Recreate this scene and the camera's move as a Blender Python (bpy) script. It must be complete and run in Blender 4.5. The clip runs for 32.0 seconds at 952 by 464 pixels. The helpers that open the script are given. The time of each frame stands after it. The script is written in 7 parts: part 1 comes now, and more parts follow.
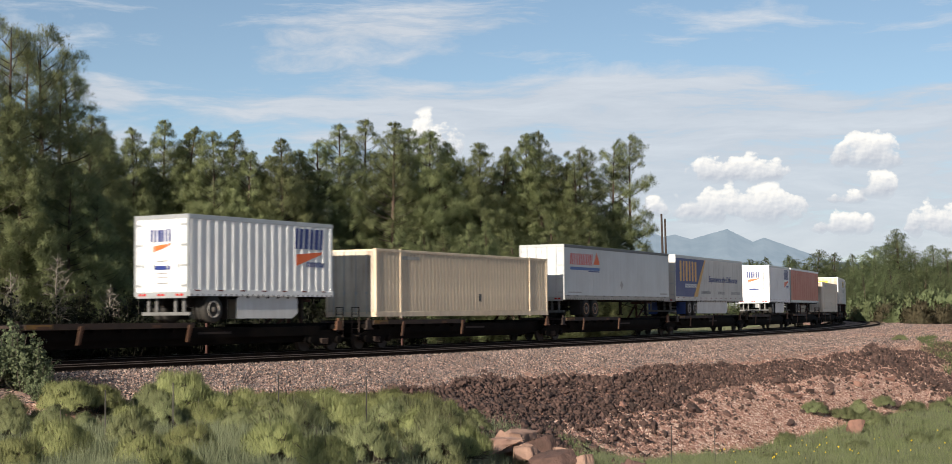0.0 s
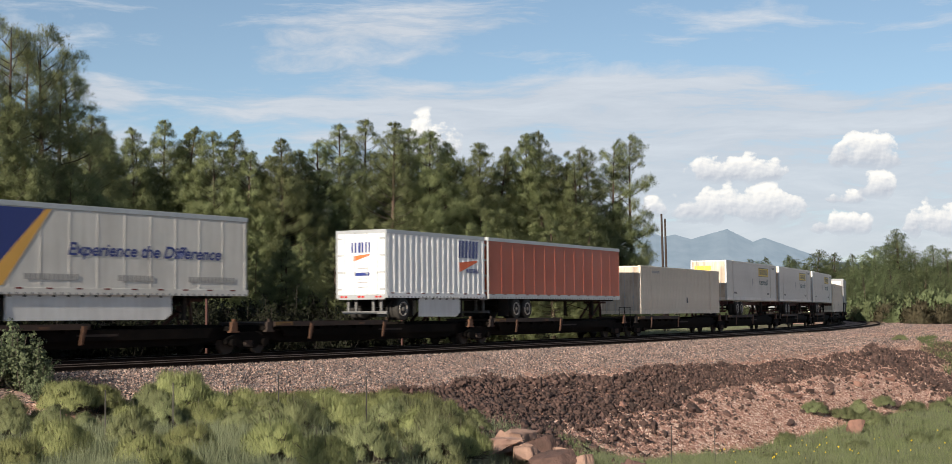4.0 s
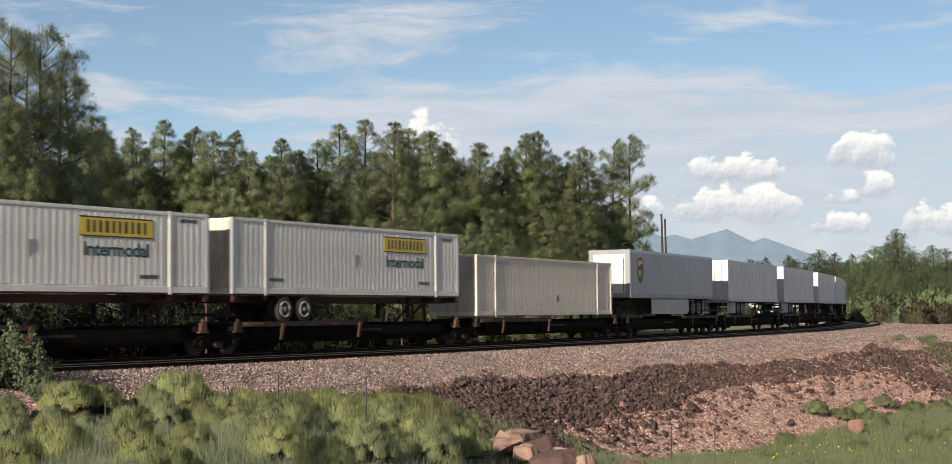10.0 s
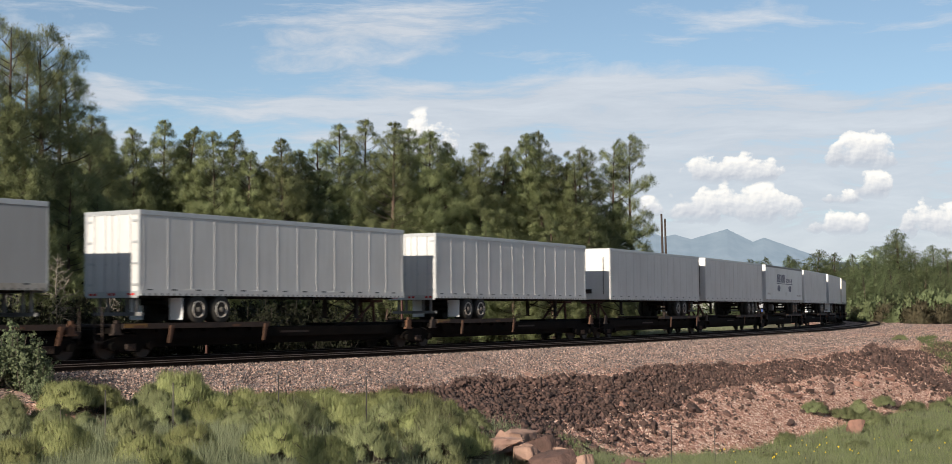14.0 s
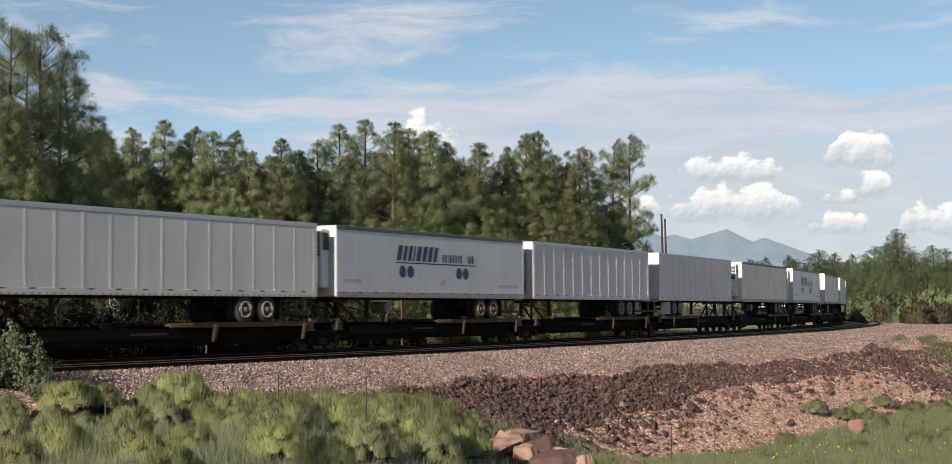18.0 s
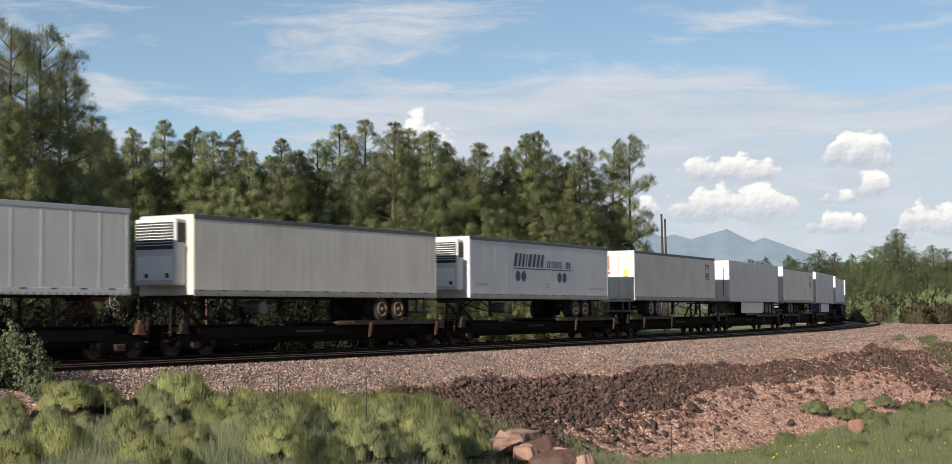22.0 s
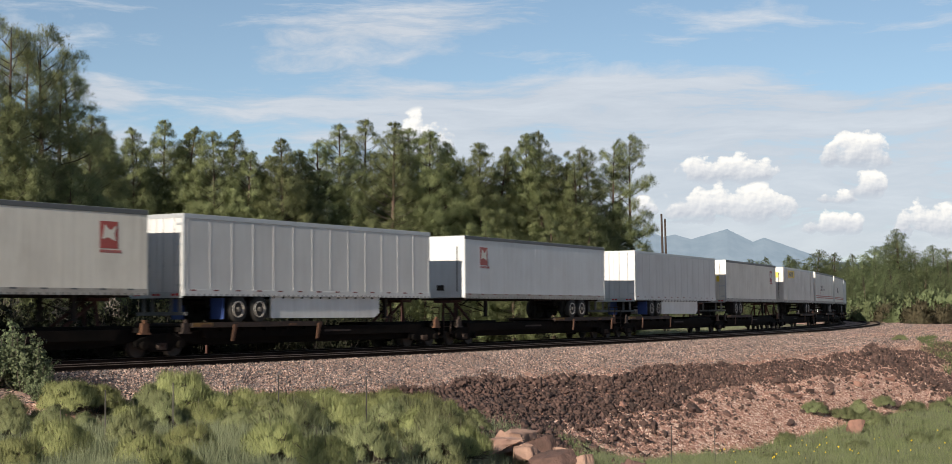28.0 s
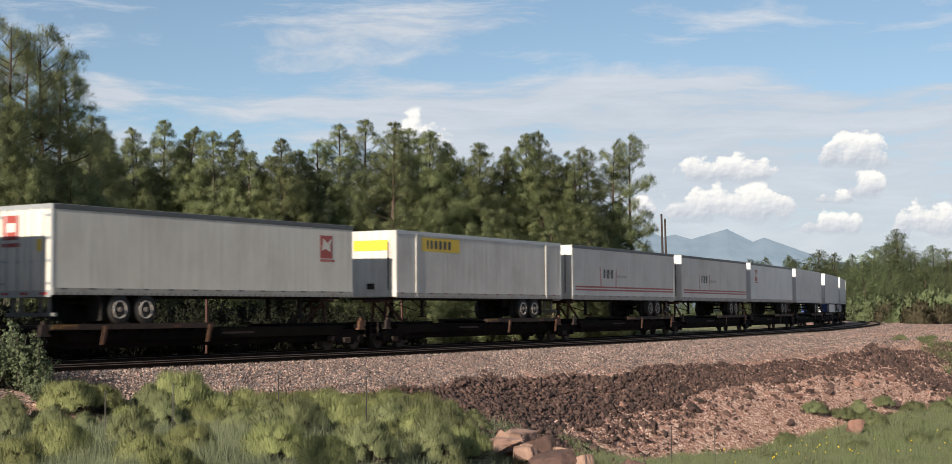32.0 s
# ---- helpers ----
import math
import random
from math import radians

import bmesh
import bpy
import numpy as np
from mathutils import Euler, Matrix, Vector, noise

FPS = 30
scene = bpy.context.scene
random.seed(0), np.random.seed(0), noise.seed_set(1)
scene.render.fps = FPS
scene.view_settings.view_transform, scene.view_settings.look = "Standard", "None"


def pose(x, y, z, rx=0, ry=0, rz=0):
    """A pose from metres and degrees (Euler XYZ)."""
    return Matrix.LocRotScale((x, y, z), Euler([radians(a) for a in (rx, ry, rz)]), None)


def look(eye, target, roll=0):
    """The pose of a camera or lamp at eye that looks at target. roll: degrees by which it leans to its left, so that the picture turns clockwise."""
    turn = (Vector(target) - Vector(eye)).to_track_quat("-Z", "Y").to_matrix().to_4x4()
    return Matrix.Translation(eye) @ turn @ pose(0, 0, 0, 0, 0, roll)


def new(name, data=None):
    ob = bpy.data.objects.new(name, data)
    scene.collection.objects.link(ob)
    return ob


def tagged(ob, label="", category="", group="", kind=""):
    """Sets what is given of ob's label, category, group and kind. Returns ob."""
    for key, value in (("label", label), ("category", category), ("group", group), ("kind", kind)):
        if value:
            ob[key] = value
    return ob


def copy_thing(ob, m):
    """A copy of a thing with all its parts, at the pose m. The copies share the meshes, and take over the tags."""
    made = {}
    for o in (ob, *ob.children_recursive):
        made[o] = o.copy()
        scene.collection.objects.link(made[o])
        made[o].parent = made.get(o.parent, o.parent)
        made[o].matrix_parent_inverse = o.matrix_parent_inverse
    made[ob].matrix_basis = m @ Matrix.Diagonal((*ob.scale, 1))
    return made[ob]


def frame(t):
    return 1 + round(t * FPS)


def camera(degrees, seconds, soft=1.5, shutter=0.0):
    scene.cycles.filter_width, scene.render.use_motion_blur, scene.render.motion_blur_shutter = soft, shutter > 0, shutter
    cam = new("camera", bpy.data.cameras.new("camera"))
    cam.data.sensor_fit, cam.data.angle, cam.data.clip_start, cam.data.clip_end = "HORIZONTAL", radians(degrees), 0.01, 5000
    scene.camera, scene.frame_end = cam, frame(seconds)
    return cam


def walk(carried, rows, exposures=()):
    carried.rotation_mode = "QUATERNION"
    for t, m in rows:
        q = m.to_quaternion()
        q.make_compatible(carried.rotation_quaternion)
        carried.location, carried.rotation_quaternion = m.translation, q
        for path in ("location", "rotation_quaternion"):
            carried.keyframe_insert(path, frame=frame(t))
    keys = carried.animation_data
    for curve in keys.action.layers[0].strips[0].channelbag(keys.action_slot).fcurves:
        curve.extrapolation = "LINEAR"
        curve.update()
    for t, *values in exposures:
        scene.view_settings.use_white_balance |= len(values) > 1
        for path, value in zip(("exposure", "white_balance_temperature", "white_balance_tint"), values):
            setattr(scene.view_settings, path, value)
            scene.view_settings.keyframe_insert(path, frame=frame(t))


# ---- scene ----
# ---- camera ----
cam = camera(35.52, 32.0, soft=0.55, shutter=0.3)
EYE = 1.415
EYE_POSE = Matrix.Translation((0, 0, EYE)) @ pose(0, 0, 0, 90 + 3.153, 0, 0) @ pose(0, 0, 0, 0, 0, -0.4827)
walk(cam, [(0.0, EYE_POSE), (32.0, EYE_POSE)])

# ---- light ----
SUN_AZ, SUN_EL = 0.465, radians(20.5)      # behind the camera, to its left
sun_data = bpy.data.lights.new("sun", "SUN")
sun_data.energy, sun_data.angle, sun_data.color = 5.0, radians(0.53), (1.0, 0.90, 0.76)
sun = new("sun", sun_data)
SUN_WAY = Vector((math.sin(SUN_AZ) * math.cos(SUN_EL), math.cos(SUN_AZ) * math.cos(SUN_EL), -math.sin(SUN_EL)))
sun.matrix_world = look((-60, -120, 60), Vector((-60, -120, 60)) + SUN_WAY)
scene.view_settings.exposure = 0.66


def nd(tree, kind, **sockets):
    """A node with its inputs set; a value may be a socket to link from."""
    n = tree.nodes.new(kind)
    for key, value in sockets.items():
        if key == "_operation":
            n.operation = value
            continue
        if key == "_data_type":
            n.data_type = value
            continue
        if key == "_blend_type":
            n.blend_type = value
            continue
        if key == "_use_clamp":
            n.use_clamp = value
            continue
        if key == "_feature":
            n.feature = value
            continue
        if key == "_interpolation_type":
            n.interpolation_type = value
            continue
        k = int(key[1:]) if key[0] == "i" and key[1:].isdigit() else key.replace("_", " ")
        if isinstance(value, bpy.types.NodeSocket):
            tree.links.new(value, n.inputs[k])
        else:
            n.inputs[k].default_value = value
    return n


def ramp(tree, fac, *stops):
    n = tree.nodes.new("ShaderNodeValToRGB")
    tree.links.new(fac, n.inputs[0])
    e = n.color_ramp.elements
    while len(e) < len(stops):
        e.new(0.5)
    for el, (p, c) in zip(e, stops):
        el.position, el.color = p, (c, c, c, 1) if isinstance(c, (int, float)) else (*c[:3], 1)
    return n.outputs[0]


def mixc(tree, fac, a, b, mode="MIX"):
    n = nd(tree, "ShaderNodeMix", _data_type="RGBA", _blend_type=mode)
    for sock, value in ((n.inputs[0], fac), (n.inputs[6], a), (n.inputs[7], b)):
        if isinstance(value, bpy.types.NodeSocket):
            tree.links.new(value, sock)
        else:
            sock.default_value = value if isinstance(value, (int, float)) else (*value[:3], 1)
    return n.outputs[2]


def maths(tree, op, a, b=0.0, clamp=False):
    n = nd(tree, "ShaderNodeMath", _operation=op, _use_clamp=clamp)
    for sock, value in ((n.inputs[0], a), (n.inputs[1], b)):
        if isinstance(value, bpy.types.NodeSocket):
            tree.links.new(value, sock)
        else:
            sock.default_value = value
    return n.outputs[0]


def build_world():
    world = bpy.data.worlds.new("sky")
    scene.world = world
    world.use_nodes = True
    t = world.node_tree
    t.nodes.clear()
    sky = t.nodes.new("ShaderNodeTexSky")
    sky.sky_type, sky.sun_disc = "NISHITA", False
    sky.sun_elevation, sky.sun_rotation = SUN_EL, math.pi + SUN_AZ
    sky.altitude, sky.air_density, sky.dust_density, sky.ozone_density = 2100.0, 1.0, 1.2, 1.6
    co = nd(t, "ShaderNodeTexCoord").outputs["Generated"]
    sep = nd(t, "ShaderNodeSeparateXYZ", Vector=co)
    up = sep.outputs[2]
    # thin high cloud: long streaks that lie almost level
    warp = nd(t, "ShaderNodeTexNoise", Vector=nd(t, "ShaderNodeMapping", Vector=co, Scale=(5.0, 5.0, 22.0)).outputs[0],
              Scale=1.0, Detail=3.0)
    bent = nd(t, "ShaderNodeVectorMath", _operation="MULTIPLY_ADD", i0=warp.outputs["Color"], i1=(0.05, 0.05, 0.045), i2=co)
    tilt = nd(t, "ShaderNodeMapping", Vector=bent.outputs[0], Rotation=(0, radians(-11), 0), Scale=(5.5, 5.5, 34.0),
              Location=(3.3, 0.4, 1.35))
    streak = nd(t, "ShaderNodeTexNoise", Vector=tilt.outputs[0], Scale=1.0, Detail=9.0, Roughness=0.62, Lacunarity=2.2)
    veil = nd(t, "ShaderNodeTexNoise", Vector=nd(t, "ShaderNodeMapping", Vector=co, Scale=(2.2, 2.2, 13.0),
              Location=(1.9, 0, 0.9)).outputs[0], Scale=1.0, Detail=3.0)
    both = maths(t, "ADD", maths(t, "ADD", maths(t, "MULTIPLY", streak.outputs[0], 1.5), -0.325), maths(t, "MULTIPLY", veil.outputs[0], 0.22))
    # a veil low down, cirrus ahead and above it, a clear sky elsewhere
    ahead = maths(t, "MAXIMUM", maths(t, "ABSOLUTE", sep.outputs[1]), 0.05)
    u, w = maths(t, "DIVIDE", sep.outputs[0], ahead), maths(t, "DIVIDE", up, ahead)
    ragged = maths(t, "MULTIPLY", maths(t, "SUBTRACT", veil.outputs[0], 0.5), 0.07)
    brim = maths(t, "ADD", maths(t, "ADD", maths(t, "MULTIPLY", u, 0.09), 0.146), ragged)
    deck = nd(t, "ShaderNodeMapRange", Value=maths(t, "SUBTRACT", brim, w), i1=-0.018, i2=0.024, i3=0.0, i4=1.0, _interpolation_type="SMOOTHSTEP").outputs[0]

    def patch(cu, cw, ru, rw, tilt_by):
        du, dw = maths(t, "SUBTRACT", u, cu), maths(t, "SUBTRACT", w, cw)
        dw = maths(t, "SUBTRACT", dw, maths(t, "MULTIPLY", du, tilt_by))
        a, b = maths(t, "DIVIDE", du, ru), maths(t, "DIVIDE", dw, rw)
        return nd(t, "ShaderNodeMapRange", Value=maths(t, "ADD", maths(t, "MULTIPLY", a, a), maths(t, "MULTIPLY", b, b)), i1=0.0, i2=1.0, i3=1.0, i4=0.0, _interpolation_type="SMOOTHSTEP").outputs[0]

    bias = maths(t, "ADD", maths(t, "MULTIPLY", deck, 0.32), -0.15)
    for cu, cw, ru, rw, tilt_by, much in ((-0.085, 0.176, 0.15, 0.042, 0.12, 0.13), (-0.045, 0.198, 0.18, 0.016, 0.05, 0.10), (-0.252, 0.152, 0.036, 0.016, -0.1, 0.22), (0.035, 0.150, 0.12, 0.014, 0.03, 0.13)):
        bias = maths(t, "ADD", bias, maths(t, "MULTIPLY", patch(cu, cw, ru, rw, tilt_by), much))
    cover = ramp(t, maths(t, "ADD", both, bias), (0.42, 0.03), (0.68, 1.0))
    tone = ramp(t, streak.outputs[0], (0.34, (4.8, 5.25, 5.95)), (0.66, (6.45, 6.8, 7.3)))
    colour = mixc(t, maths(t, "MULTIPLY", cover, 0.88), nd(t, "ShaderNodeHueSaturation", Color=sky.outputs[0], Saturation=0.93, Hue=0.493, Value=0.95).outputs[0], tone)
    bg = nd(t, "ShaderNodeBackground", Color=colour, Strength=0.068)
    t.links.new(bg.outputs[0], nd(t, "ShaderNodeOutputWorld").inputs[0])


build_world()


# ---- materials ----
def matter(name, base, dark=None, rough=0.6, metal=0.0, grain=8.0, stain=0.7, amount=0.35, bump=0.15, per_piece=0.0,
           stretch=(1, 1, 1), bump_scale=60.0, bump_dist=0.01, spec=0.4):
    """A surface with a fine grain and larger stains, both in metres of the thing's own space."""
    m = bpy.data.materials.new(name)
    m.use_nodes = True
    t = m.node_tree
    bsdf = t.nodes["Principled BSDF"]
    co = nd(t, "ShaderNodeMapping", Vector=nd(t, "ShaderNodeTexCoord").outputs["Object"], Scale=stretch).outputs[0]
    fine = nd(t, "ShaderNodeTexNoise", Vector=co, Scale=grain, Detail=6.0, Roughness=0.65)
    wide = nd(t, "ShaderNodeTexNoise", Vector=co, Scale=stain, Detail=4.0, Roughness=0.6)
    dark = dark or tuple(c * 0.55 for c in base)
    fac = ramp(t, maths(t, "ADD", maths(t, "MULTIPLY", fine.outputs[0], 0.5), maths(t, "MULTIPLY", wide.outputs[0], 0.5)),
               (0.42, 0.0), (0.66, 1.0))
    col = mixc(t, maths(t, "MULTIPLY", fac, amount), base, dark)
    if per_piece:
        rnd = nd(t, "ShaderNodeObjectInfo").outputs["Random"]
        isl = nd(t, "ShaderNodeNewGeometry").outputs["Random Per Island"]
        both = maths(t, "FRACT", maths(t, "ADD", rnd, isl))
        val = nd(t, "ShaderNodeMapRange", Value=both, i3=1 - per_piece, i4=1 + per_piece).outputs[0]
        col = nd(t, "ShaderNodeHueSaturation", Color=col, Value=val, Hue=0.5).outputs[0]
    t.links.new(col, bsdf.inputs["Base Color"])
    bsdf.inputs["Roughness"].default_value, bsdf.inputs["Metallic"].default_value = rough, metal
    bsdf.inputs["Specular IOR Level"].default_value = spec
    if bump:
        h = nd(t, "ShaderNodeTexNoise", Vector=co, Scale=bump_scale, Detail=4.0)
        b = nd(t, "ShaderNodeBump", Height=h.outputs[0], Strength=bump, Distance=bump_dist)
        t.links.new(b.outputs[0], bsdf.inputs["Normal"])
    return m


def leaf_matter(name, light, dark, rough=0.6, through_light=0.25, speckle=0.45, clumps=2.2):
    """Needles and leaves: each blade a little different, some light passes through."""
    m = bpy.data.materials.new(name)
    m.use_nodes = True
    t = m.node_tree
    bsdf = t.nodes["Principled BSDF"]
    isl = nd(t, "ShaderNodeNewGeometry").outputs["Random Per Island"]
    obj = nd(t, "ShaderNodeObjectInfo").outputs["Random"]
    co = nd(t, "ShaderNodeTexCoord").outputs["Object"]
    clump = nd(t, "ShaderNodeTexNoise", Vector=co, Scale=clumps, Detail=3.0, Roughness=0.6)
    f = maths(t, "ADD", maths(t, "MULTIPLY", isl, speckle), maths(t, "MULTIPLY", clump.outputs[0], 1.2 - speckle))
    col = mixc(t, ramp(t, f, (0.40, 0.0), (0.80, 1.0)), dark, light)
    col = nd(t, "ShaderNodeHueSaturation", Color=col, Hue=nd(t, "ShaderNodeMapRange", Value=obj, i3=0.497, i4=0.514).outputs[0],
             Value=nd(t, "ShaderNodeMapRange", Value=obj, i3=0.76, i4=1.12).outputs[0]).outputs[0]
    t.links.new(col, bsdf.inputs["Base Color"])
    bsdf.inputs["Roughness"].default_value = rough
    bsdf.inputs["Specular IOR Level"].default_value = 0.1
    tr = nd(t, "ShaderNodeBsdfTranslucent", Color=col)
    mix = nd(t, "ShaderNodeMixShader", Fac=through_light)
    t.links.new(bsdf.outputs[0], mix.inputs[1])
    t.links.new(tr.outputs[0], mix.inputs[2])
    t.links.new(mix.outputs[0], t.nodes["Material Output"].inputs[0])
    return m


def paint(name, base, dirt=(0.16, 0.13, 0.10), amount=0.3, rough=0.42, streaks=True, metal=0.0):
    """Vehicle paint: rain streaks running down, road grime, a faint waviness of the sheet."""
    m = bpy.data.materials.new(name)
    m.use_nodes = True
    t = m.node_tree
    bsdf = t.nodes["Principled BSDF"]
    co = nd(t, "ShaderNodeTexCoord").outputs["Object"]
    run = nd(t, "ShaderNodeTexNoise", Vector=nd(t, "ShaderNodeMapping", Vector=co, Scale=(3.2, 3.2, 0.22)).outputs[0],
             Scale=1.6, Detail=7.0, Roughness=0.7)
    blot = nd(t, "ShaderNodeTexNoise", Vector=co, Scale=0.55, Detail=6.0, Roughness=0.6)
    f = maths(t, "ADD", maths(t, "MULTIPLY", run.outputs[0], 0.55 if streaks else 0.15), maths(t, "MULTIPLY", blot.outputs[0], 0.5))
    f = maths(t, "MULTIPLY", ramp(t, f, (0.44, 0.0), (0.78, 1.0)), amount)
    col = mixc(t, f, base, dirt)
    t.links.new(col, bsdf.inputs["Base Color"])
    t.links.new(nd(t, "ShaderNodeMapRange", Value=blot.outputs[0], i3=rough - 0.08, i4=rough + 0.22).outputs[0], bsdf.inputs["Roughness"])
    bsdf.inputs["Metallic"].default_value = metal
    wav = nd(t, "ShaderNodeTexNoise", Vector=co, Scale=1.1, Detail=2.0)
    ply = nd(t, "ShaderNodeTexNoise", Vector=nd(t, "ShaderNodeMapping", Vector=co, Scale=(2.4, 2.4, 0.35)).outputs[0], Scale=1.5, Detail=2.0)
    b0 = nd(t, "ShaderNodeBump", Height=ply.outputs[0], Strength=0.35, Distance=0.012)
    b = nd(t, "ShaderNodeBump", Height=wav.outputs[0], Strength=0.25, Distance=0.03, Normal=b0.outputs[0])
    t.links.new(b.outputs[0], bsdf.inputs["Normal"])
    return m


def gravel_matter(name, tones, size, bump=0.9, extra=None):
    """Loose stones: cells of their own colour and height."""
    m = bpy.data.materials.new(name)
    m.use_nodes = True
    t = m.node_tree
    bsdf = t.nodes["Principled BSDF"]
    co = nd(t, "ShaderNodeTexCoord").outputs["Object"]
    vor = nd(t, "ShaderNodeTexVoronoi", Vector=co, Scale=1 / size, Randomness=1.0)
    edge = nd(t, "ShaderNodeTexVoronoi", Vector=co, Scale=1 / size, Randomness=1.0, _feature="DISTANCE_TO_EDGE")
    val = nd(t, "ShaderNodeSeparateColor", Color=vor.outputs["Color"]).outputs[0]
    n = len(tones)
    col = ramp(t, val, *[((i + 0.5) / n, c) for i, c in enumerate(tones)])
    wide = nd(t, "ShaderNodeTexNoise", Vector=co, Scale=0.35, Detail=5.0)
    col = nd(t, "ShaderNodeHueSaturation", Color=col, Value=nd(t, "ShaderNodeMapRange", Value=wide.outputs[0], i1=0.3, i2=0.7, i3=0.72, i4=1.2).outputs[0]).outputs[0]
    if extra:
        col = mixc(t, maths(t, "MULTIPLY", ramp(t, wide.outputs[0], (0.48, 0.0), (0.6, 1.0)), 0.6), col, extra)
    t.links.new(col, bsdf.inputs["Base Color"])
    bsdf.inputs["Roughness"].default_value = 0.9
    bsdf.inputs["Specular IOR Level"].default_value = 0.2
    h = ramp(t, edge.outputs["Distance"], (0.0, 0.0), (0.35, 1.0))
    h = maths(t, "ADD", h, maths(t, "MULTIPLY", val, 0.8))
    b = nd(t, "ShaderNodeBump", Height=h, Strength=bump, Distance=size * 0.6)
    t.links.new(b.outputs[0], bsdf.inputs["Normal"])
    return m


def chip_matter(name, tones):
    """Broken stones, each of its own tone."""
    m = bpy.data.materials.new(name)
    m.use_nodes = True
    t = m.node_tree
    bsdf = t.nodes["Principled BSDF"]
    isl = nd(t, "ShaderNodeNewGeometry").outputs["Random Per Island"]
    n = len(tones)
    col = ramp(t, isl, *[((i + 0.5) / n, c) for i, c in enumerate(tones)])
    grain = nd(t, "ShaderNodeTexNoise", Vector=nd(t, "ShaderNodeTexCoord").outputs["Object"], Scale=30.0, Detail=3.0)
    wide = nd(t, "ShaderNodeTexNoise", Vector=nd(t, "ShaderNodeTexCoord").outputs["Object"], Scale=0.4, Detail=4.0)
    both = maths(t, "ADD", maths(t, "MULTIPLY", grain.outputs[0], 0.5), maths(t, "MULTIPLY", wide.outputs[0], 0.5))
    col = nd(t, "ShaderNodeHueSaturation", Color=col, Value=nd(t, "ShaderNodeMapRange", Value=both, i1=0.3, i2=0.7, i3=0.72, i4=1.2).outputs[0]).outputs[0]
    t.links.new(col, bsdf.inputs["Base Color"])
    bsdf.inputs["Roughness"].default_value = 0.9
    bsdf.inputs["Specular IOR Level"].default_value = 0.2
    return m


M_WHITE = paint("white_paint", (0.57, 0.55, 0.515), amount=0.42)
M_CLEAN = paint("clean_white_paint", (0.76, 0.76, 0.76), amount=0.1)
M_SILVER = paint("silver_sheet", (0.52, 0.515, 0.51), amount=0.26, rough=0.42, metal=0.1)
M_CREAM = paint("cream_paint", (0.61, 0.58, 0.52), amount=0.42)
M_DIRTY = paint("dirty_white_paint", (0.56, 0.535, 0.50), dirt=(0.15, 0.10, 0.07), amount=0.6)
M_STAINED = paint("rust_stained_end", (0.60, 0.54, 0.44), dirt=(0.15, 0.065, 0.03), amount=1.0, rough=0.65)
M_COOL = paint("cool_white_paint", (0.52, 0.535, 0.55), amount=0.3, rough=0.34)
M_BOX = paint("container_white_paint", (0.68, 0.65, 0.60), dirt=(0.2, 0.15, 0.10), amount=0.45)
M_TAN = paint("tan_paint", (0.73, 0.60, 0.44), dirt=(0.16, 0.085, 0.05), amount=0.55, rough=0.6)
M_PALE = paint("pale_tan_paint", (0.74, 0.655, 0.535), dirt=(0.2, 0.16, 0.12), amount=0.5, rough=0.6)
M_GREY = paint("silver_grey_paint", (0.25, 0.255, 0.265), amount=0.25, rough=0.3)
M_ORANGE = paint("orange_paint", (0.43, 0.082, 0.032), dirt=(0.2, 0.06, 0.03), amount=0.35)
M_NAVY = paint("navy_paint", (0.02, 0.035, 0.17), amount=0.1, streaks=False)
M_DEEP = paint("deep_navy_paint", (0.014, 0.018, 0.07), amount=0.15, streaks=False)
M_GOLD = paint("gold_paint", (0.62, 0.34, 0.07), amount=0.1, streaks=False)
M_YELLOW = paint("yellow_paint", (0.66, 0.45, 0.035), amount=0.2, streaks=False)
M_RED = paint("red_paint", (0.52, 0.035, 0.025), amount=0.2, streaks=False)
M_DULLRED = paint("faded_red_paint", (0.30, 0.055, 0.045), amount=0.4, streaks=False)
M_ORED = paint("orange_red_paint", (0.72, 0.13, 0.03), amount=0.1, streaks=False)
M_GREEN = paint("green_paint", (0.012, 0.055, 0.055), amount=0.15, streaks=False)
M_BLUE = paint("blue_paint", (0.05, 0.12, 0.32), amount=0.15, streaks=False)
M_BROWN = paint("brown_paint", (0.06, 0.03, 0.015), amount=0.1, streaks=False)
M_INK = paint("black_lettering", (0.03, 0.03, 0.03), amount=0.1, streaks=False)
M_FADED = paint("faded_lettering", (0.30, 0.29, 0.28), amount=0.2, streaks=False)
M_RAIL = matter("grey_rail_metal", (0.45, 0.46, 0.47), rough=0.4, metal=0.5, amount=0.35)
M_BUMPER = matter("grimy_bumper_steel", (0.16, 0.16, 0.16), (0.05, 0.045, 0.04), rough=0.6, amount=0.6)
M_FLAP = matter("blue_mudflap_rubber", (0.03, 0.06, 0.2), rough=0.6, amount=0.3)
M_LOWRAIL = matter("grimy_lower_rail", (0.34, 0.325, 0.30), (0.15, 0.12, 0.095), rough=0.55, amount=0.6, metal=0.2)
M_DARKRAIL = matter("dark_roof_rail", (0.10, 0.105, 0.11), rough=0.5, metal=0.3)
M_UNDER = matter("black_underframe", (0.022, 0.02, 0.019), (0.05, 0.038, 0.03), rough=0.8, amount=0.7, spec=0.12)
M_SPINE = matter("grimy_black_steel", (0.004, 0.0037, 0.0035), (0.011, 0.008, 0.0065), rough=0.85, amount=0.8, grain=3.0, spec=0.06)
M_TAPE = matter("reflective_tape", (0.16, 0.035, 0.03), rough=0.4, bump=0)
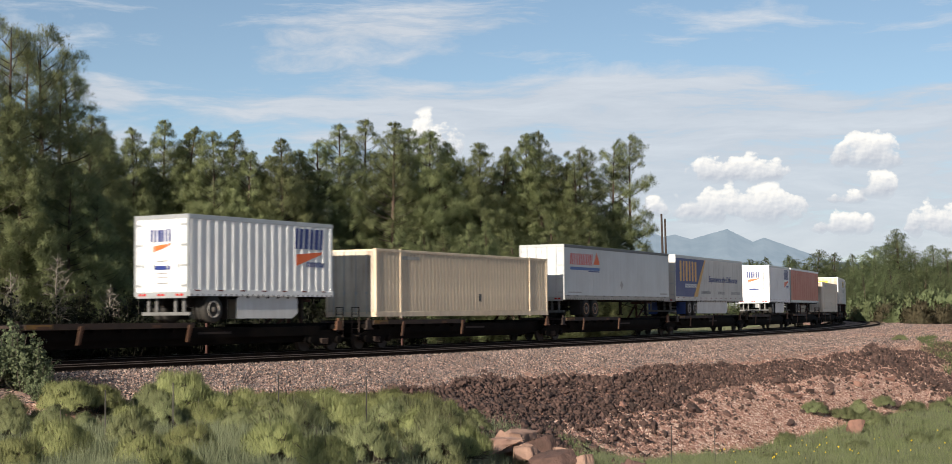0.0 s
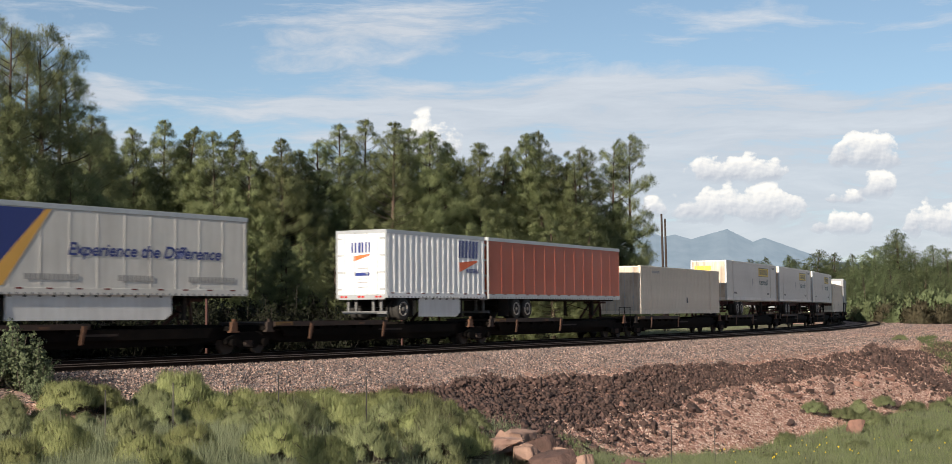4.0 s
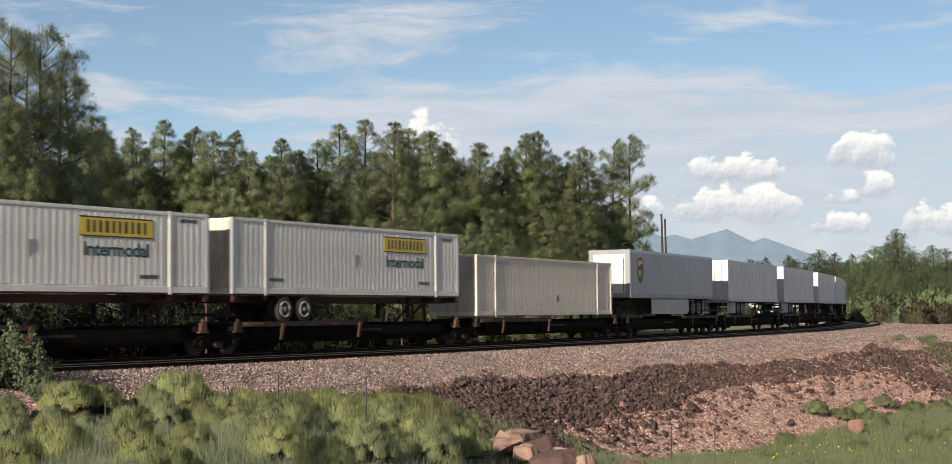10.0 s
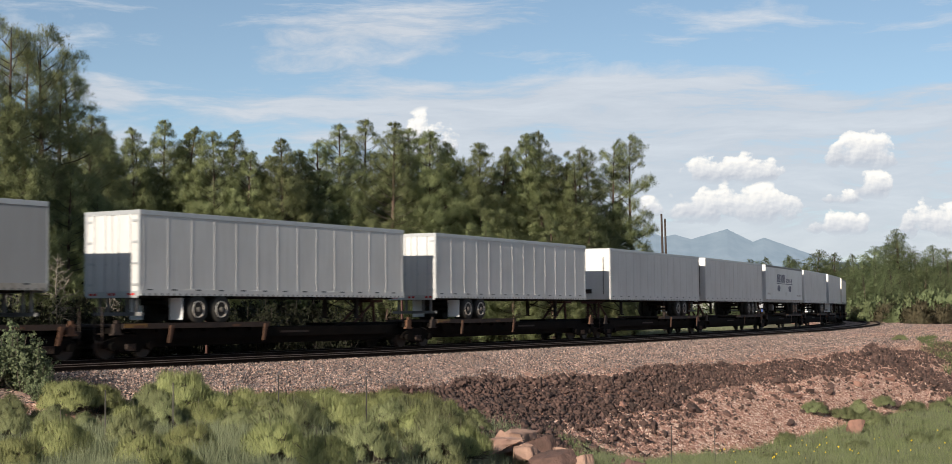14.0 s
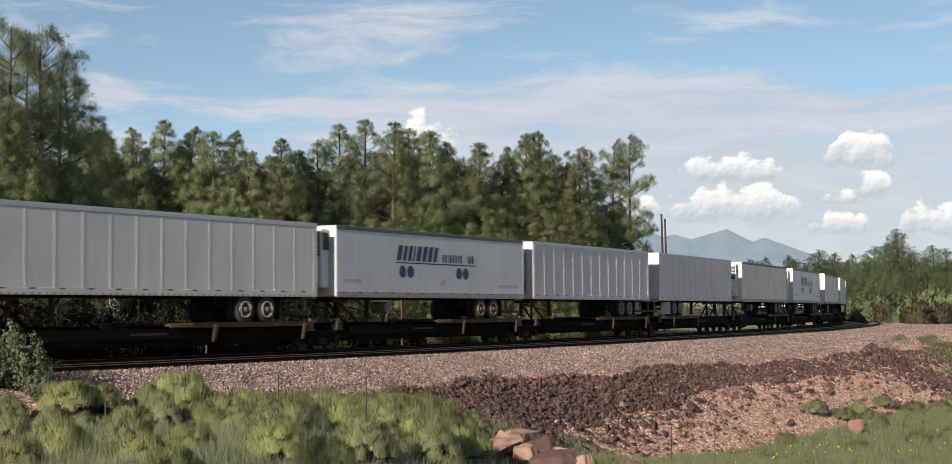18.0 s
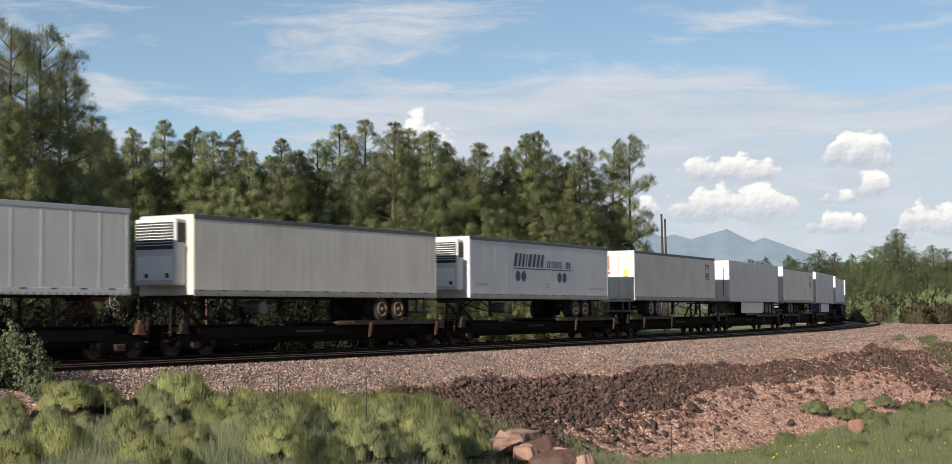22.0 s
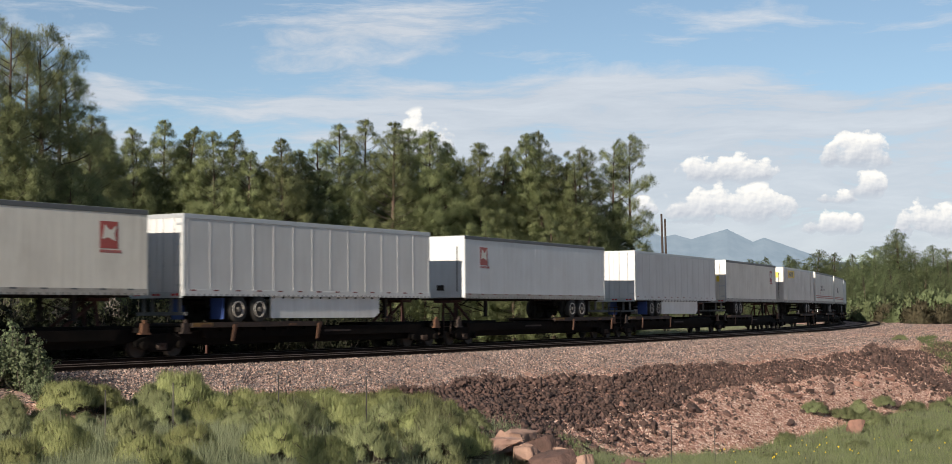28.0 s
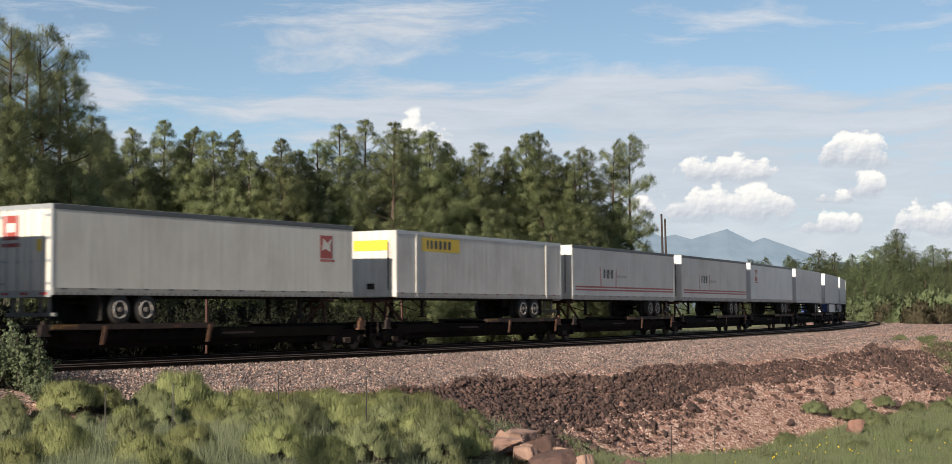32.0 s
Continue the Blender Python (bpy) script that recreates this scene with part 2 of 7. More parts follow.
M_EDGE = matter("chipped_yellow_edge", (0.22, 0.12, 0.025), (0.05, 0.03, 0.02), rough=0.7, amount=0.8, grain=9.0)
M_RUST = matter("rusty_brown_steel", (0.036, 0.022, 0.016), (0.010, 0.007, 0.006), rough=0.8, amount=0.85, grain=2.5, stain=0.5)
M_RUSTRED = matter("rust_red_steel", (0.05, 0.015, 0.011), rough=0.75, amount=0.6)
M_ORUST = matter("orange_rust_steel", (0.095, 0.043, 0.022), (0.045, 0.027, 0.018), rough=0.75, amount=0.6)
M_TYRE = matter("black_rubber", (0.022, 0.021, 0.02), (0.06, 0.05, 0.04), rough=0.85, amount=0.5)
M_RIM = matter("pale_wheel_rim", (0.37, 0.36, 0.34), (0.25, 0.16, 0.09), rough=0.5, amount=0.55)
M_HUB = matter("grimy_wheel_hub", (0.20, 0.18, 0.155), (0.06, 0.05, 0.042), rough=0.7, amount=0.6)
M_RUSTRIM = matter("rusty_wheel_rim", (0.34, 0.2, 0.11), rough=0.65, amount=0.6)
M_STEELW = matter("worn_wheel_steel", (0.03, 0.024, 0.02), rough=0.7, metal=0.2, amount=0.6)
M_UNIT = paint("cooler_unit_grey", (0.55, 0.56, 0.57), amount=0.25)
M_GRILLE = matter("dark_grille", (0.03, 0.03, 0.032), rough=0.6)
M_SKIRT = paint("pale_skirt_panel", (0.62, 0.62, 0.61), amount=0.4)
M_LENS = matter("red_marker_lens", (0.45, 0.02, 0.015), rough=0.35, bump=0)
M_RAILHEAD = matter("bright_rail_steel", (0.11, 0.085, 0.07), rough=0.6, metal=0.3, amount=0.4)
M_RAILSIDE = matter("brown_rail_steel", (0.02, 0.014, 0.011), rough=0.95, amount=0.6, spec=0.1)
M_TIE = matter("weathered_sleeper_wood", (0.075, 0.058, 0.046), (0.03, 0.024, 0.02), rough=0.9, amount=0.7, stretch=(2, 0.3, 2), per_piece=0.35)
M_PLATE = matter("tie_plate_steel", (0.10, 0.075, 0.06), rough=0.7, metal=0.3)
M_BALLAST = gravel_matter("ballast_stones", [(0.07, 0.056, 0.053), (0.29, 0.195, 0.165), (0.50, 0.325, 0.265), (0.165, 0.125, 0.116), (0.68, 0.49, 0.405)], 0.09, bump=0.65)
M_PINK = gravel_matter("pink_cinder_gravel", [(0.27, 0.14, 0.105), (0.47, 0.28, 0.215), (0.33, 0.18, 0.14), (0.68, 0.50, 0.41)], 0.1, bump=0.8)
M_LAVA = matter("dark_lava_rock", (0.09, 0.052, 0.043), (0.026, 0.018, 0.016), rough=0.95, grain=6, amount=0.8, per_piece=0.45, bump=0.9, bump_scale=25, bump_dist=0.04)
M_DULLROCK = matter("dull_red_rock", (0.20, 0.105, 0.08), (0.10, 0.06, 0.048), rough=0.9, grain=5, amount=0.8, per_piece=0.3, bump=0.9, bump_scale=22, bump_dist=0.03)
M_REDROCK = matter("red_sandstone", (0.37, 0.235, 0.178), (0.19, 0.105, 0.08), rough=0.9, grain=4, amount=0.85, per_piece=0.25, bump=0.9, bump_scale=20, bump_dist=0.03)
M_CHIP = chip_matter("loose_ballast_chip", [(0.05, 0.042, 0.042), (0.15, 0.135, 0.135), (0.30, 0.19, 0.155), (0.19, 0.175, 0.175), (0.07, 0.055, 0.052), (0.42, 0.275, 0.22), (0.10, 0.08, 0.076), (0.56, 0.41, 0.34)])
M_CINDER = chip_matter("pale_cinder_chip", [(0.16, 0.085, 0.068), (0.36, 0.215, 0.17), (0.50, 0.33, 0.27), (0.25, 0.135, 0.105), (0.60, 0.46, 0.38)])
M_GRASSLAND = matter("dry_grassy_soil", (0.12, 0.115, 0.055), (0.14, 0.095, 0.06), rough=0.95, grain=3.0, stain=0.12, amount=0.8, bump=0.8, bump_scale=18, bump_dist=0.08)
M_BLADE = leaf_matter("meadow_grass", (0.235, 0.268, 0.125), (0.135, 0.155, 0.075), through_light=0.35)
M_DRY = leaf_matter("seeding_grass", (0.235, 0.248, 0.15), (0.13, 0.142, 0.085), through_light=0.35, speckle=0.25)
M_BRUSH = leaf_matter("yellow_green_brush", (0.35, 0.36, 0.155), (0.19, 0.2, 0.088), through_light=0.22, speckle=0.3, clumps=0.9)
M_SAGE = leaf_matter("grey_green_brush", (0.30, 0.315, 0.155), (0.16, 0.172, 0.088), through_light=0.2, speckle=0.3, clumps=0.9)
M_WEED = leaf_matter("weedy_green_leaves", (0.27, 0.29, 0.145), (0.16, 0.178, 0.088), through_light=0.35, speckle=0.3)
M_DARKLEAF = leaf_matter("dark_green_leaves", (0.19, 0.22, 0.12), (0.08, 0.098, 0.055), through_light=0.3)
# undergrowth leaves: the wood's shade is painted in as a near-black green
M_SHADELEAF = leaf_matter("shade_dark_leaves", (0.026, 0.029, 0.016), (0.012, 0.013, 0.008), through_light=0.2)
M_REDBUSH = leaf_matter("russet_leaves", (0.10, 0.082, 0.05), (0.055, 0.05, 0.03), through_light=0.2)
M_NEEDLE = leaf_matter("pine_needles", (0.355, 0.38, 0.19), (0.165, 0.188, 0.097), through_light=0.55, speckle=0.18)
M_NEEDLE_FAR = leaf_matter("distant_pine_needles", (0.25, 0.285, 0.142), (0.13, 0.155, 0.08), through_light=0.45, speckle=0.18)
M_SLOPE = leaf_matter("bank_grass", (0.14, 0.165, 0.07), (0.075, 0.095, 0.04), through_light=0.3)
M_LIMB = matter("dark_limb_bark", (0.055, 0.042, 0.034), rough=0.95)
M_TWIG = matter("grey_twigs", (0.075, 0.06, 0.048), rough=0.9)
M_DEADWOOD = matter("grey_dead_wood", (0.16, 0.14, 0.12), (0.07, 0.06, 0.05), rough=0.9)
# undergrowth twigs, blackened to stand for the same shade
M_SHADETWIG = matter("shade_dark_dead_twigs", (0.02, 0.016, 0.014), rough=0.95)
M_BARK = matter("pine_bark", (0.085, 0.056, 0.042), (0.035, 0.025, 0.02), rough=0.95, grain=5, amount=0.8, stretch=(1, 1, 0.25), bump=0.8, bump_scale=14, bump_dist=0.04)
M_POLE = matter("creosoted_pole_wood", (0.035, 0.024, 0.02), rough=0.9, stretch=(1, 1, 0.1))
M_POST = matter("orange_marker_paint", (0.06, 0.024, 0.019), rough=0.6, amount=0.5)
M_FLOWER = matter("yellow_petals", (0.75, 0.55, 0.03), rough=0.6, bump=0)
M_STEELPOST = matter("dark_steel_post", (0.05, 0.045, 0.04), rough=0.7)


# ---- mesh helpers ----
class Geo:
    """Collects faces for one mesh."""

    def __init__(self):
        self.v, self.f = [], []

    def add(self, verts, faces):
        k = len(self.v)
        self.v += [tuple(p) for p in verts]
        self.f += [tuple(i + k for i in q) for q in faces]
        return self

    def box(self, x0, x1, y0, y1, z0, z1):
        return self.add([(x0, y0, z0), (x1, y0, z0), (x1, y1, z0), (x0, y1, z0), (x0, y0, z1), (x1, y0, z1), (x1, y1, z1), (x0, y1, z1)],
                        [(3, 2, 1, 0), (4, 5, 6, 7), (0, 1, 5, 4), (1, 2, 6, 5), (2, 3, 7, 6), (3, 0, 4, 7)])

    def prism(self, outline, y0, y1):
        """outline: x, z points, anticlockwise as seen from -y."""
        n = len(outline)
        vs = [(x, y0, z) for x, z in outline] + [(x, y1, z) for x, z in outline]
        return self.add(vs, [tuple(range(n)), tuple(reversed(range(n, 2 * n)))] +
                        [(i, i + n, (i + 1) % n + n, (i + 1) % n) for i in range(n)])

    def lathe(self, c, axis, rings, n=20):
        """rings: (radius, distance along axis); closed ends."""
        cx, cy, cz = c
        vs, fs = [], []
        for r, d in rings:
            for i in range(n):
                a = 2 * math.pi * i / n
                u, w = r * math.cos(a), r * math.sin(a)
                vs.append({"y": (cx + u, cy + d, cz + w), "x": (cx + d, cy + u, cz + w), "z": (cx + u, cy + w, cz + d)}[axis])
        for k in range(len(rings) - 1):
            for i in range(n):
                j = (i + 1) % n
                fs.append((k * n + i, k * n + j, (k + 1) * n + j, (k + 1) * n + i))
        fs += [tuple(reversed(range(n))), tuple(range((len(rings) - 1) * n, len(rings) * n))]
        return self.add(vs, fs)

    def bar(self, p, q, r, n=6):
        p, q = Vector(p), Vector(q)
        turn = (q - p).to_track_quat("Z", "Y")
        vs = [p + turn @ Vector((r * math.cos(2 * math.pi * i / n), r * math.sin(2 * math.pi * i / n), 0)) for i in range(n)]
        vs += [w + (q - p) for w in vs]
        return self.add(vs, [(i, (i + 1) % n, (i + 1) % n + n, i + n) for i in range(n)] + [tuple(reversed(range(n))), tuple(range(n, 2 * n))])

    def mesh(self, name, bevel=0.0, smooth=False):
        me = bpy.data.meshes.new(name)
        me.from_pydata(self.v, [], self.f)
        bm = bmesh.new()
        bm.from_mesh(me)
        bmesh.ops.recalc_face_normals(bm, faces=bm.faces)
        if bevel:
            bmesh.ops.bevel(bm, geom=list(bm.edges), offset=bevel, segments=1, affect="EDGES", clamp_overlap=True)
        bm.to_mesh(me)
        bm.free()
        if smooth:
            me.shade_smooth()
        return me


def part(name, geo, material, parent, label="", at=None, bevel=0.0, smooth=False):
    """One mesh object under a thing or a part. geo: a Geo, or a mesh to share."""
    me = geo if isinstance(geo, bpy.types.Mesh) else geo.mesh(name, bevel, smooth)
    if not me.materials:
        me.materials.append(material)
    ob = new(name, me)
    ob.parent = parent
    if at is not None:
        ob.matrix_basis = at if isinstance(at, Matrix) else Matrix.Translation(at)
    return tagged(ob, label)


def thing(name, label, category, group="", kind=""):
    return tagged(new(name), label, category, group, kind)


def quick_mesh(name, verts, faces, material, smooth=False):
    """From numpy arrays: verts n x 3, faces m x 3 or m x 4."""
    me = bpy.data.meshes.new(name)
    k = faces.shape[1]
    me.vertices.add(len(verts))
    me.vertices.foreach_set("co", np.ascontiguousarray(verts, np.float32).ravel())
    me.loops.add(faces.size)
    me.loops.foreach_set("vertex_index", np.ascontiguousarray(faces, np.int32).ravel())
    me.polygons.add(len(faces))
    me.polygons.foreach_set("loop_start", np.arange(0, faces.size, k, dtype=np.int32))
    me.update(calc_edges=True)
    if smooth:
        me.shade_smooth()
    me.materials.append(material)
    return me


# ---- the line: two tracks on one wide curve ----
RADIUS, HEAD = 471.57, 0.4985
MID = (-412.32, 301.82)
NEAR = 4.53                      # from the far track's middle to the near track's


def on_line(s, lat=0.0, z=0.0):
    """The place at s metres along the far track, lat metres towards the outside of the curve."""
    a = HEAD - s / RADIUS
    return Vector((MID[0] + (RADIUS + lat) * math.cos(a), MID[1] - (RADIUS + lat) * math.sin(a), z))


def line_pose(s, lat=0.0, z=0.0):
    """x along the line, away from the camera; -y to the outside of the curve."""
    return Matrix.Translation(on_line(s, lat, z)) @ pose(0, 0, 0, 0, 0, 90 - math.degrees(HEAD - s / RADIUS))


def s_lat(x, y):
    dx, dy = x - MID[0], y - MID[1]
    return (HEAD - np.arctan2(-dy, dx)) * RADIUS, np.hypot(dx, dy) - RADIUS


def smooth01(v, a, b):
    q = np.clip((v - a) / (b - a), 0, 1)
    return q * q * (3 - 2 * q)


def lumps(x, y, size, seed=0):
    """A cheap smooth unevenness, about -1 to 1."""
    r = np.random.RandomState(seed)
    out = 0
    for k in range(5):
        a, b, c = r.uniform(0, 6.28, 3)
        out = out + np.sin((x * math.cos(a) + y * math.sin(a)) * 6.28 / size * r.uniform(0.6, 1.7) + b) * np.sin((x * math.sin(a) - y * math.cos(a)) * 6.28 / size * r.uniform(0.5, 1.3) + c)
    return out / 2.2


def bed_height(s, d):
    """The made ground beside the near track; d is from its middle, outwards."""
    edge = 4.6 + np.clip(s + 16, 0, 43) * 0.2
    z_edge = -0.85 + smooth01(s, -16, 27) * 0.5
    slope = 0.50 - smooth01(s, -10, 20) * 0.04
    top = -0.24 + (z_edge + 0.24) * np.clip((d - 1.75) / (edge - 1.75), 0, 1)
    return np.where(d < edge, top, z_edge - (d - edge) * slope) + 0.05 * lumps(s, d, 2.3, 5) * np.clip(d - 2, 0, 1)


def land_height(x, y):
    """The natural ground."""
    right = smooth01(x - (y - 30) * 0.08, -2.2, 4.2)
    left_z = -1.25 - 0.012 * (np.clip(y, 0, 60) - 25) + smooth01(-y, -22, -4) * 1.0
    floor_z = -3.0 - 0.95 * smooth01(y, 38, 56) * (1 - 0.55 * smooth01(x / np.maximum(y, 1.0), 0.18, 0.30))
    near_z = left_z + (floor_z - left_z) * right * smooth01(y, 8, 24)
    far = smooth01(y, 78, 125)
    s, lat = s_lat(x, y)
    z = near_z + (-0.55 - near_z) * far + 0.07 * lumps(x, y, 7, 1) + 0.03 * lumps(x, y, 2.1, 2)
    inside = smooth01(-lat, -1.0, 3.0)
    z = z + (-0.55 + 0.05 * lumps(x, y, 5, 3) - z) * inside
    d = lat - NEAR
    return np.where(d > -8, np.minimum(z, np.where(d > 1.5, 9.0, -0.75 + 0 * z)), z)


def make_ground():
    n = 220
    u = np.linspace(-1, 1, n)
    k = 8.2
    xs = 2 + 4200 * np.sinh(u * k) / math.sinh(k)
    ys = 52 + 4200 * np.sinh(u * k) / math.sinh(k)
    gx, gy = np.meshgrid(xs, ys)
    gz = land_height(gx, gy)
    verts = np.stack([gx, gy, gz], -1).reshape(-1, 3)
    i = np.arange(n - 1)
    a = (i[:, None] * n + i[None, :]).ravel()
    faces = np.stack([a, a + 1, a + n + 1, a + n], 1)
    ob = new("ground", quick_mesh("ground", verts, faces, M_GRASSLAND, True))
    return tagged(ob, "grassy meadow soil with bare patches running to the horizon", "ground", kind="structure")


def sweep(name, profile, s0, s1, step, material, smooth=False):
    """A strip along the line. profile: function of s giving (lat, z) rows."""
    ss = np.arange(s0, s1 + step, step)
    rows = []
    for s in ss:
        rows.append([on_line(s, lat, z) for lat, z in profile(s)])
    m = len(rows[0])
    verts = np.array(rows).reshape(-1, 3)
    i, j = np.arange(len(ss) - 1), np.arange(m - 1)
    a = (i[:, None] * m + j[None, :]).ravel()
    return quick_mesh(name, verts, np.stack([a, a + 1, a + m + 1, a + m], 1), material, smooth)


make_ground()


def bank_profile(s):
    ds = np.concatenate([np.linspace(-7.5, 1.75, 14), np.linspace(2.1, 24, 60)])
    out = []
    for d in ds:
        if d <= 1.75:
            z = -0.24 - 0.55 * max(0.0, (-d - 6.2) / 1.3)
        else:
            z = float(bed_height(np.float64(s), np.float64(d)))
        out.append((NEAR + d, z))
    return out


bank = new("embankment", sweep("embankment", bank_profile, -150, 260, 0.8, M_PINK, True))
tagged(bank, "pinkish cinder gravel railway bank strewn with dark rocks", "embankment", kind="structure")


def ballast_rim(s):
    return 4.3 + np.clip(s + 16.0, 0.0, 24.0) * 0.2 * (1 - 0.85 * smooth01(s, 8, 40))


def ballast_rise(s, d):
    """How far the crushed stone lies over the bank, thinning out towards its rim."""
    return 0.075 * (1 - smooth01((d - 2.0) / (ballast_rim(s) - 2.0), 0.55, 1.0))


def ballast_profile(s):
    q = np.float64(s)
    rim = float(ballast_rim(q))
    out = [(NEAR + d, z) for d, z in ((-7.6, -0.78), (-6.6, -0.75), (-5, -0.2), (-3, -0.2), (-1.4, -0.2), (0, -0.2), (1.4, -0.2))]
    for k in range(13):
        d = 2.0 + (rim - 2.0) * k / 12
        out.append((NEAR + d, float(bed_height(q, np.float64(d)) + ballast_rise(q, np.float64(d))) - (0.03 if k == 12 else 0)))
    return out + [(NEAR + rim + 0.8, float(bed_height(q, np.float64(rim + 0.8))) - 0.25)]


ballast = new("ballast", sweep("ballast", ballast_profile, -150, 260, 0.8, M_BALLAST, True))
tagged(ballast, "grey and pink crushed stone ballast under the two tracks", "ballast", kind="structure")


def make_track(name, lat, label, single_ties):
    root = thing(name, label, "railway track", "the two tracks", "structure")
    for side in (-1, 1):
        q = lat + side * 0.755

        def head(s):
            return [(q - 0.034, -0.012), (q - 0.028, 0.0), (q + 0.028, 0.0), (q + 0.034, -0.012)]

        def web(s):
            return [(q - 0.07, -0.175), (q - 0.07, -0.16), (q - 0.012, -0.14), (q - 0.012, -0.05), (q - 0.036, -0.04), (q - 0.036, -0.012), (q + 0.036, -0.012), (q + 0.036, -0.04),
                    (q + 0.012, -0.05), (q + 0.012, -0.14), (q + 0.07, -0.16), (q + 0.07, -0.175)]

        rail = part("rail", sweep("rail", web, -150, 260, 2.0, M_RAILSIDE), M_RAILSIDE, root, "rusty brown steel rail")
        part("rail_head", sweep("rail_head", head, -150, 260, 2.0, M_RAILHEAD), M_RAILHEAD, rail, "worn shiny running surface")
    g = Geo().box(-0.115, 0.115, -1.3, 1.3, -0.35, -0.178)
    tie = g.mesh("sleeper", 0.012)
    tie.materials.append(M_TIE)
    pl = Geo()
    for y in (-0.755, 0.755):
        pl.box(-0.09, 0.09, y - 0.17, y + 0.17, -0.178, -0.155)
        for dx in (-0.06, 0.06):
            pl.box(dx - 0.012, dx + 0.012, y - 0.1, y - 0.075, -0.155, -0.12)
    plate = pl.mesh("tie_plate")
    plate.materials.append(M_PLATE)
    rnd = random.Random(7)
    rest = Geo()
    for i in range(520):
        s = -60 + i * 0.53
        m = line_pose(s, lat) @ pose(rnd.uniform(-0.01, 0.01), 0, rnd.uniform(-0.008, 0.008), 0, 0, rnd.uniform(-0.7, 0.7))
        if i < single_ties:
            t = part("sleeper", tie, M_TIE, root, at=m)
            part("tie_plate", plate, M_PLATE, t)
        else:
            vs = [m @ Vector((x, y, z)) for x, y, z in ((-.11, -1.3, -.35), (.11, -1.3, -.35), (.11, 1.3, -.35), (-.11, 1.3, -.35), (-.11, -1.3, -.18), (.11, -1.3, -.18), (.11, 1.3, -.18), (-.11, 1.3, -.18))]
            rest.add(vs, [(4, 5, 6, 7), (0, 1, 5, 4), (1, 2, 6, 5), (2, 3, 7, 6), (3, 0, 4, 7)])
    ob = part("far_sleepers", rest, M_TIE, root, "weathered timber sleepers further along the line")
    ob["kind"] = "stuff"
    return root


make_track("track_near", NEAR, "empty railway track on timber sleepers, polished rail heads", 190)
make_track("track_far", 0.0, "occupied railway track on timber sleepers", 0)


# ---- the train ----
def lettering(words, height, material, parent, x, z, y, slant=0.0, name="lettering", width=None):
    """Flat painted words on the side that faces the camera; x, z: the lower left corner."""
    cu = bpy.data.curves.new(name, "FONT")
    cu.body, cu.size, cu.shear, cu.offset = words, height * 1.38, slant, height * 0.03
    tmp = new("tmp", cu)
    me = bpy.data.meshes.new_from_object(tmp.evaluated_get(bpy.context.evaluated_depsgraph_get()))
    bpy.data.objects.remove(tmp)
    co = np.empty(len(me.vertices) * 3, np.float32)
    me.vertices.foreach_get("co", co)
    co = co.reshape(-1, 3)
    k = width / max(1e-6, co[:, 0].max() - co[:, 0].min()) if width else 1.0
    out = np.stack([co[:, 0] * k + x, np.full(len(co), y), co[:, 1] + z], 1).astype(np.float32)
    me.vertices.foreach_set("co", out.ravel())
    me.materials.clear()
    me.materials.append(material)
    return part(name, me, material, parent)


def blocks(widths, height, material, parent, x, z, y, gap=0.06, slant=0.0, name="logo", thick=0.003):
    """A maker's mark as a row of plain slanted blocks."""
    g = Geo()
    for w in widths:
        k = slant * height
        g.prism([(x, z), (x + w, z), (x + w + k, z + height), (x + k, z + height)], y - thick, y)
        x += w + gap
    return part(name, g, material, parent)


def plate_on(name, x0, x1, z0, z1, material, parent, y, label="", thick=0.003):
    return part(name, Geo().box(x0, x1, y - thick, y, z0, z1), material, parent, label)


def poly_on(name, outline, material, parent, y, label="", thick=0.003):
    return part(name, Geo().prism(outline, y - thick, y), material, parent, label)


W = 1.295      # half the width of a road trailer or box
TYRE = Geo().lathe((0, 0, 0), "y", [(0.29, -0.13), (0.46, -0.145), (0.5, -0.11), (0.5, 0.11), (0.46, 0.145), (0.29, 0.13)], 26).mesh("tyre", 0, True)
TYRE.materials.append(M_TYRE)


def rim_mesh(material):
    """A ring, dished towards its hub."""
    n, rings = 22, [(0.315, -0.13), (0.31, -0.152), (0.285, -0.155), (0.25, -0.12), (0.205, -0.095)]
    vs = [(r * math.cos(6.2832 * i / n), y, r * math.sin(6.2832 * i / n)) for r, y in rings for i in range(n)]
    fs = [(k * n + i, k * n + (i + 1) % n, (k + 1) * n + (i + 1) % n, (k + 1) * n + i) for k in range(len(rings) - 1) for i in range(n)]
    me = Geo().add(vs, fs).mesh("rim")
    me.materials.append(material)
    return me


RIM, RIM_RUST = rim_mesh(M_RIM), rim_mesh(M_RUSTRIM)
g = Geo().lathe((0, 0, 0), "y", [(0.21, -0.09), (0.20, -0.10), (0.10, -0.105), (0.09, -0.165), (0.03, -0.175)], 16)
for i in range(10):
    g.lathe((0.15 * math.cos(i * 0.628), 0, 0.15 * math.sin(i * 0.628)), "y", [(0.014, -0.10), (0.014, -0.125)], 6)
HUB = g.mesh("hub")
HUB.materials.append(M_HUB)
DECK = 1.16


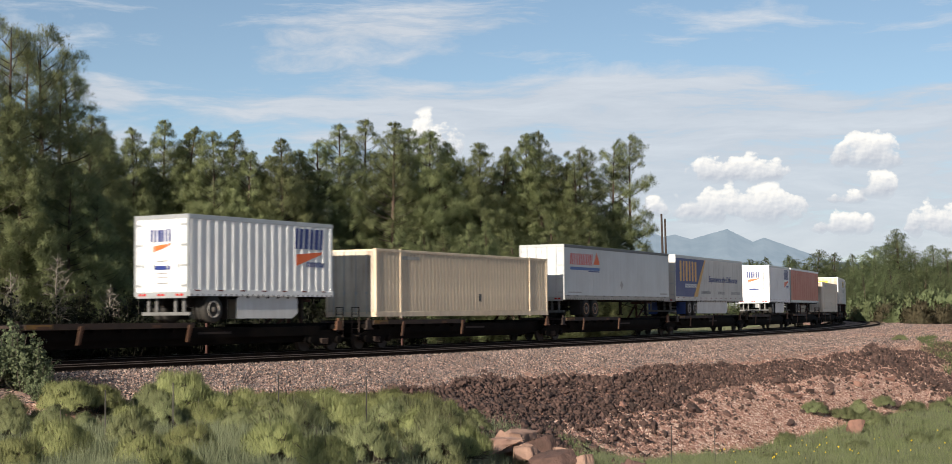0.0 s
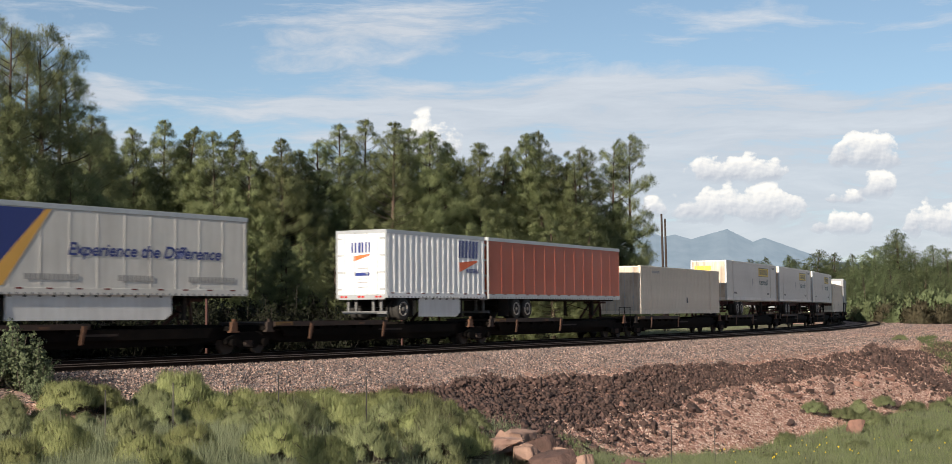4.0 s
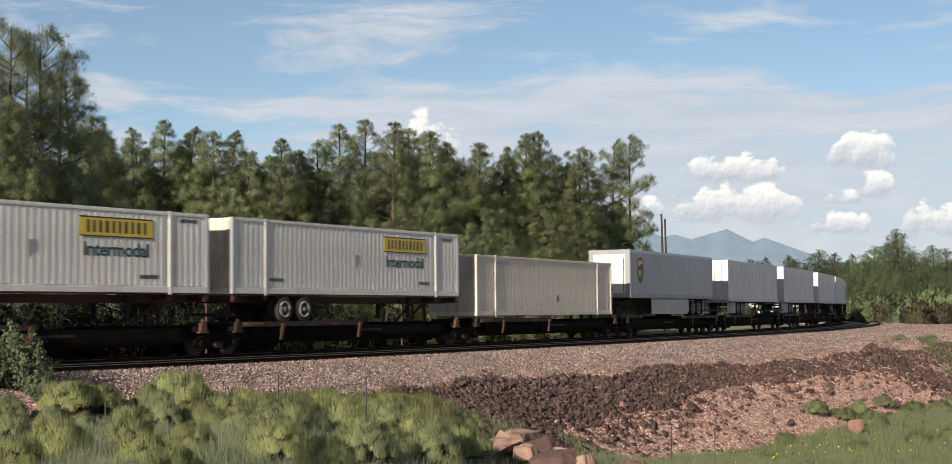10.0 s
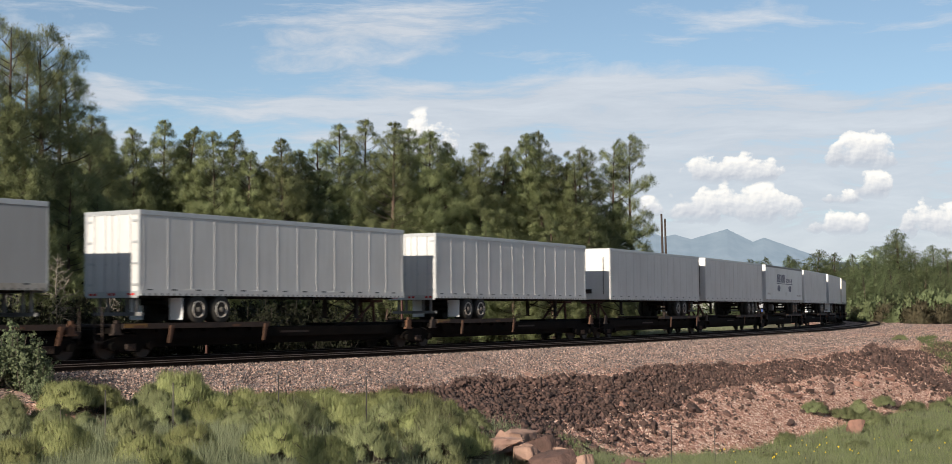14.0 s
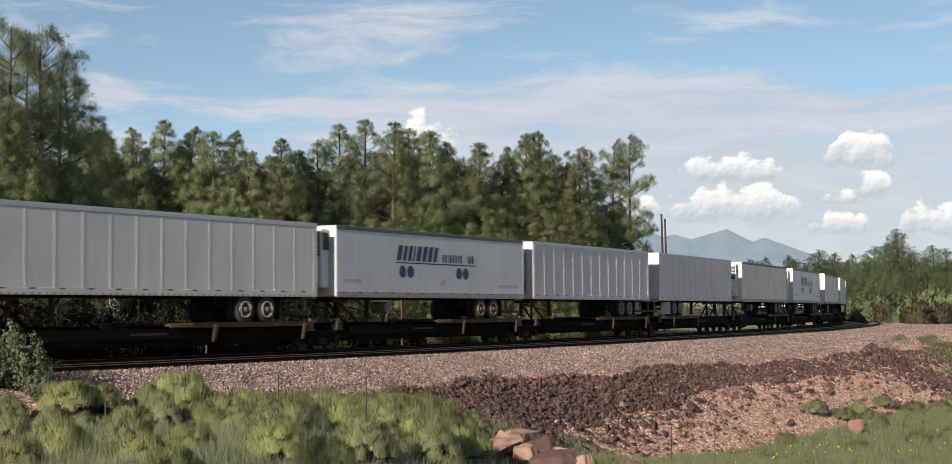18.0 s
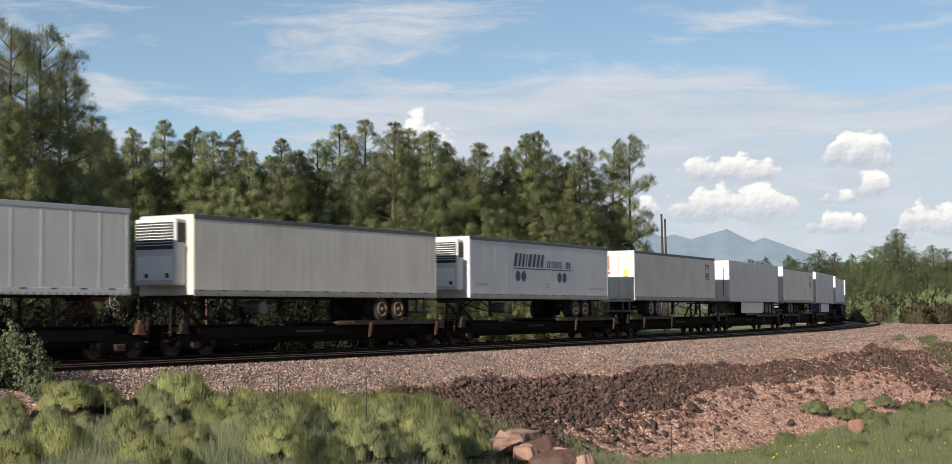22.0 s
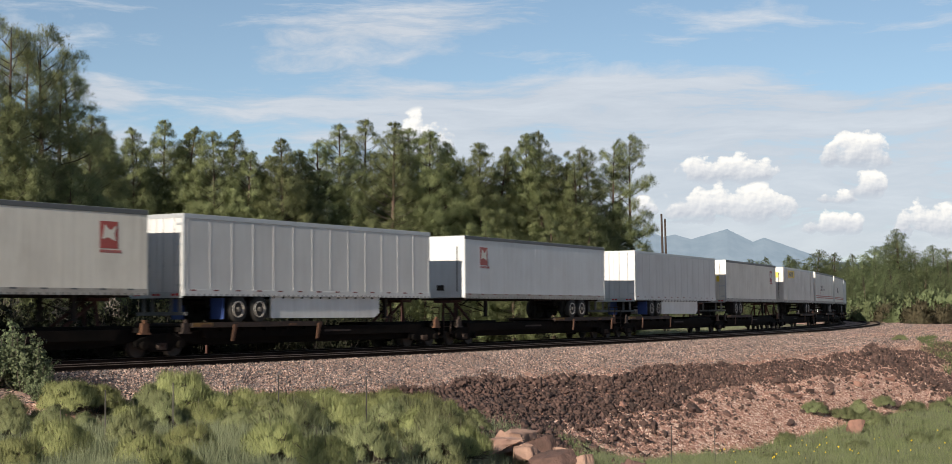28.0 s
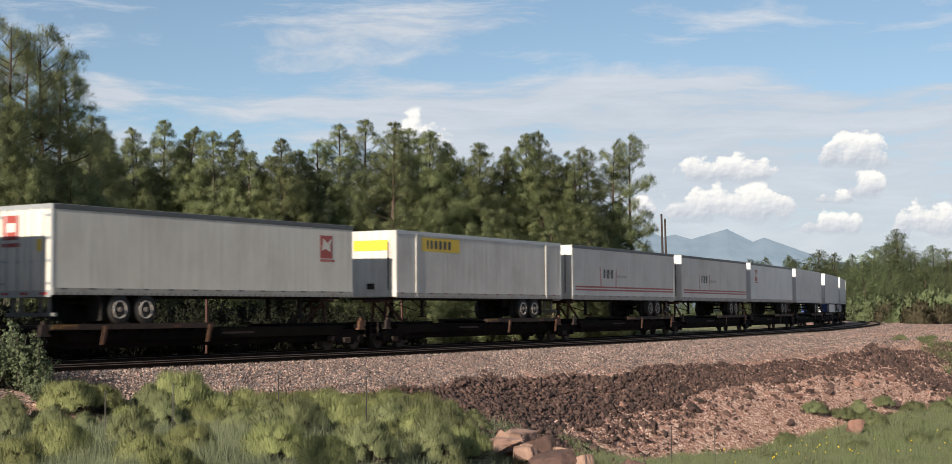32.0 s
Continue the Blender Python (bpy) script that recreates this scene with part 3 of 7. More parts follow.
def running_gear(root, xc, rusty=False):
    """Two axles with double wheels under a trailer, around x = xc."""
    g = Geo().box(xc - 1.6, xc + 1.6, -0.62, -0.48, 1.82, 2.08).box(xc - 1.6, xc + 1.6, 0.48, 0.62, 1.82, 2.08)
    for dx in (-1.5, -0.5, 0.5, 1.5):
        g.box(xc + dx - 0.06, xc + dx + 0.06, -0.62, 0.62, 1.86, 1.98)
    for dx in (-0.62, 0.62):
        g.box(xc + dx - 0.3, xc + dx + 0.3, -0.6, -0.5, 1.5, 1.85).box(xc + dx - 0.3, xc + dx + 0.3, 0.5, 0.6, 1.5, 1.85)
    part("slider_frame", g, M_UNDER, root)
    for dx in (-0.62, 0.62):
        ax = part("axle", Geo().lathe((xc + dx, 0, DECK + 0.5), "y", [(0.065, -0.95), (0.065, 0.95)], 10), M_UNDER, root)
        for y, turn in ((-1.13, 0), (-0.81, 0), (0.81, 180), (1.13, 180)):
            w = part("wheel", TYRE, M_TYRE, root, at=Matrix.Translation((xc + dx, y, DECK + 0.5)) @ pose(0, 0, 0, 0, 0, turn))
            if abs(y) > 1:
                part("rim", RIM_RUST if rusty else RIM, M_RIM, w)
                part("hub", HUB, M_HUB, w, "dark wheel hub with nuts")


def landing_gear(root, x, dark=True):
    for y in (-0.82, 0.82):
        g = Geo().box(x - 0.07, x + 0.07, y - 0.07, y + 0.07, 1.32, 2.18).box(x - 0.14, x + 0.14, y - 0.13, y + 0.13, 1.28, 1.33)
        g.bar((x, y, 1.65), (x + 0.75, y * 0.6, 2.15), 0.03).bar((x, y, 1.65), (x - 0.55, y * 0.6, 2.15), 0.03)
        part("landing_leg", g, M_UNDER if dark else M_RAIL, root)
    part("leg_brace", Geo().bar((x, -0.82, 1.5), (x, 0.82, 1.95), 0.025), M_UNDER, root)


def flank(root, L, z0, z1, style, material, rail_m, low_m, tape):
    """Posts, rails and tape of the two long sides."""
    h = L / 2
    for y in (-1, 1):
        yo = y * W
        part("top_rail", Geo().box(-h, h, min(yo, yo + y * 0.02), max(yo, yo + y * 0.02), z1 - 0.15, z1 + 0.012), rail_m, root, bevel=0.006)
        part("bottom_rail", Geo().box(-h, h, min(yo, yo + y * 0.022), max(yo, yo + y * 0.022), z0 - 0.03, z0 + 0.2), low_m, root, bevel=0.006)
        if tape and y < 0:
            g = Geo()
            k = 0
            while -h + 0.3 + k * 0.62 < h - 0.3:
                x = -h + 0.3 + k * 0.62
                g.box(x, x + 0.28, yo - 0.026, yo - 0.02, z0 + 0.22 - 0.07, z0 + 0.22 - 0.02)
                k += 2
            part("reflector_tape", g, M_TAPE if tape == 1 else M_DARKRAIL, root, "dashes of reflective tape")["kind"] = "stuff"
            v = Geo()
            k = 0
            while -h + 0.1 + k * 0.305 < h - 0.05:
                x = -h + 0.1 + k * 0.305
                v.box(x, x + 0.05, yo - 0.034, yo - 0.021, z0 - 0.028, z0 + 0.05)
                k += 1
            part("rail_rivets", v, M_DARKRAIL, root)["kind"] = "stuff"
        if style == "posts":
            step, wd, dp = 1.245, 0.055, 0.009
        elif style == "wide":
            step, wd, dp = 0.462, 0.14, 0.016
        elif style == "corrugated":
            step, wd, dp = 0.29, 0.15, 0.036
        else:
            step, wd, dp = 1.245, 0.012, 0.0015
        n = max(2, int(round((L - 0.3) / step)))
        g = Geo()
        a, b = yo, yo + y * dp
        g.prism([(-wd / 2, z0 + 0.2), (wd / 2, z0 + 0.2), (wd / 2, z1 - 0.15), (-wd / 2, z1 - 0.15)], min(a, b), max(a, b))
        if style == "corrugated":
            g = Geo()
            k = wd / 2
            g.add([(-k, a, z0 + 0.2), (-k * 0.55, b, z0 + 0.2), (k * 0.55, b, z0 + 0.2), (k, a, z0 + 0.2),
                   (-k, a, z1 - 0.15), (-k * 0.55, b, z1 - 0.15), (k * 0.55, b, z1 - 0.15), (k, a, z1 - 0.15)],
                  [(0, 1, 5, 4), (1, 2, 6, 5), (2, 3, 7, 6), (0, 4, 7, 3)])
        me = g.mesh("side_post")
        me.materials.append(material)
        name = "panel_seam" if style == "smooth" else "side_post"
        for i in range(n + 1):
            x = -h + 0.15 + (L - 0.3) * i / n
            part(name, me, material, root, at=(x, 0, 0))


def doors(root, x, z0, z1, material, side, tone=None, flaps=None):
    """Two rear doors with lock rods and hinges at the end x; side: -1 or 1, the way the end faces."""
    for y in (-1, 1):
        a, b = (0.02, W - 0.09) if y > 0 else (-W + 0.09, -0.02)
        d = part("door", Geo().box(min(x, x + side * 0.03), max(x, x + side * 0.03), a, b, z0 + 0.12, z1 - 0.14), material, root, bevel=0.008)
        for yy in (y * 0.32, y * 0.85):
            g = Geo().bar((x + side * 0.06, yy, z0 + 0.05), (x + side * 0.06, yy, z1 - 0.1), 0.018)
            g.box(min(x + side * 0.03, x + side * 0.075), max(x + side * 0.03, x + side * 0.075), yy - 0.05, yy + 0.05, z0 + 1.0, z0 + 1.1)
            part("lock_rod", g, M_RAIL, d)
        g = Geo()
        for k in range(4):
            z = z0 + 0.35 + k * (z1 - z0 - 0.7) / 3
            yh = y * (W - 0.1)
            g.box(min(x + side * 0.02, x + side * 0.05), max(x + side * 0.02, x + side * 0.05), min(yh, yh - y * 0.25), max(yh, yh - y * 0.25), z - 0.04, z + 0.04)
        part("hinge", g, M_RAIL, d)["kind"] = "stuff"
    part("door_frame", Geo().box(min(x, x + side * 0.045), max(x, x + side * 0.045), -W - 0.012, -W + 0.09, z0 - 0.04, z1 + 0.02)
         .box(min(x, x + side * 0.045), max(x, x + side * 0.045), W - 0.09, W + 0.012, z0 - 0.04, z1 + 0.02)
         .box(min(x, x + side * 0.04), max(x, x + side * 0.04), -W + 0.09, W - 0.09, z1 - 0.14, z1 + 0.02)
         .box(min(x, x + side * 0.05), max(x, x + side * 0.05), -W + 0.09, W - 0.09, z0 - 0.1, z0 + 0.12), tone or M_RAIL, root)
    g = Geo()
    for y in (-1.0, -0.8, -0.1, 0.1, 0.8, 1.0):
        g.box(min(x + side * 0.045, x + side * 0.06), max(x + side * 0.045, x + side * 0.06), y - 0.07, y + 0.07, z0 - 0.02, z0 + 0.06)
    part("tail_lamp", g, M_LENS, root, "red tail lamp lenses")["kind"] = "stuff"
    e = x - side * 0.25
    g = Geo().box(e - 0.05, e + 0.05, -1.15, 1.15, 1.45, 1.57)
    for y in (-0.85, -0.45, 0.45, 0.85):
        g.box(e - 0.04, e + 0.04, y - 0.05, y + 0.05, 1.5, z0)
    part("bumper", g, M_BUMPER, root, "grey underride bumper")
    for y in (-0.95, 0.95):
        part("mudflap", Geo().box(x - side * 2.15 - 0.015, x - side * 2.15 + 0.015, y - 0.3, y + 0.3, 1.3, z0 - 0.1), flaps or M_UNDER, root)


def nose(root, x, z0, z1, side, cooler, material):
    """The front wall of a trailer, with a cooling unit where it has one."""
    g = Geo().box(min(x, x + side * 0.02), max(x, x + side * 0.02), -1.0, 1.0, z0 + 0.25, z1 - 0.25)
    part("front_panel", g, material, root, bevel=0.006)
    if cooler:
        a, b = sorted((x + side * 0.02, x + side * 0.6))
        u = part("cooling_unit", Geo().box(a, b, -0.98, 0.98, z0 + 0.35, z1 - 0.15), M_UNIT, root, "grey refrigeration unit with louvres", bevel=0.06)
        f0, f1 = sorted((x + side * 0.6, x + side * 0.615))
        part("unit_grille", Geo().box(f0, f1 - 0.004, -0.9, 0.9, z1 - 1.25, z1 - 0.28), M_GRILLE, u, "black louvred intake")
        f2, f3 = sorted((x + side * 0.613, x + side * 0.63))
        for k in range(8):
            z = z1 - 0.36 - k * 0.105
            part("louvre", Geo().box(f2, f3, -0.86, 0.86, z - 0.014, z + 0.014), M_UNIT, u)
        part("unit_panel", Geo().box(f0, f1, -0.82, 0.82, z0 + 0.55, z0 + 1.4), M_CLEAN, u, "white lower cover", bevel=0.004)
        for y in (-0.7, 0.3):
            part("unit_vent", Geo().box(f2, f3, y, y + 0.16, z0 + 0.62, z0 + 0.78), M_GRILLE, u)
        part("unit_grille", Geo().box(a + 0.1, b - 0.06, -0.99, -0.978, z1 - 1.0, z1 - 0.3), M_GRILLE, u)
        part("fuel_tank", Geo().lathe((x - side * 4.3, -0.55, 1.72), "y", [(0.22, -0.45), (0.26, -0.42), (0.26, 0.3), (0.22, 0.33)], 14), M_BUMPER, root, "cylindrical fuel tank")
    else:
        g = Geo().box(min(x, x + side * 0.08), max(x, x + side * 0.08), -0.18, 0.18, z0 + 0.35, z0 + 0.6)
        g.bar((x + side * 0.05, -0.9, z0 + 0.3), (x + side * 0.05, -0.9, z1 - 0.5), 0.02)
        part("air_connection", g, M_UNDER, root)


def semi_trailer(label, material, rear, style="posts", L=16.15, z0=2.17, z1=5.06, rail_m=None, low_m=None, skirt=False, skirt_m=None, tape=True,
                 cooler=False, rusty=False, tone=None, flaps=None, front=None, group="road trailers on the train"):
    """A road trailer; rear: -1 when its doors face the near end of the train, 1 when its front does."""
    root = thing("semi_trailer", label, "trailer", group)
    h = L / 2
    rail_m, low_m = rail_m or M_RAIL, low_m or (M_LOWRAIL if style == "smooth" else material)
    part("body", Geo().box(-h, h, -W, W, z0, z1), material, root, bevel=0.03)
    part("roof", Geo().box(-h + 0.06, h - 0.06, -W + 0.05, W - 0.05, z1 + 0.001, z1 + 0.025), M_RAIL, root, "pale roof sheet", bevel=0.01)
    flank(root, L, z0, z1, style, material, rail_m, low_m, tape)
    doors(root, rear * h, z0, z1, material, rear, tone, flaps)
    nose(root, -rear * h, z0, z1, -rear, cooler, front or material)
    g = Geo()
    for k in range(int(L / 0.6)):
        x = -h + 0.3 + k * 0.6
        g.box(x - 0.04, x + 0.04, -W + 0.05, W - 0.05, z0 - 0.1, z0 - 0.005)
    part("floor_framing", g, M_UNDER, root)["kind"] = "stuff"
    gear = rear * (h - (3.6 if L > 12 else 1.35))
    if L > 12:
        running_gear(root, gear, rusty)
        landing_gear(root, -rear * (h - 2.9))
    else:
        part("slider_frame", Geo().box(gear - 0.7, gear + 0.7, -0.62, -0.48, 1.75, 2.1).box(gear - 0.7, gear + 0.7, 0.48, 0.62, 1.75, 2.1), M_UNDER, root)
        part("axle", Geo().lathe((gear, 0, DECK + 0.5), "y", [(0.065, -0.95), (0.065, 0.95)], 10), M_UNDER, root)
        for y, turn in ((-1.13, 0), (-0.81, 0), (0.81, 180), (1.13, 180)):
            w = part("wheel", TYRE, M_TYRE, root, at=Matrix.Translation((gear, y, DECK + 0.5)) @ pose(0, 0, 0, 0, 0, turn))
            if abs(y) > 1:
                part("rim", RIM, M_RIM, w)
                part("hub", HUB, M_HUB, w, "dark wheel hub with nuts")
        landing_gear(root, -rear * (h - 1.5))
    if skirt:
        a, b = sorted((gear - rear * 1.35, -rear * (h - (3.9 if L > 12 else 2.2))))
        for y in (-1.2, 1.2):
            g = Geo().prism([(a, 1.32), (b - 0.35, 1.3), (b, 1.5), (b, z0 - 0.02), (a, z0 - 0.02)], y - 0.012, y + 0.012)
            part("side_skirt", g, skirt_m or M_SKIRT, root, "aerodynamic skirt panel")
    # the king-pin stand of the car carries the front
    return root


def shipping_container(label, material, z0, z1, L=16.15, chassis=0, casting=None, group="containers on the train"):
    root = thing("shipping_container", label, "container", group)
    h = L / 2
    part("body", Geo().box(-h + 0.02, h - 0.02, -W + 0.062, W - 0.062, z0 + 0.02, z1 - 0.02), material, root, bevel=0.02)
    Y = W - 0.06
    for y in (-1, 1):
        a, b = sorted((y * Y, y * (Y + 0.036)))
        g = Geo()
        k, ay, by = 0.132, y * (Y - 0.012), y * (Y + 0.04)
        g.add([(-k, ay, z0 + 0.24), (-k * 0.73, by, z0 + 0.24), (k * 0.73, by, z0 + 0.24), (k, ay, z0 + 0.24),
               (-k, ay, z1 - 0.12), (-k * 0.73, by, z1 - 0.12), (k * 0.73, by, z1 - 0.12), (k, ay, z1 - 0.12)],
              [(0, 1, 5, 4), (1, 2, 6, 5), (2, 3, 7, 6), (3, 2, 1, 0), (4, 5, 6, 7)])
        rib = g.mesh("corrugation")
        rib.materials.append(material)
        n = int((L - 0.5) / 0.30)
        for i in range(n + 1):
            x = -h + 0.25 + (L - 0.5) * i / n
            if min(abs(x - 6.1), abs(x + 6.1)) > 0.18:
                part("corrugation", rib, material, root, at=(x, 0, 0))
        part("top_rail", Geo().box(-h, h, min(y * Y, y * W), max(y * Y, y * W), z1 - 0.12, z1), material, root, bevel=0.01)
        part("bottom_rail", Geo().box(-h, h, min(y * Y, y * W), max(y * Y, y * W), z0, z0 + 0.22), material, root, bevel=0.01)
        for x in (-6.1, 6.1):
            part("lifting_post", Geo().box(x - 0.07, x + 0.07, min(y * Y, y * (W + 0.012)), max(y * Y, y * (W + 0.012)), z0 - 0.06, z1 + 0.02), material, root, bevel=0.01)
        for x in (-h, h):
            q = 0.17 if x < 0 else -0.17
            part("corner_post", Geo().box(min(x, x + q), max(x, x + q), min(y * (Y - 0.1), y * (W + 0.006)), max(y * (Y - 0.1), y * (W + 0.006)), z0 - 0.01, z1 + 0.006), casting or material, root, bevel=0.015)
    for x in (-h, h):
        n = 9
        for i in range(n):
            y = -1.0 + 2.0 * i / (n - 1)
            part("end_rib", Geo().box(min(x, x * 1.0035), max(x, x * 1.0035), y - 0.06, y + 0.06, z0 + 0.25, z1 - 0.15), M_STAINED, root)
    part("end_sill", Geo().box(-h - 0.005, -h + 0.1, -W + 0.1, W - 0.1, z0, z0 + 0.2), material, root)
    part("end_sill", Geo().box(h - 0.1, h + 0.005, -W + 0.1, W - 0.1, z0, z0 + 0.2), material, root)
    # the loading doors at the near end
    for y in (-1, 1):
        a, b = sorted((y * 0.02, y * (W - 0.12)))
        leaf = part("door", Geo().box(-h - 0.032, -h - 0.002, a, b, z0 + 0.2, z1 - 0.1), M_STAINED, root, "rust-stained door leaf", bevel=0.006)
        for yy in (y * 0.3, y * 0.85):
            rod = Geo().bar((-h - 0.055, yy, z0 + 0.1), (-h - 0.055, yy, z1 - 0.06), 0.018)
            rod.box(-h - 0.075, -h - 0.03, yy - 0.05, yy + 0.05, z0 + 0.95, z0 + 1.05)
            part("lock_rod", rod, M_RAIL, leaf)
    if chassis:
        ch = part("chassis", Geo().box(-h + 0.1, h - 0.1, -0.55, -0.4, z0 - 0.34, z0 - 0.07).box(-h + 0.1, h - 0.1, 0.4, 0.55, z0 - 0.34, z0 - 0.07)
                  .box(-h + 0.05, -h + 0.25, -W + 0.02, W - 0.02, z0 - 0.3, z0 - 0.06).box(h - 0.25, h - 0.05, -W + 0.02, W - 0.02, z0 - 0.3, z0 - 0.06)
                  .box(-6.2, -6.0, -W + 0.05, W - 0.05, z0 - 0.25, z0 - 0.06).box(6.0, 6.2, -W + 0.05, W - 0.05, z0 - 0.25, z0 - 0.06), M_RUSTRED, root, "dark red container chassis")
        running_gear(root, chassis * (h - 3.8))
        landing_gear(root, -chassis * (h - 3.6))
        g = Geo()
        for y in (-0.9, 0.9):
            g.box(chassis * (h - 0.2) - 0.05, chassis * (h - 0.2) + 0.05, y - 0.06, y + 0.06, 1.45, z0 - 0.2)
        g.box(chassis * (h - 0.2) - 0.06, chassis * (h - 0.2) + 0.06, -1.15, 1.15, 1.4, 1.52)
        part("bumper", g, M_RUSTRED, root)
    return root


# liveries: what is painted on the sides, in plain shapes where it is a maker's mark
YS = -W - 0.018        # on ribbed sides
YF = -W - 0.003        # on smooth sides
YC = -W + 0.014        # on corrugated sides


def livery_freight(root, L, rear):
    h = L / 2
    blocks((0.17, 0.2, 0.24, 0.2, 0.24, 0.16), 0.8, M_NAVY, root, h - 2.5, 4.02, YS, 0.11, 0.08)
    poly_on("logo_swoosh", [(h - 2.4, 3.35), (h - 2.4, 3.8), (h - 0.75, 3.93), (h - 0.8, 3.83)], M_ORED, root, YS)
    blocks((0.07,) * 9, 0.2, M_NAVY, root, h - 1.75, 3.32, YS, 0.06, 0.1)
    x = -h - 0.06
    for k, w in enumerate((0.1, 0.1, 0.12, 0.1, 0.12, 0.08)):
        part("logo", Geo().box(x - 0.004, x, 0.5 - k * 0.18 - w, 0.5 - k * 0.18, 4.1, 4.55), M_NAVY, root)
    g = Geo()
    g.add([(x, 0.4, 3.72), (x, 0.4, 3.95), (x, -0.5, 4.05), (x, -0.45, 3.98)], [(0, 1, 2, 3)])
    part("logo_swoosh", g, M_ORED, root)
    part("sticker", Geo().box(x - 0.004, x, -0.45, 0.3, 3.1, 3.24), M_NAVY, root)
    for z in (3.4, 2.95, 2.8, 2.6):
        part("lettering", Geo().box(x - 0.004, x, -0.35, 0.2, z, z + 0.03), M_FADED, root)


def livery_sail(root, h):
    blocks((0.15, 0.12, 0.13, 0.1, 0.12, 0.15, 0.12, 0.15, 0.12, 0.14, 0.12, 0.15, 0.12), 0.62, M_RED, root, -h + 0.75, 4.02, YF, 0.11, 0.2)
    plate_on("stripe", -h + 0.75, -h + 4.9, 3.74, 3.9, M_BLUE, root, YF)
    poly_on("logo_sail", [(-h + 4.0, 4.08), (-h + 4.85, 4.08), (-h + 4.8, 4.3), (-h + 4.45, 4.75)], M_ORED, root, YF)
    plate_on("lettering", -h + 3.3, -h + 4.8, 3.66, 3.72, M_NAVY, root, YF)
    poly_on("placard", [(8.0 - 7.9, 2.75), (8.0 - 7.65, 3.0), (8.0 - 7.9, 3.25), (8.0 - 8.15, 3.0)], M_FADED, root, YF)
    plate_on("lettering", -h + 0.5, -h + 2.3, 2.5, 2.56, M_FADED, root, YF)
    plate_on("lettering", h - 1.6, h - 0.3, 2.5, 2.58, M_FADED, root, YF)


def livery_navy(root, h):
    poly_on("navy_panel", [(-h + 0.02, 2.42), (-h + 3.9, 2.42), (-h + 6.45, 4.88), (-h + 0.02, 4.88)], M_NAVY, root, YS + 0.012, "navy blue panel", 0.004)
    poly_on("gold_stripe", [(-h + 3.9, 2.42), (-h + 4.75, 2.42), (-h + 5.6, 3.5), (-h + 6.7, 4.88), (-h + 6.45, 4.88)], M_GOLD, root, YS + 0.008, "gold stripe", 0.004)
    blocks((0.4, 0.3, 0.4, 0.34, 0.36, 0.38), 1.3, M_GOLD, root, -h + 0.85, 3.42, YS + 0.003, 0.3, 0.0)
    blocks((0.09,) * 15, 0.26, M_CLEAN, root, -h + 2.0, 3.0, YS, 0.08)
    lettering("Experience the Difference", 0.42, M_NAVY, root, -h + 7.35, 3.45, YS, 0.25, width=7.3)
    blocks((0.14,) * 12, 0.2, M_FADED, root, -h + 5.6, 2.62, YS, 0.05)
    blocks((0.14,) * 9, 0.2, M_FADED, root, -h + 9.6, 2.62, YS, 0.05)
    blocks((0.14,) * 13, 0.2, M_FADED, root, -h + 13.0, 2.62, YS, 0.05)


def livery_intermodal(root, h, z1):
    x = h - 6.15
    plate_on("yellow_panel", x, x + 3.3, z1 - 0.98, z1 - 0.32, M_YELLOW, root, YC, "yellow name panel", 0.01)
    blocks((0.12, 0.12, 0.13, 0.16, 0.13, 0.12, 0.16, 0.13, 0.16, 0.12), 0.4, M_INK, root, x + 0.3, z1 - 0.85, YC - 0.01, 0.15, 0.0)
    plate_on("panel_edge", x - 0.02, x + 3.32, z1 - 0.37, z1 - 0.32, M_INK, root, YC - 0.01)
    plate_on("panel_edge", x - 0.02, x + 3.32, z1 - 0.99, z1 - 0.95, M_INK, root, YC - 0.01)
    lettering("Intermodal", 0.46, M_GREEN, root, x + 0.15, z1 - 1.62, YC, width=2.95)
    poly_on("placard", [(-0.2, 3.3), (0.1, 3.55), (0.1, 3.9), (-0.2, 3.9)], M_FADED, root, YC)
    for xx, zz, ww in ((-h + 2.2, 2.72, 1.1), (h - 3.4, 2.72, 1.2), (h - 1.5, z1 - 0.35, 0.8)):
        blocks((0.1,) * 6, 0.13, M_INK, root, xx, zz, YC, 0.05)
    e = -h - 0.034
    part("yellow_panel", Geo().box(e - 0.004, e, -0.2, 1.0, z1 - 0.9, z1 - 0.4), M_YELLOW, root)
    part("yellow_panel", Geo().box(e - 0.004, e, 0.35, 1.1, 2.5, 3.1), M_YELLOW, root)


def livery_shield(root, h):
    x, z = -h + 1.75, 3.62
    g = [(x - 0.50, z + 0.95), (x - 0.55, z + 0.12), (x - 0.38, z - 0.28), (x, z - 0.50), (x + 0.38, z - 0.28), (x + 0.55, z + 0.12), (x + 0.50, z + 0.95), (x, z + 1.08)]
    poly_on("emblem", g, M_BROWN, root, YF, "brown shield emblem")
    poly_on("emblem_band", [(x - 0.43, z + 0.5), (x + 0.43, z + 0.74), (x + 0.43, z + 0.9), (x - 0.43, z + 0.9)], M_GOLD, root, YF - 0.006)
    blocks((0.14, 0.14, 0.12), 0.36, M_GOLD, root, x - 0.34, z - 0.06, YF - 0.007, 0.05)


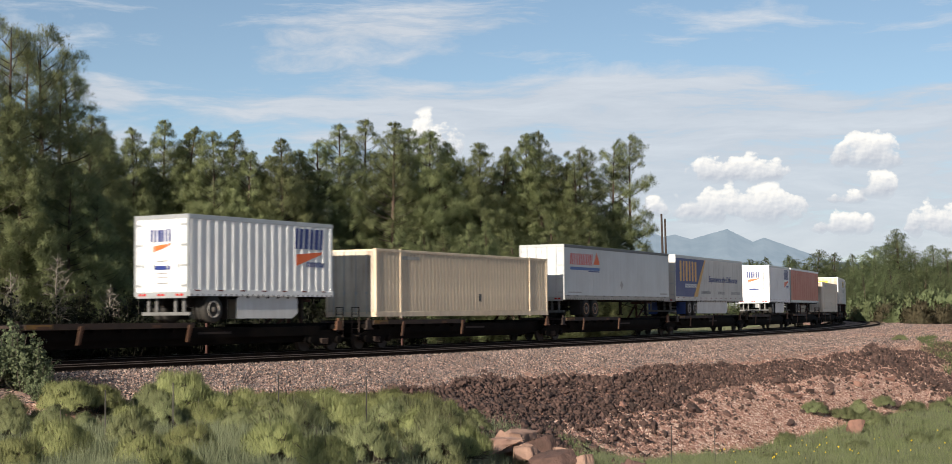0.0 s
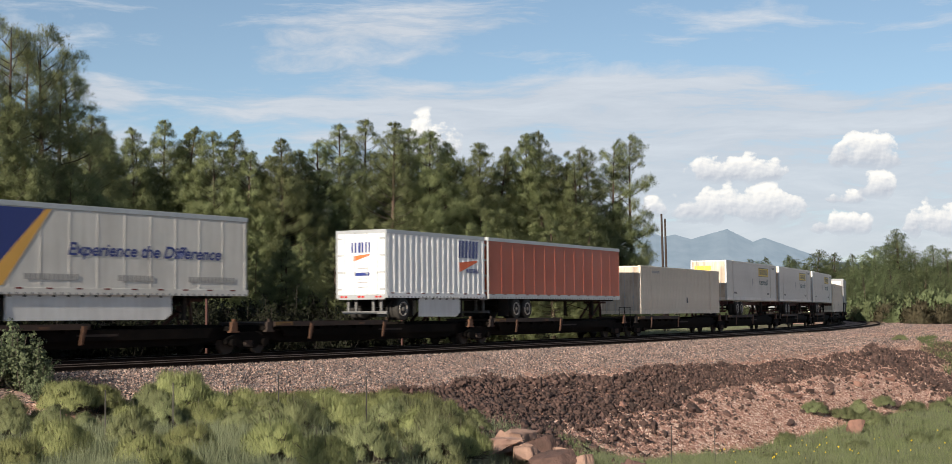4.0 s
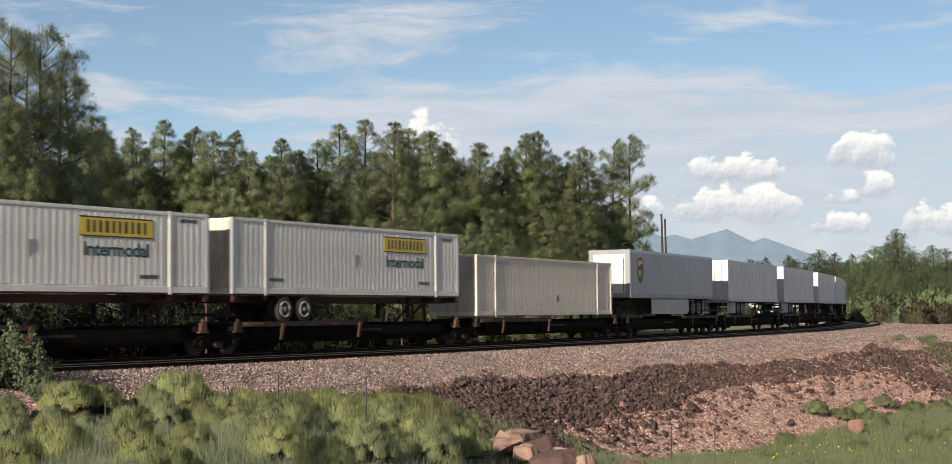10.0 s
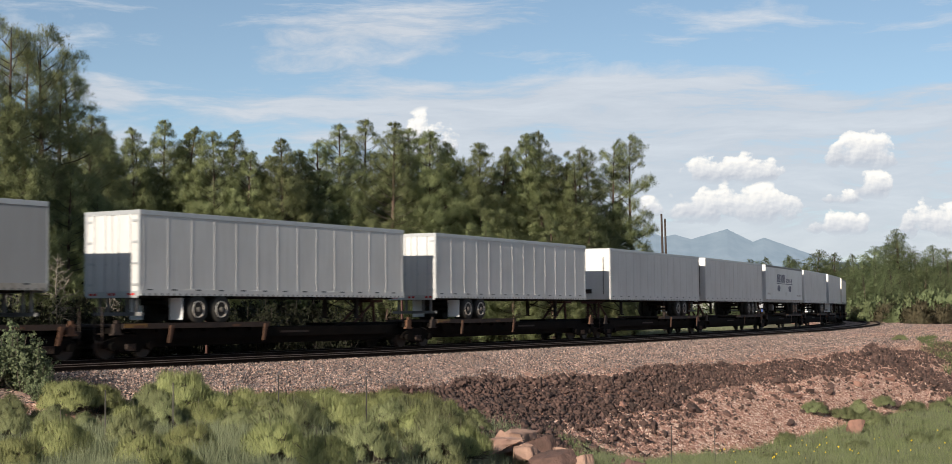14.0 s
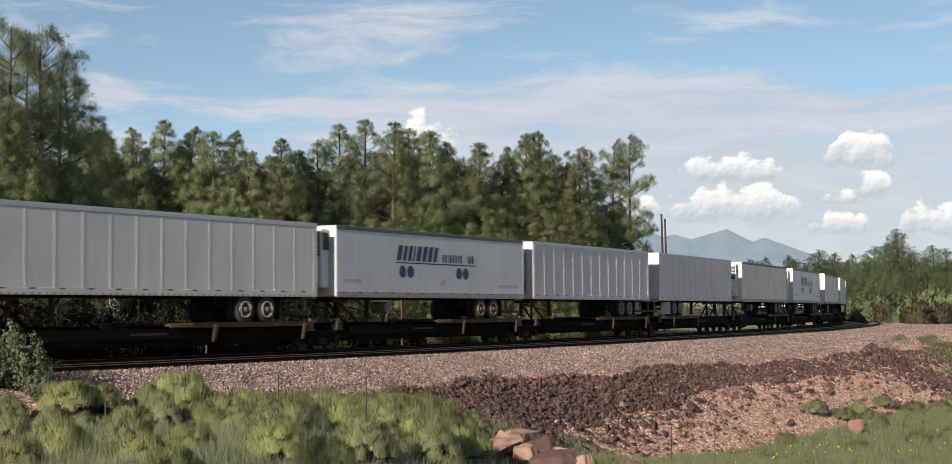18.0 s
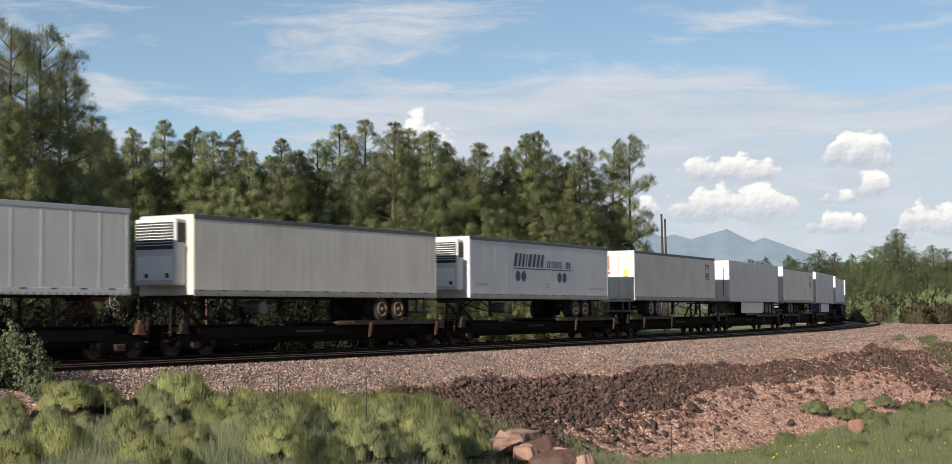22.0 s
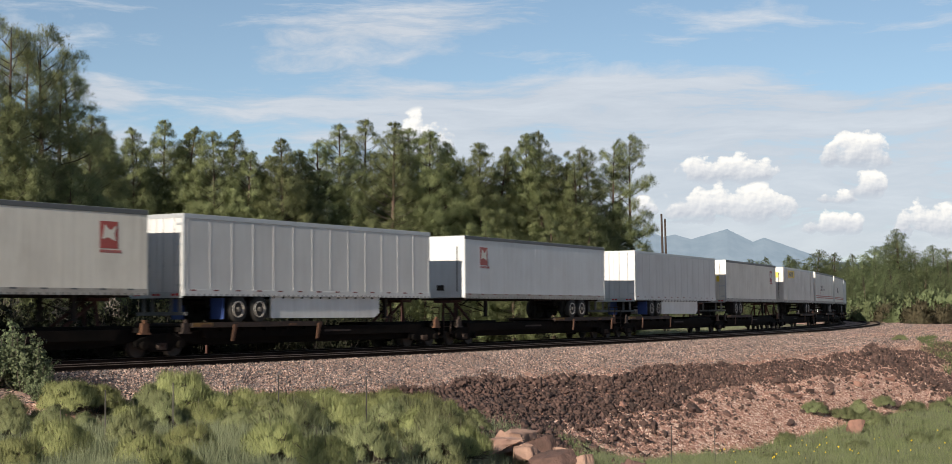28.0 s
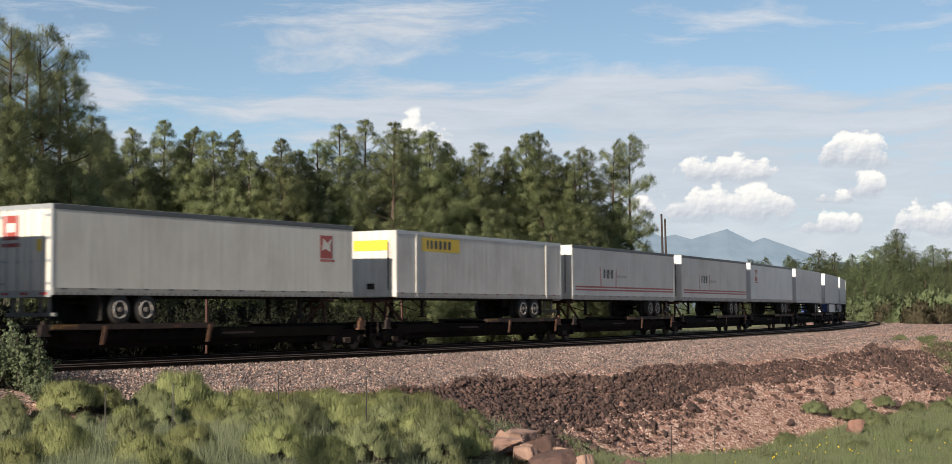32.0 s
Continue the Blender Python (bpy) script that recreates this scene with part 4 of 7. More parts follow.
def livery_dots(root, h):
    x = -h + 4.5
    blocks((0.36, 0.27, 0.27, 0.13, 0.36, 0.33, 0.33, 0.3), 0.66, M_DEEP, root, x, 3.76, YF, 0.14, 0.3)
    blocks((0.13, 0.13, 0.06, 0.13, 0.13, 0.13, 0.1, 0.13), 0.36, M_DEEP, root, x + 3.85, 3.76, YF, 0.115)
    blocks((0.07, 0.17, 0.17), 0.36, M_DEEP, root, x + 6.1, 3.76, YF, 0.09)
    plate_on("underline", x - 0.05, x + 6.95, 3.64, 3.69, M_DEEP, root, YF)
    for dx in (0.5, 1.14, 5.35, 5.95):
        g = Geo().lathe((x + dx, YF, 3.28), "y", [(0.27, -0.003), (0.27, 0.003)], 24)
        part("dot", g, M_DEEP, root)
    lettering("53'", 0.26, M_FADED, root, -h + 8.2, 2.72, YF)
    blocks((0.09,) * 14, 0.12, M_FADED, root, h - 2.6, 2.68, YF, 0.06)
    blocks((0.1,) * 8, 0.14, M_FADED, root, -h + 0.6, 2.75, YF, 0.06)


def livery_horse(root, x, size=1.0, z=4.0):
    """A red square with a pale running shape, and a red name bar under it."""
    plate_on("red_panel", x, x + 0.95 * size, z - 0.35 * size, z + 0.72 * size, M_DULLRED, root, YF, "red square emblem")
    poly_on("emblem", [(x + 0.12 * size, z + 0.0), (x + 0.4 * size, z + 0.08), (x + 0.82 * size, z - 0.05), (x + 0.75 * size, z + 0.2), (x + 0.88 * size, z + 0.5), (x + 0.55 * size, z + 0.3), (x + 0.25 * size, z + 0.5)], M_CREAM, root, YF - 0.008)
    blocks((0.1,) * 7, 0.12 * size, M_DULLRED, root, x, z - 0.52 * size, YF, 0.04)


def livery_lines(root, h):
    for z, t in ((2.80, 0.09), (2.64, 0.09)):
        plate_on("red_stripe", -h + 0.4, h - 0.15, z, z + t, M_DULLRED, root, YF, "dull red stripe")
    blocks((0.22, 0.06, 0.3, 0.06, 0.28), 0.5, M_INK, root, -h + 4.4, 3.35, YF, 0.12, 0.1)
    blocks((0.12,) * 9, 0.16, M_FADED, root, -h + 6.4, 3.4, YF, 0.06)
    for x, k in ((-h + 4.0, -1), (-h + 6.2, 1)):
        poly_on("red_stripe", [(x, 2.9), (x + 0.1, 2.9), (x + 0.1 + k * 0.12, 3.95), (x + k * 0.12, 3.95)], M_DULLRED, root, YF)


def livery_marks(root, h, z1, dark=M_FADED):
    blocks((0.11,) * 9, 0.15, dark, root, -h + 2.1, z1 - 0.42, YC, 0.05)
    part("sticker", Geo().box(0.8, 1.05, YC - 0.004, YC, 2.0, 2.35), M_INK, root, "small dark placard")


H = 16.15 / 2
train = []          # (thing, middle of it along the train)


def stand(root, s_end, L=16.15):
    train.append((root, s_end + L / 2))
    return root


t = stand(semi_trailer("short white freight trailer with wide ribs and a navy mark", M_CLEAN, -1, "wide", 8.53, skirt=True), -162.4, 8.53)
livery_freight(t, 8.53, -1)
stand(copy_thing(t, Matrix()), -89.9, 8.53)
tan = shipping_container("tan corrugated steel container with rust stains", M_TAN, 1.33, 4.22)
livery_marks(tan, H, 4.22)
stand(tan, -150.9)
tan_b = stand(shipping_container("weathered pale tan corrugated container set low on its car", M_PALE, 1.33, 4.22), -61.6)
livery_marks(tan_b, H, 4.22)
stand(copy_thing(tan_b, Matrix()), 9.0)
t = stand(semi_trailer("dirty white trailer with an orange-red mark and blue stripe", M_COOL, -1, "smooth", rail_m=M_DARKRAIL, rusty=True, tape=2), -132.75)
livery_sail(t, H)
t = stand(semi_trailer("white ribbed trailer with a navy and gold panel, pale skirts", M_WHITE, -1, "posts", skirt=True, flaps=M_FLAP), -115.3)
livery_navy(t, H)
t = stand(semi_trailer("orange trailer with grey rails, worn paint", M_ORANGE, -1, "posts", rail_m=M_RAIL, low_m=M_RAIL), -81.1)
jb = shipping_container("white corrugated container with a yellow name panel on a chassis", M_BOX, 2.24, 5.08, chassis=-1, casting=M_RAIL)
livery_intermodal(jb, H, 5.08)
stand(jb, -43.5)
stand(copy_thing(jb, Matrix()), -26.1)
stand(copy_thing(jb, Matrix()), -8.75)
t = stand(semi_trailer("grey parcel trailer with a brown shield emblem and skirts", M_GREY, 1, "smooth", z0=2.3, z1=5.1, rail_m=M_RAIL, skirt=True, skirt_m=M_GREY, tape=2, front=M_CREAM), 28.0)
livery_shield(t, H)
plain = semi_trailer("plain white ribbed trailer with bright rear doors", M_SILVER, -1, "posts", z1=5.07, flaps=M_CLEAN, tape=2)
stand(plain, 48.2)
stand(copy_thing(plain, Matrix()), 67.0)
plain_b = semi_trailer("plain pale grey trailer with its front leading", M_SILVER, 1, "posts", z1=5.06, tape=2)
stand(plain_b, 86.55)
stand(copy_thing(plain_b, Matrix()), 104.2)
dots = semi_trailer("white refrigerated trailer with navy lettering and dots", M_COOL, 1, "smooth", rail_m=M_DARKRAIL, cooler=True, rusty=True)
livery_dots(dots, H)
stand(dots, 121.65)
stand(copy_thing(plain_b, Matrix()), 138.9)
stand(copy_thing(plain, Matrix()), 157.0)
stand(semi_trailer("cream refrigerated trailer with stained sides", M_CREAM, 1, "smooth", rail_m=M_DARKRAIL, cooler=True, rusty=True), 176.2)
stand(copy_thing(dots, Matrix()), 195.4)
horse = semi_trailer("cream trailer with a red square emblem, grimy rear doors", M_CREAM, -1, "smooth", rail_m=M_DARKRAIL, tape=2)
livery_horse(horse, H - 2.2, 0.85)
part("red_panel", Geo().box(-H - 0.066, -H - 0.06, 0.25, 1.0, 3.95, 4.75), M_DULLRED, horse, "faded red square emblem on the door")
part("emblem", Geo().box(-H - 0.072, -H - 0.066, 0.4, 0.8, 4.2, 4.5), M_CREAM, horse)
part("lettering", Geo().box(-H - 0.066, -H - 0.06, 0.2, 1.05, 3.72, 3.84), M_DULLRED, horse)
part("sticker", Geo().box(-H - 0.066, -H - 0.06, -0.85, -0.62, 3.55, 3.95), M_YELLOW, horse, "yellow warning sticker")
stand(horse, 215.75)
stand(semi_trailer("plain white ribbed trailer with pale skirts", M_SILVER, 1, "posts", skirt=True), 235.5)
stand(copy_thing(horse, Matrix()), 253.8)
skirted = semi_trailer("plain white trailer with skirts and bright rear doors", M_SILVER, -1, "posts", skirt=True, flaps=M_FLAP)
stand(skirted, 271.7)
horse_b = semi_trailer("off-white trailer with a small red emblem near its front", M_COOL, 1, "smooth", rail_m=M_DARKRAIL)
livery_horse(horse_b, -H + 1.5, 0.8)
stand(horse_b, 290.9)
stand(copy_thing(skirted, Matrix()), 311.8)
stand(copy_thing(horse, Matrix()), 330.65)
t = stand(semi_trailer("grey-white trailer with a yellow name panel", M_DIRTY, 1, "smooth", L=16.15, rail_m=M_RAIL), 350.0)
plate_on("yellow_panel", -H + 2.1, -H + 5.5, 4.22, 4.84, M_YELLOW, t, YF, "yellow name panel")
blocks((0.16, 0.2, 0.24, 0.24, 0.24, 0.24), 0.38, M_INK, t, -H + 2.55, 4.34, YF - 0.004, 0.16)
part("yellow_panel", Geo().box(-H - 0.034, -H - 0.03, -0.9, 0.9, 4.2, 4.65), M_YELLOW, t)
part("cab_post", Geo().box(-H + 1.6, -H + 1.75, -W - 0.03, -W, 2.2, 5.0).box(H - 1.75, H - 1.6, -W - 0.03, -W, 2.2, 5.0), M_CREAM, t)
lines = semi_trailer("white trailer with thin red and navy stripes", M_WHITE, 1, "smooth", rail_m=M_DARKRAIL)
livery_lines(lines, H)
stand(lines, 367.6)
stand(copy_thing(lines, Matrix()), 385.3)
stand(copy_thing(horse_b, Matrix()), 402.8)
stand(copy_thing(plain_b, Matrix()), 420.8)
stand(copy_thing(skirted, Matrix()), 440.0)
stand(copy_thing(plain, Matrix()), 459.0)
stand(copy_thing(plain_b, Matrix()), 478.0)


def bogie(root, x):
    """A two-axle truck around x."""
    frame_line = [(-1.22, 0.36), (-1.22, 0.56), (-0.95, 0.66), (-0.4, 0.82), (0.4, 0.82), (0.95, 0.66), (1.22, 0.56), (1.22, 0.36), (0.75, 0.4), (0.45, 0.2), (-0.45, 0.2), (-0.75, 0.4)]
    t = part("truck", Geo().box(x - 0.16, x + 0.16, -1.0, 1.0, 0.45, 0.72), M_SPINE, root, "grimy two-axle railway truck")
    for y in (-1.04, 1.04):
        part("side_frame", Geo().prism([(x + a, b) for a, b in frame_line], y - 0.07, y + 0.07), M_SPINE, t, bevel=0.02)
        g = Geo()
        for dx in (-0.16, 0.0, 0.16):
            g.lathe((x + dx, y * 1.07, 0.0), "z", [(0.06, 0.26), (0.06, 0.5)], 8)
        part("spring_nest", g, M_RUST, t)["kind"] = "stuff"
        for dx in (-0.88, 0.88):
            part("bearing_cap", Geo().lathe((x + dx, y * 1.06, 0.42), "y", [(0.14, -0.12), (0.14, 0.08), (0.09, 0.12)], 12), M_SPINE, t)
    for dx in (-0.88, 0.88):
        part("axle", Geo().lathe((x + dx, 0, 0.42), "y", [(0.08, -0.95), (0.08, 0.95)], 10), M_STEELW, t)
        for y in (-0.76, 0.76):
            k = 1 if y > 0 else -1
            part("wheel", Geo().lathe((x + dx, y, 0.42), "y", [(0.2, k * 0.05), (0.36, k * 0.06), (0.42, k * 0.065), (0.425, -k * 0.03), (0.455, -k * 0.06), (0.36, -k * 0.065), (0.2, -k * 0.03)][::k], 24), M_STEELW, t)


def spine_car(L, pad, left_truck, right_truck):
    """One unit of the car. pad: the end with the broad wheel deck (-1 near end, 1 far end)."""
    root = thing("spine_car", "grimy black spine car unit with a rusty wheel deck", "rail car", "units of the train")
    h = L / 2
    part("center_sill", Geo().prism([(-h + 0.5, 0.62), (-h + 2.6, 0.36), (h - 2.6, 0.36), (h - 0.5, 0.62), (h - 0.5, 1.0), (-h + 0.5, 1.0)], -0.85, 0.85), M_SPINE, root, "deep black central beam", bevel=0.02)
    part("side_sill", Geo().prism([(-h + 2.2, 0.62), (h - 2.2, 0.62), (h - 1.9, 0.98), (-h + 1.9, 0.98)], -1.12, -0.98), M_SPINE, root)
    a, b = (-h + 1.2, -h + 8.9) if pad < 0 else (h - 8.9, h - 1.2)
    d = part("wheel_deck", Geo().box(a, b, -1.32, 1.32, 1.06, DECK), M_RUST, root, "rusty brown wheel deck", bevel=0.01)
    for y in (-1.33, 1.33):
        part("deck_edge", Geo().box(a - 0.02, b + 0.02, y - 0.025, y + 0.025, 1.0, DECK + 0.03), M_RUST, d)
    g = Geo()
    k = a + 0.5
    while k < b:
        g.box(k - 0.05, k + 0.05, -1.3, 1.3, 0.88, 1.06)
        k += 1.25
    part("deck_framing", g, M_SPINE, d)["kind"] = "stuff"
    for x, w in ((a + 0.45, 0.55), (a + 5.6, 0.4)):
        part("warning_sticker", Geo().box(x, x + w, -1.364, -1.356, 1.03, 1.12), M_ORUST, d, "faded yellow marking")
    part("yellow_edge", Geo().box(a + 0.02, a + 1.1, -1.362, -1.356, 1.04, DECK + 0.02), M_EDGE, d, "chipped yellow deck edge")
    for x in (a + 2.3, b - 0.25):
        part("stirrup", Geo().prism([(x - 0.2, 0.5), (x - 0.08, 0.5), (x + 0.12, 1.12), (x - 0.06, 1.12)], -1.4, -1.36), M_ORUST, d, "slanted orange-brown bracket")
    a2, b2 = (h - 5.6, h - 1.0) if pad < 0 else (-h + 1.0, -h + 5.6)
    part("hitch_deck", Geo().box(a2, b2, -0.75, 0.75, 1.0, 1.1), M_SPINE, root)
    xm = (b2 - 1.2) if pad < 0 else (a2 + 1.2)
    k = -pad
    g = Geo()
    for y in (-0.32, 0.32):
        g.bar((xm, y, 1.08), (xm - k * 0.1, y, 2.0), 0.07).bar((xm - k * 1.5, y, 1.08), (xm - k * 0.1, y, 1.95), 0.06)
    g.box(xm - 0.55, xm + 0.4, -0.5, 0.5, 1.95, 2.06)
    part("trailer_hitch", g, M_RUSTRED, root, "dark red trailer hitch stand")
    for e in (-1, 1):
        x = e * (h - 0.95)
        g = Geo().prism([(x - 0.17, 0.82), (x + 0.17, 0.82), (x + 0.14, 1.18), (x - 0.14, 1.18)], -1.3, -1.2).box(x - 0.06, x + 0.06, -1.3, -1.22, 1.18, 1.3).box(x - 0.24, x + 0.24, -1.32, -1.18, 0.8, 0.86)
        part("end_bracket", g, M_ORUST if e > 0 else M_RUST, root, "worn orange-brown end bracket")
        part("end_beam", Geo().box(x - 0.22, x + 0.22, -1.2, 1.2, 0.86, 1.04), M_SPINE, root)
        two = left_truck if e < 0 else right_truck
        if two == 2:
            g = Geo()
            for y in (-1.1, -0.75):
                g.bar((e * (h - 0.45), y, 0.5), (e * (h - 0.45), y, 1.75), 0.022)
            for z in (0.55, 0.85, 1.15, 1.45, 1.72):
                g.bar((e * (h - 0.45), -1.1, z), (e * (h - 0.45), -0.75, z), 0.018)
            part("ladder", g, M_RUST, root)
            part("coupler", Geo().box(e * h - 0.45, e * h + 0.45, -0.14, 0.14, 0.7, 0.95), M_STEELW, root)
            bogie(root, e * (h - 1.75))
        elif two == 1 and e > 0:
            bogie(root, e * h)
    part("marking", Geo().box(-pad * 1.0 - 0.9, -pad * 1.0 + 0.9, -1.126, -1.121, 0.76, 0.84), M_RUST, root)
    return root


# each box has its own unit; the units meet half way between the boxes
BOXES = [(-150.9, -1), (-132.75, -1), (-115.3, -1), (-98.6, -1), (-81.1, -1), (-61.6, -1), (-43.5, -1), (-26.1, -1), (-8.75, -1), (9.0, -1), (28.0, 1),
         (48.2, -1), (67.0, -1), (86.55, 1), (104.2, 1), (121.65, 1), (138.9, 1), (157.0, -1), (176.2, 1), (195.4, 1), (215.75, -1), (235.5, 1),
         (253.8, -1), (271.7, -1), (290.9, 1), (311.8, -1), (330.65, -1), (350.0, 1), (367.6, 1), (385.3, 1), (402.8, 1), (420.8, 1), (440.0, -1), (459.0, -1), (478.0, 1), (497.0, 1)]
BOXES = [(-170.2, -1)] + BOXES
BOXES = [(-188.2, 1)] + BOXES
joints = [(b0[0] + 16.15 + b1[0]) / 2 for b0, b1 in zip(BOXES, BOXES[1:])]
kinds = [2 if b1[0] - b0[0] - 16.15 > 2.75 else 1 for b0, b1 in zip(BOXES, BOXES[1:])]
made = {}
for i in range(1, len(BOXES) - 1):
    j0, j1 = joints[i - 1], joints[i]
    L = round((j1 - j0) * 2) / 2
    key = (L, BOXES[i][1], kinds[i - 1], kinds[i])
    if key in made:
        u = copy_thing(made[key], Matrix())
    else:
        u = made[key] = spine_car(*key)
    train.append((u, (j0 + j1) / 2))


def train_run(t):
    """How far the train has come at t seconds, from where it stands at 9 s."""
    q = t - 9.0
    return 15.293 * q + 0.0199 * q * q + 0.0000819 * q ** 3


# ---- rocks, brush and trees ----
def rock_mesh(seed, material, fine=1):
    r = np.random.RandomState(seed)
    bm = bmesh.new()
    for i in range(15 if fine else 10):
        p = Vector(r.normal(size=3)).normalized() * (0.5 * r.uniform(0.8, 1.15))
        bm.verts.new((p.x * 1.25, p.y * 0.95, p.z * 0.75))
    hull = bmesh.ops.convex_hull(bm, input=bm.verts[:])
    bmesh.ops.delete(bm, geom=list({g for g in hull["geom_interior"] if isinstance(g, bmesh.types.BMVert)}), context="VERTS")
    bmesh.ops.triangulate(bm, faces=bm.faces[:])
    me = bpy.data.meshes.new("rock")
    bm.to_mesh(me)
    bm.free()
    me.materials.append(material)
    return me


def bank_z(x, y):
    s, lat = s_lat(x, y)
    d = lat - NEAR
    return np.where(d > 1.6, np.maximum(bed_height(s, d), land_height(x, y)), land_height(x, y))


def scatter(meshes, places, material, name):
    """Many small copies joined into one mesh, tumbled at random. places: x, y, z, size, turn."""
    places = np.asarray(places, float)
    r = np.random.RandomState(len(places))
    vs, fs, k = [], [], 0
    for i, (v0, f0) in enumerate(meshes):
        p = places[i::len(meshes)]
        m = len(p)
        q = r.normal(size=(m, 4))
        q /= np.linalg.norm(q, axis=1)[:, None]
        w, x, y, z = q.T
        rot = np.stack([1 - 2 * (y * y + z * z), 2 * (x * y - z * w), 2 * (x * z + y * w), 2 * (x * y + z * w), 1 - 2 * (x * x + z * z), 2 * (y * z - x * w),
                        2 * (x * z - y * w), 2 * (y * z + x * w), 1 - 2 * (x * x + y * y)], 1).reshape(m, 3, 3)
        v = np.einsum("mij,nj->mni", rot, v0) * p[:, 3][:, None, None] + p[:, None, :3]
        vs.append(v.reshape(-1, 3))
        fs.append((f0[None] + (np.arange(m) * len(v0))[:, None, None]).reshape(-1, 3) + k)
        k += m * len(v0)
    return quick_mesh(name, np.concatenate(vs), np.concatenate(fs), material)


def arrays(me):
    v = np.array([p.co[:] for p in me.vertices])
    f = np.array([list(p.vertices)[:3] for p in me.polygons])
    return v, f


LAVA = [rock_mesh(i, M_LAVA) for i in range(6)]
RED = [rock_mesh(20 + i, M_DULLROCK) for i in range(5)]
CRUMBS = [arrays(rock_mesh(60 + i, M_LAVA, 0)) for i in range(12)]
SHARDS = []
for i in range(14):
    q = np.random.RandomState(80 + i)
    SHARDS.append((np.array([(0.6, 0, 0), (-0.6, 0.1, 0), (0, 0.45, 0), (0.1, -0.45, 0), (0, 0, 0.42), (0.05, 0, -0.4)]) + q.normal(0, 0.14, (6, 3)),
                   np.array([(0, 2, 4), (2, 1, 4), (1, 3, 4), (3, 0, 4), (2, 0, 5), (1, 2, 5), (3, 1, 5), (0, 3, 5)])))
rr = np.random.RandomState(4)


def edge_of(s):
    return 4.6 + np.clip(s + 16, 0, 43) * 0.2


def lava_spots(n):
    """Places on the bank, thick in the band below the ballast."""
    s = rr.uniform(-33, 33, n * 3)
    s = s[rr.uniform(0, 1, n * 3) < (1.2 - 0.0125 * (s + 50)) * smooth01(s, -33, -27)][:n]
    n = len(s)
    band = 1.6 + 1.3 * smooth01(-s, 0, 18)
    d = edge_of(s) + 0.35 + 0.3 * smooth01(s, -8, 8) + 0.3 * lumps(s, 0 * s, 9, 9) + np.where(rr.uniform(0, 1, n) < 0.86, band * rr.uniform(0, 1, n), band + rr.exponential(1.6, n))
    d = np.maximum(d, 3.1 + 0.5 * rr.uniform(0, 1, n))
    a = HEAD - s / RADIUS
    x, y = MID[0] + (RADIUS + NEAR + d) * np.cos(a), MID[1] - (RADIUS + NEAR + d) * np.sin(a)
    return x, y, bank_z(x, y)


for i, (x, y, z) in enumerate(zip(*lava_spots(270))):
    size = rr.uniform(0.17, 0.42) * (1 - 0.3 * float(smooth01(x, 4.0, 14.0)))
    part("rock", LAVA[i % 6], M_LAVA, bank, at=Matrix.Translation((x, y, z + size * 0.12)) @ pose(0, 0, 0, rr.uniform(-40, 40), rr.uniform(-40, 40), rr.uniform(0, 360)) @ Matrix.Scale(size, 4))
x, y, z = lava_spots(23000)
size = (0.055 + 0.25 * rr.uniform(0, 1, len(x)) ** 2.0) * (1 - 0.35 * smooth01(x, 4.0, 14.0))
places = np.stack([x, y, z + size * rr.uniform(-0.1, 0.3, len(x)), size, rr.uniform(0, 6.28, len(x))], 1)
# rubble at the foot of the bank, behind the boulders
y = rr.uniform(37, 56, 2600)
x = y * rr.uniform(0.0, 0.10, 2600)
size = 0.05 + 0.25 * rr.uniform(0, 1, 2600) ** 2.5
foot = np.stack([x, y, bank_z(x, y) + size * 0.15, size, size], 1)
places = np.concatenate([places, foot[rr.uniform(0, 1, 2600) < 1.1 - 10 * (x / y - 0.02)]])
# rocks spilled down the bank's shoulder
n = 1500
s, lat = 12.0 + rr.normal(0, 1.3, n), rr.uniform(15.0, 20.5, n)
x, y = MID[0] + (RADIUS + lat) * np.cos(HEAD - s / RADIUS), MID[1] - (RADIUS + lat) * np.sin(HEAD - s / RADIUS)
size = 0.06 + 0.3 * rr.uniform(0, 1, n) ** 2.5
places = np.concatenate([places, np.stack([x, y, bank_z(x, y) + size * 0.15, size, size], 1)])
ob = part("small_rocks", scatter(CRUMBS + SHARDS[:4], places, M_LAVA, "small_rocks"), M_LAVA, bank, "dark broken lava rocks")
ob["kind"] = "stuff"
# single stones low on the bank
for i in range(130):
    s = rr.uniform(-22, 14)
    f = 2.0 + 4.5 * rr.uniform(0, 1) ** 1.3
    edge = 4.6 + np.clip(s + 16, 0, 43) * 0.2
    p = on_line(s, NEAR + edge + f)
    z = float(bank_z(np.float64(p.x), np.float64(p.y)))
    size = 0.18 + 0.42 * rr.uniform(0, 1) ** 2
    part("stone", LAVA[i % 6] if i % 9 else RED[i % 5], M_LAVA, bank, at=Matrix.Translation((p.x, p.y, z + size * 0.12)) @ pose(0, 0, 0, rr.uniform(-20, 20), rr.uniform(-20, 20), rr.uniform(0, 360)) @ Matrix.Scale(size, 4))
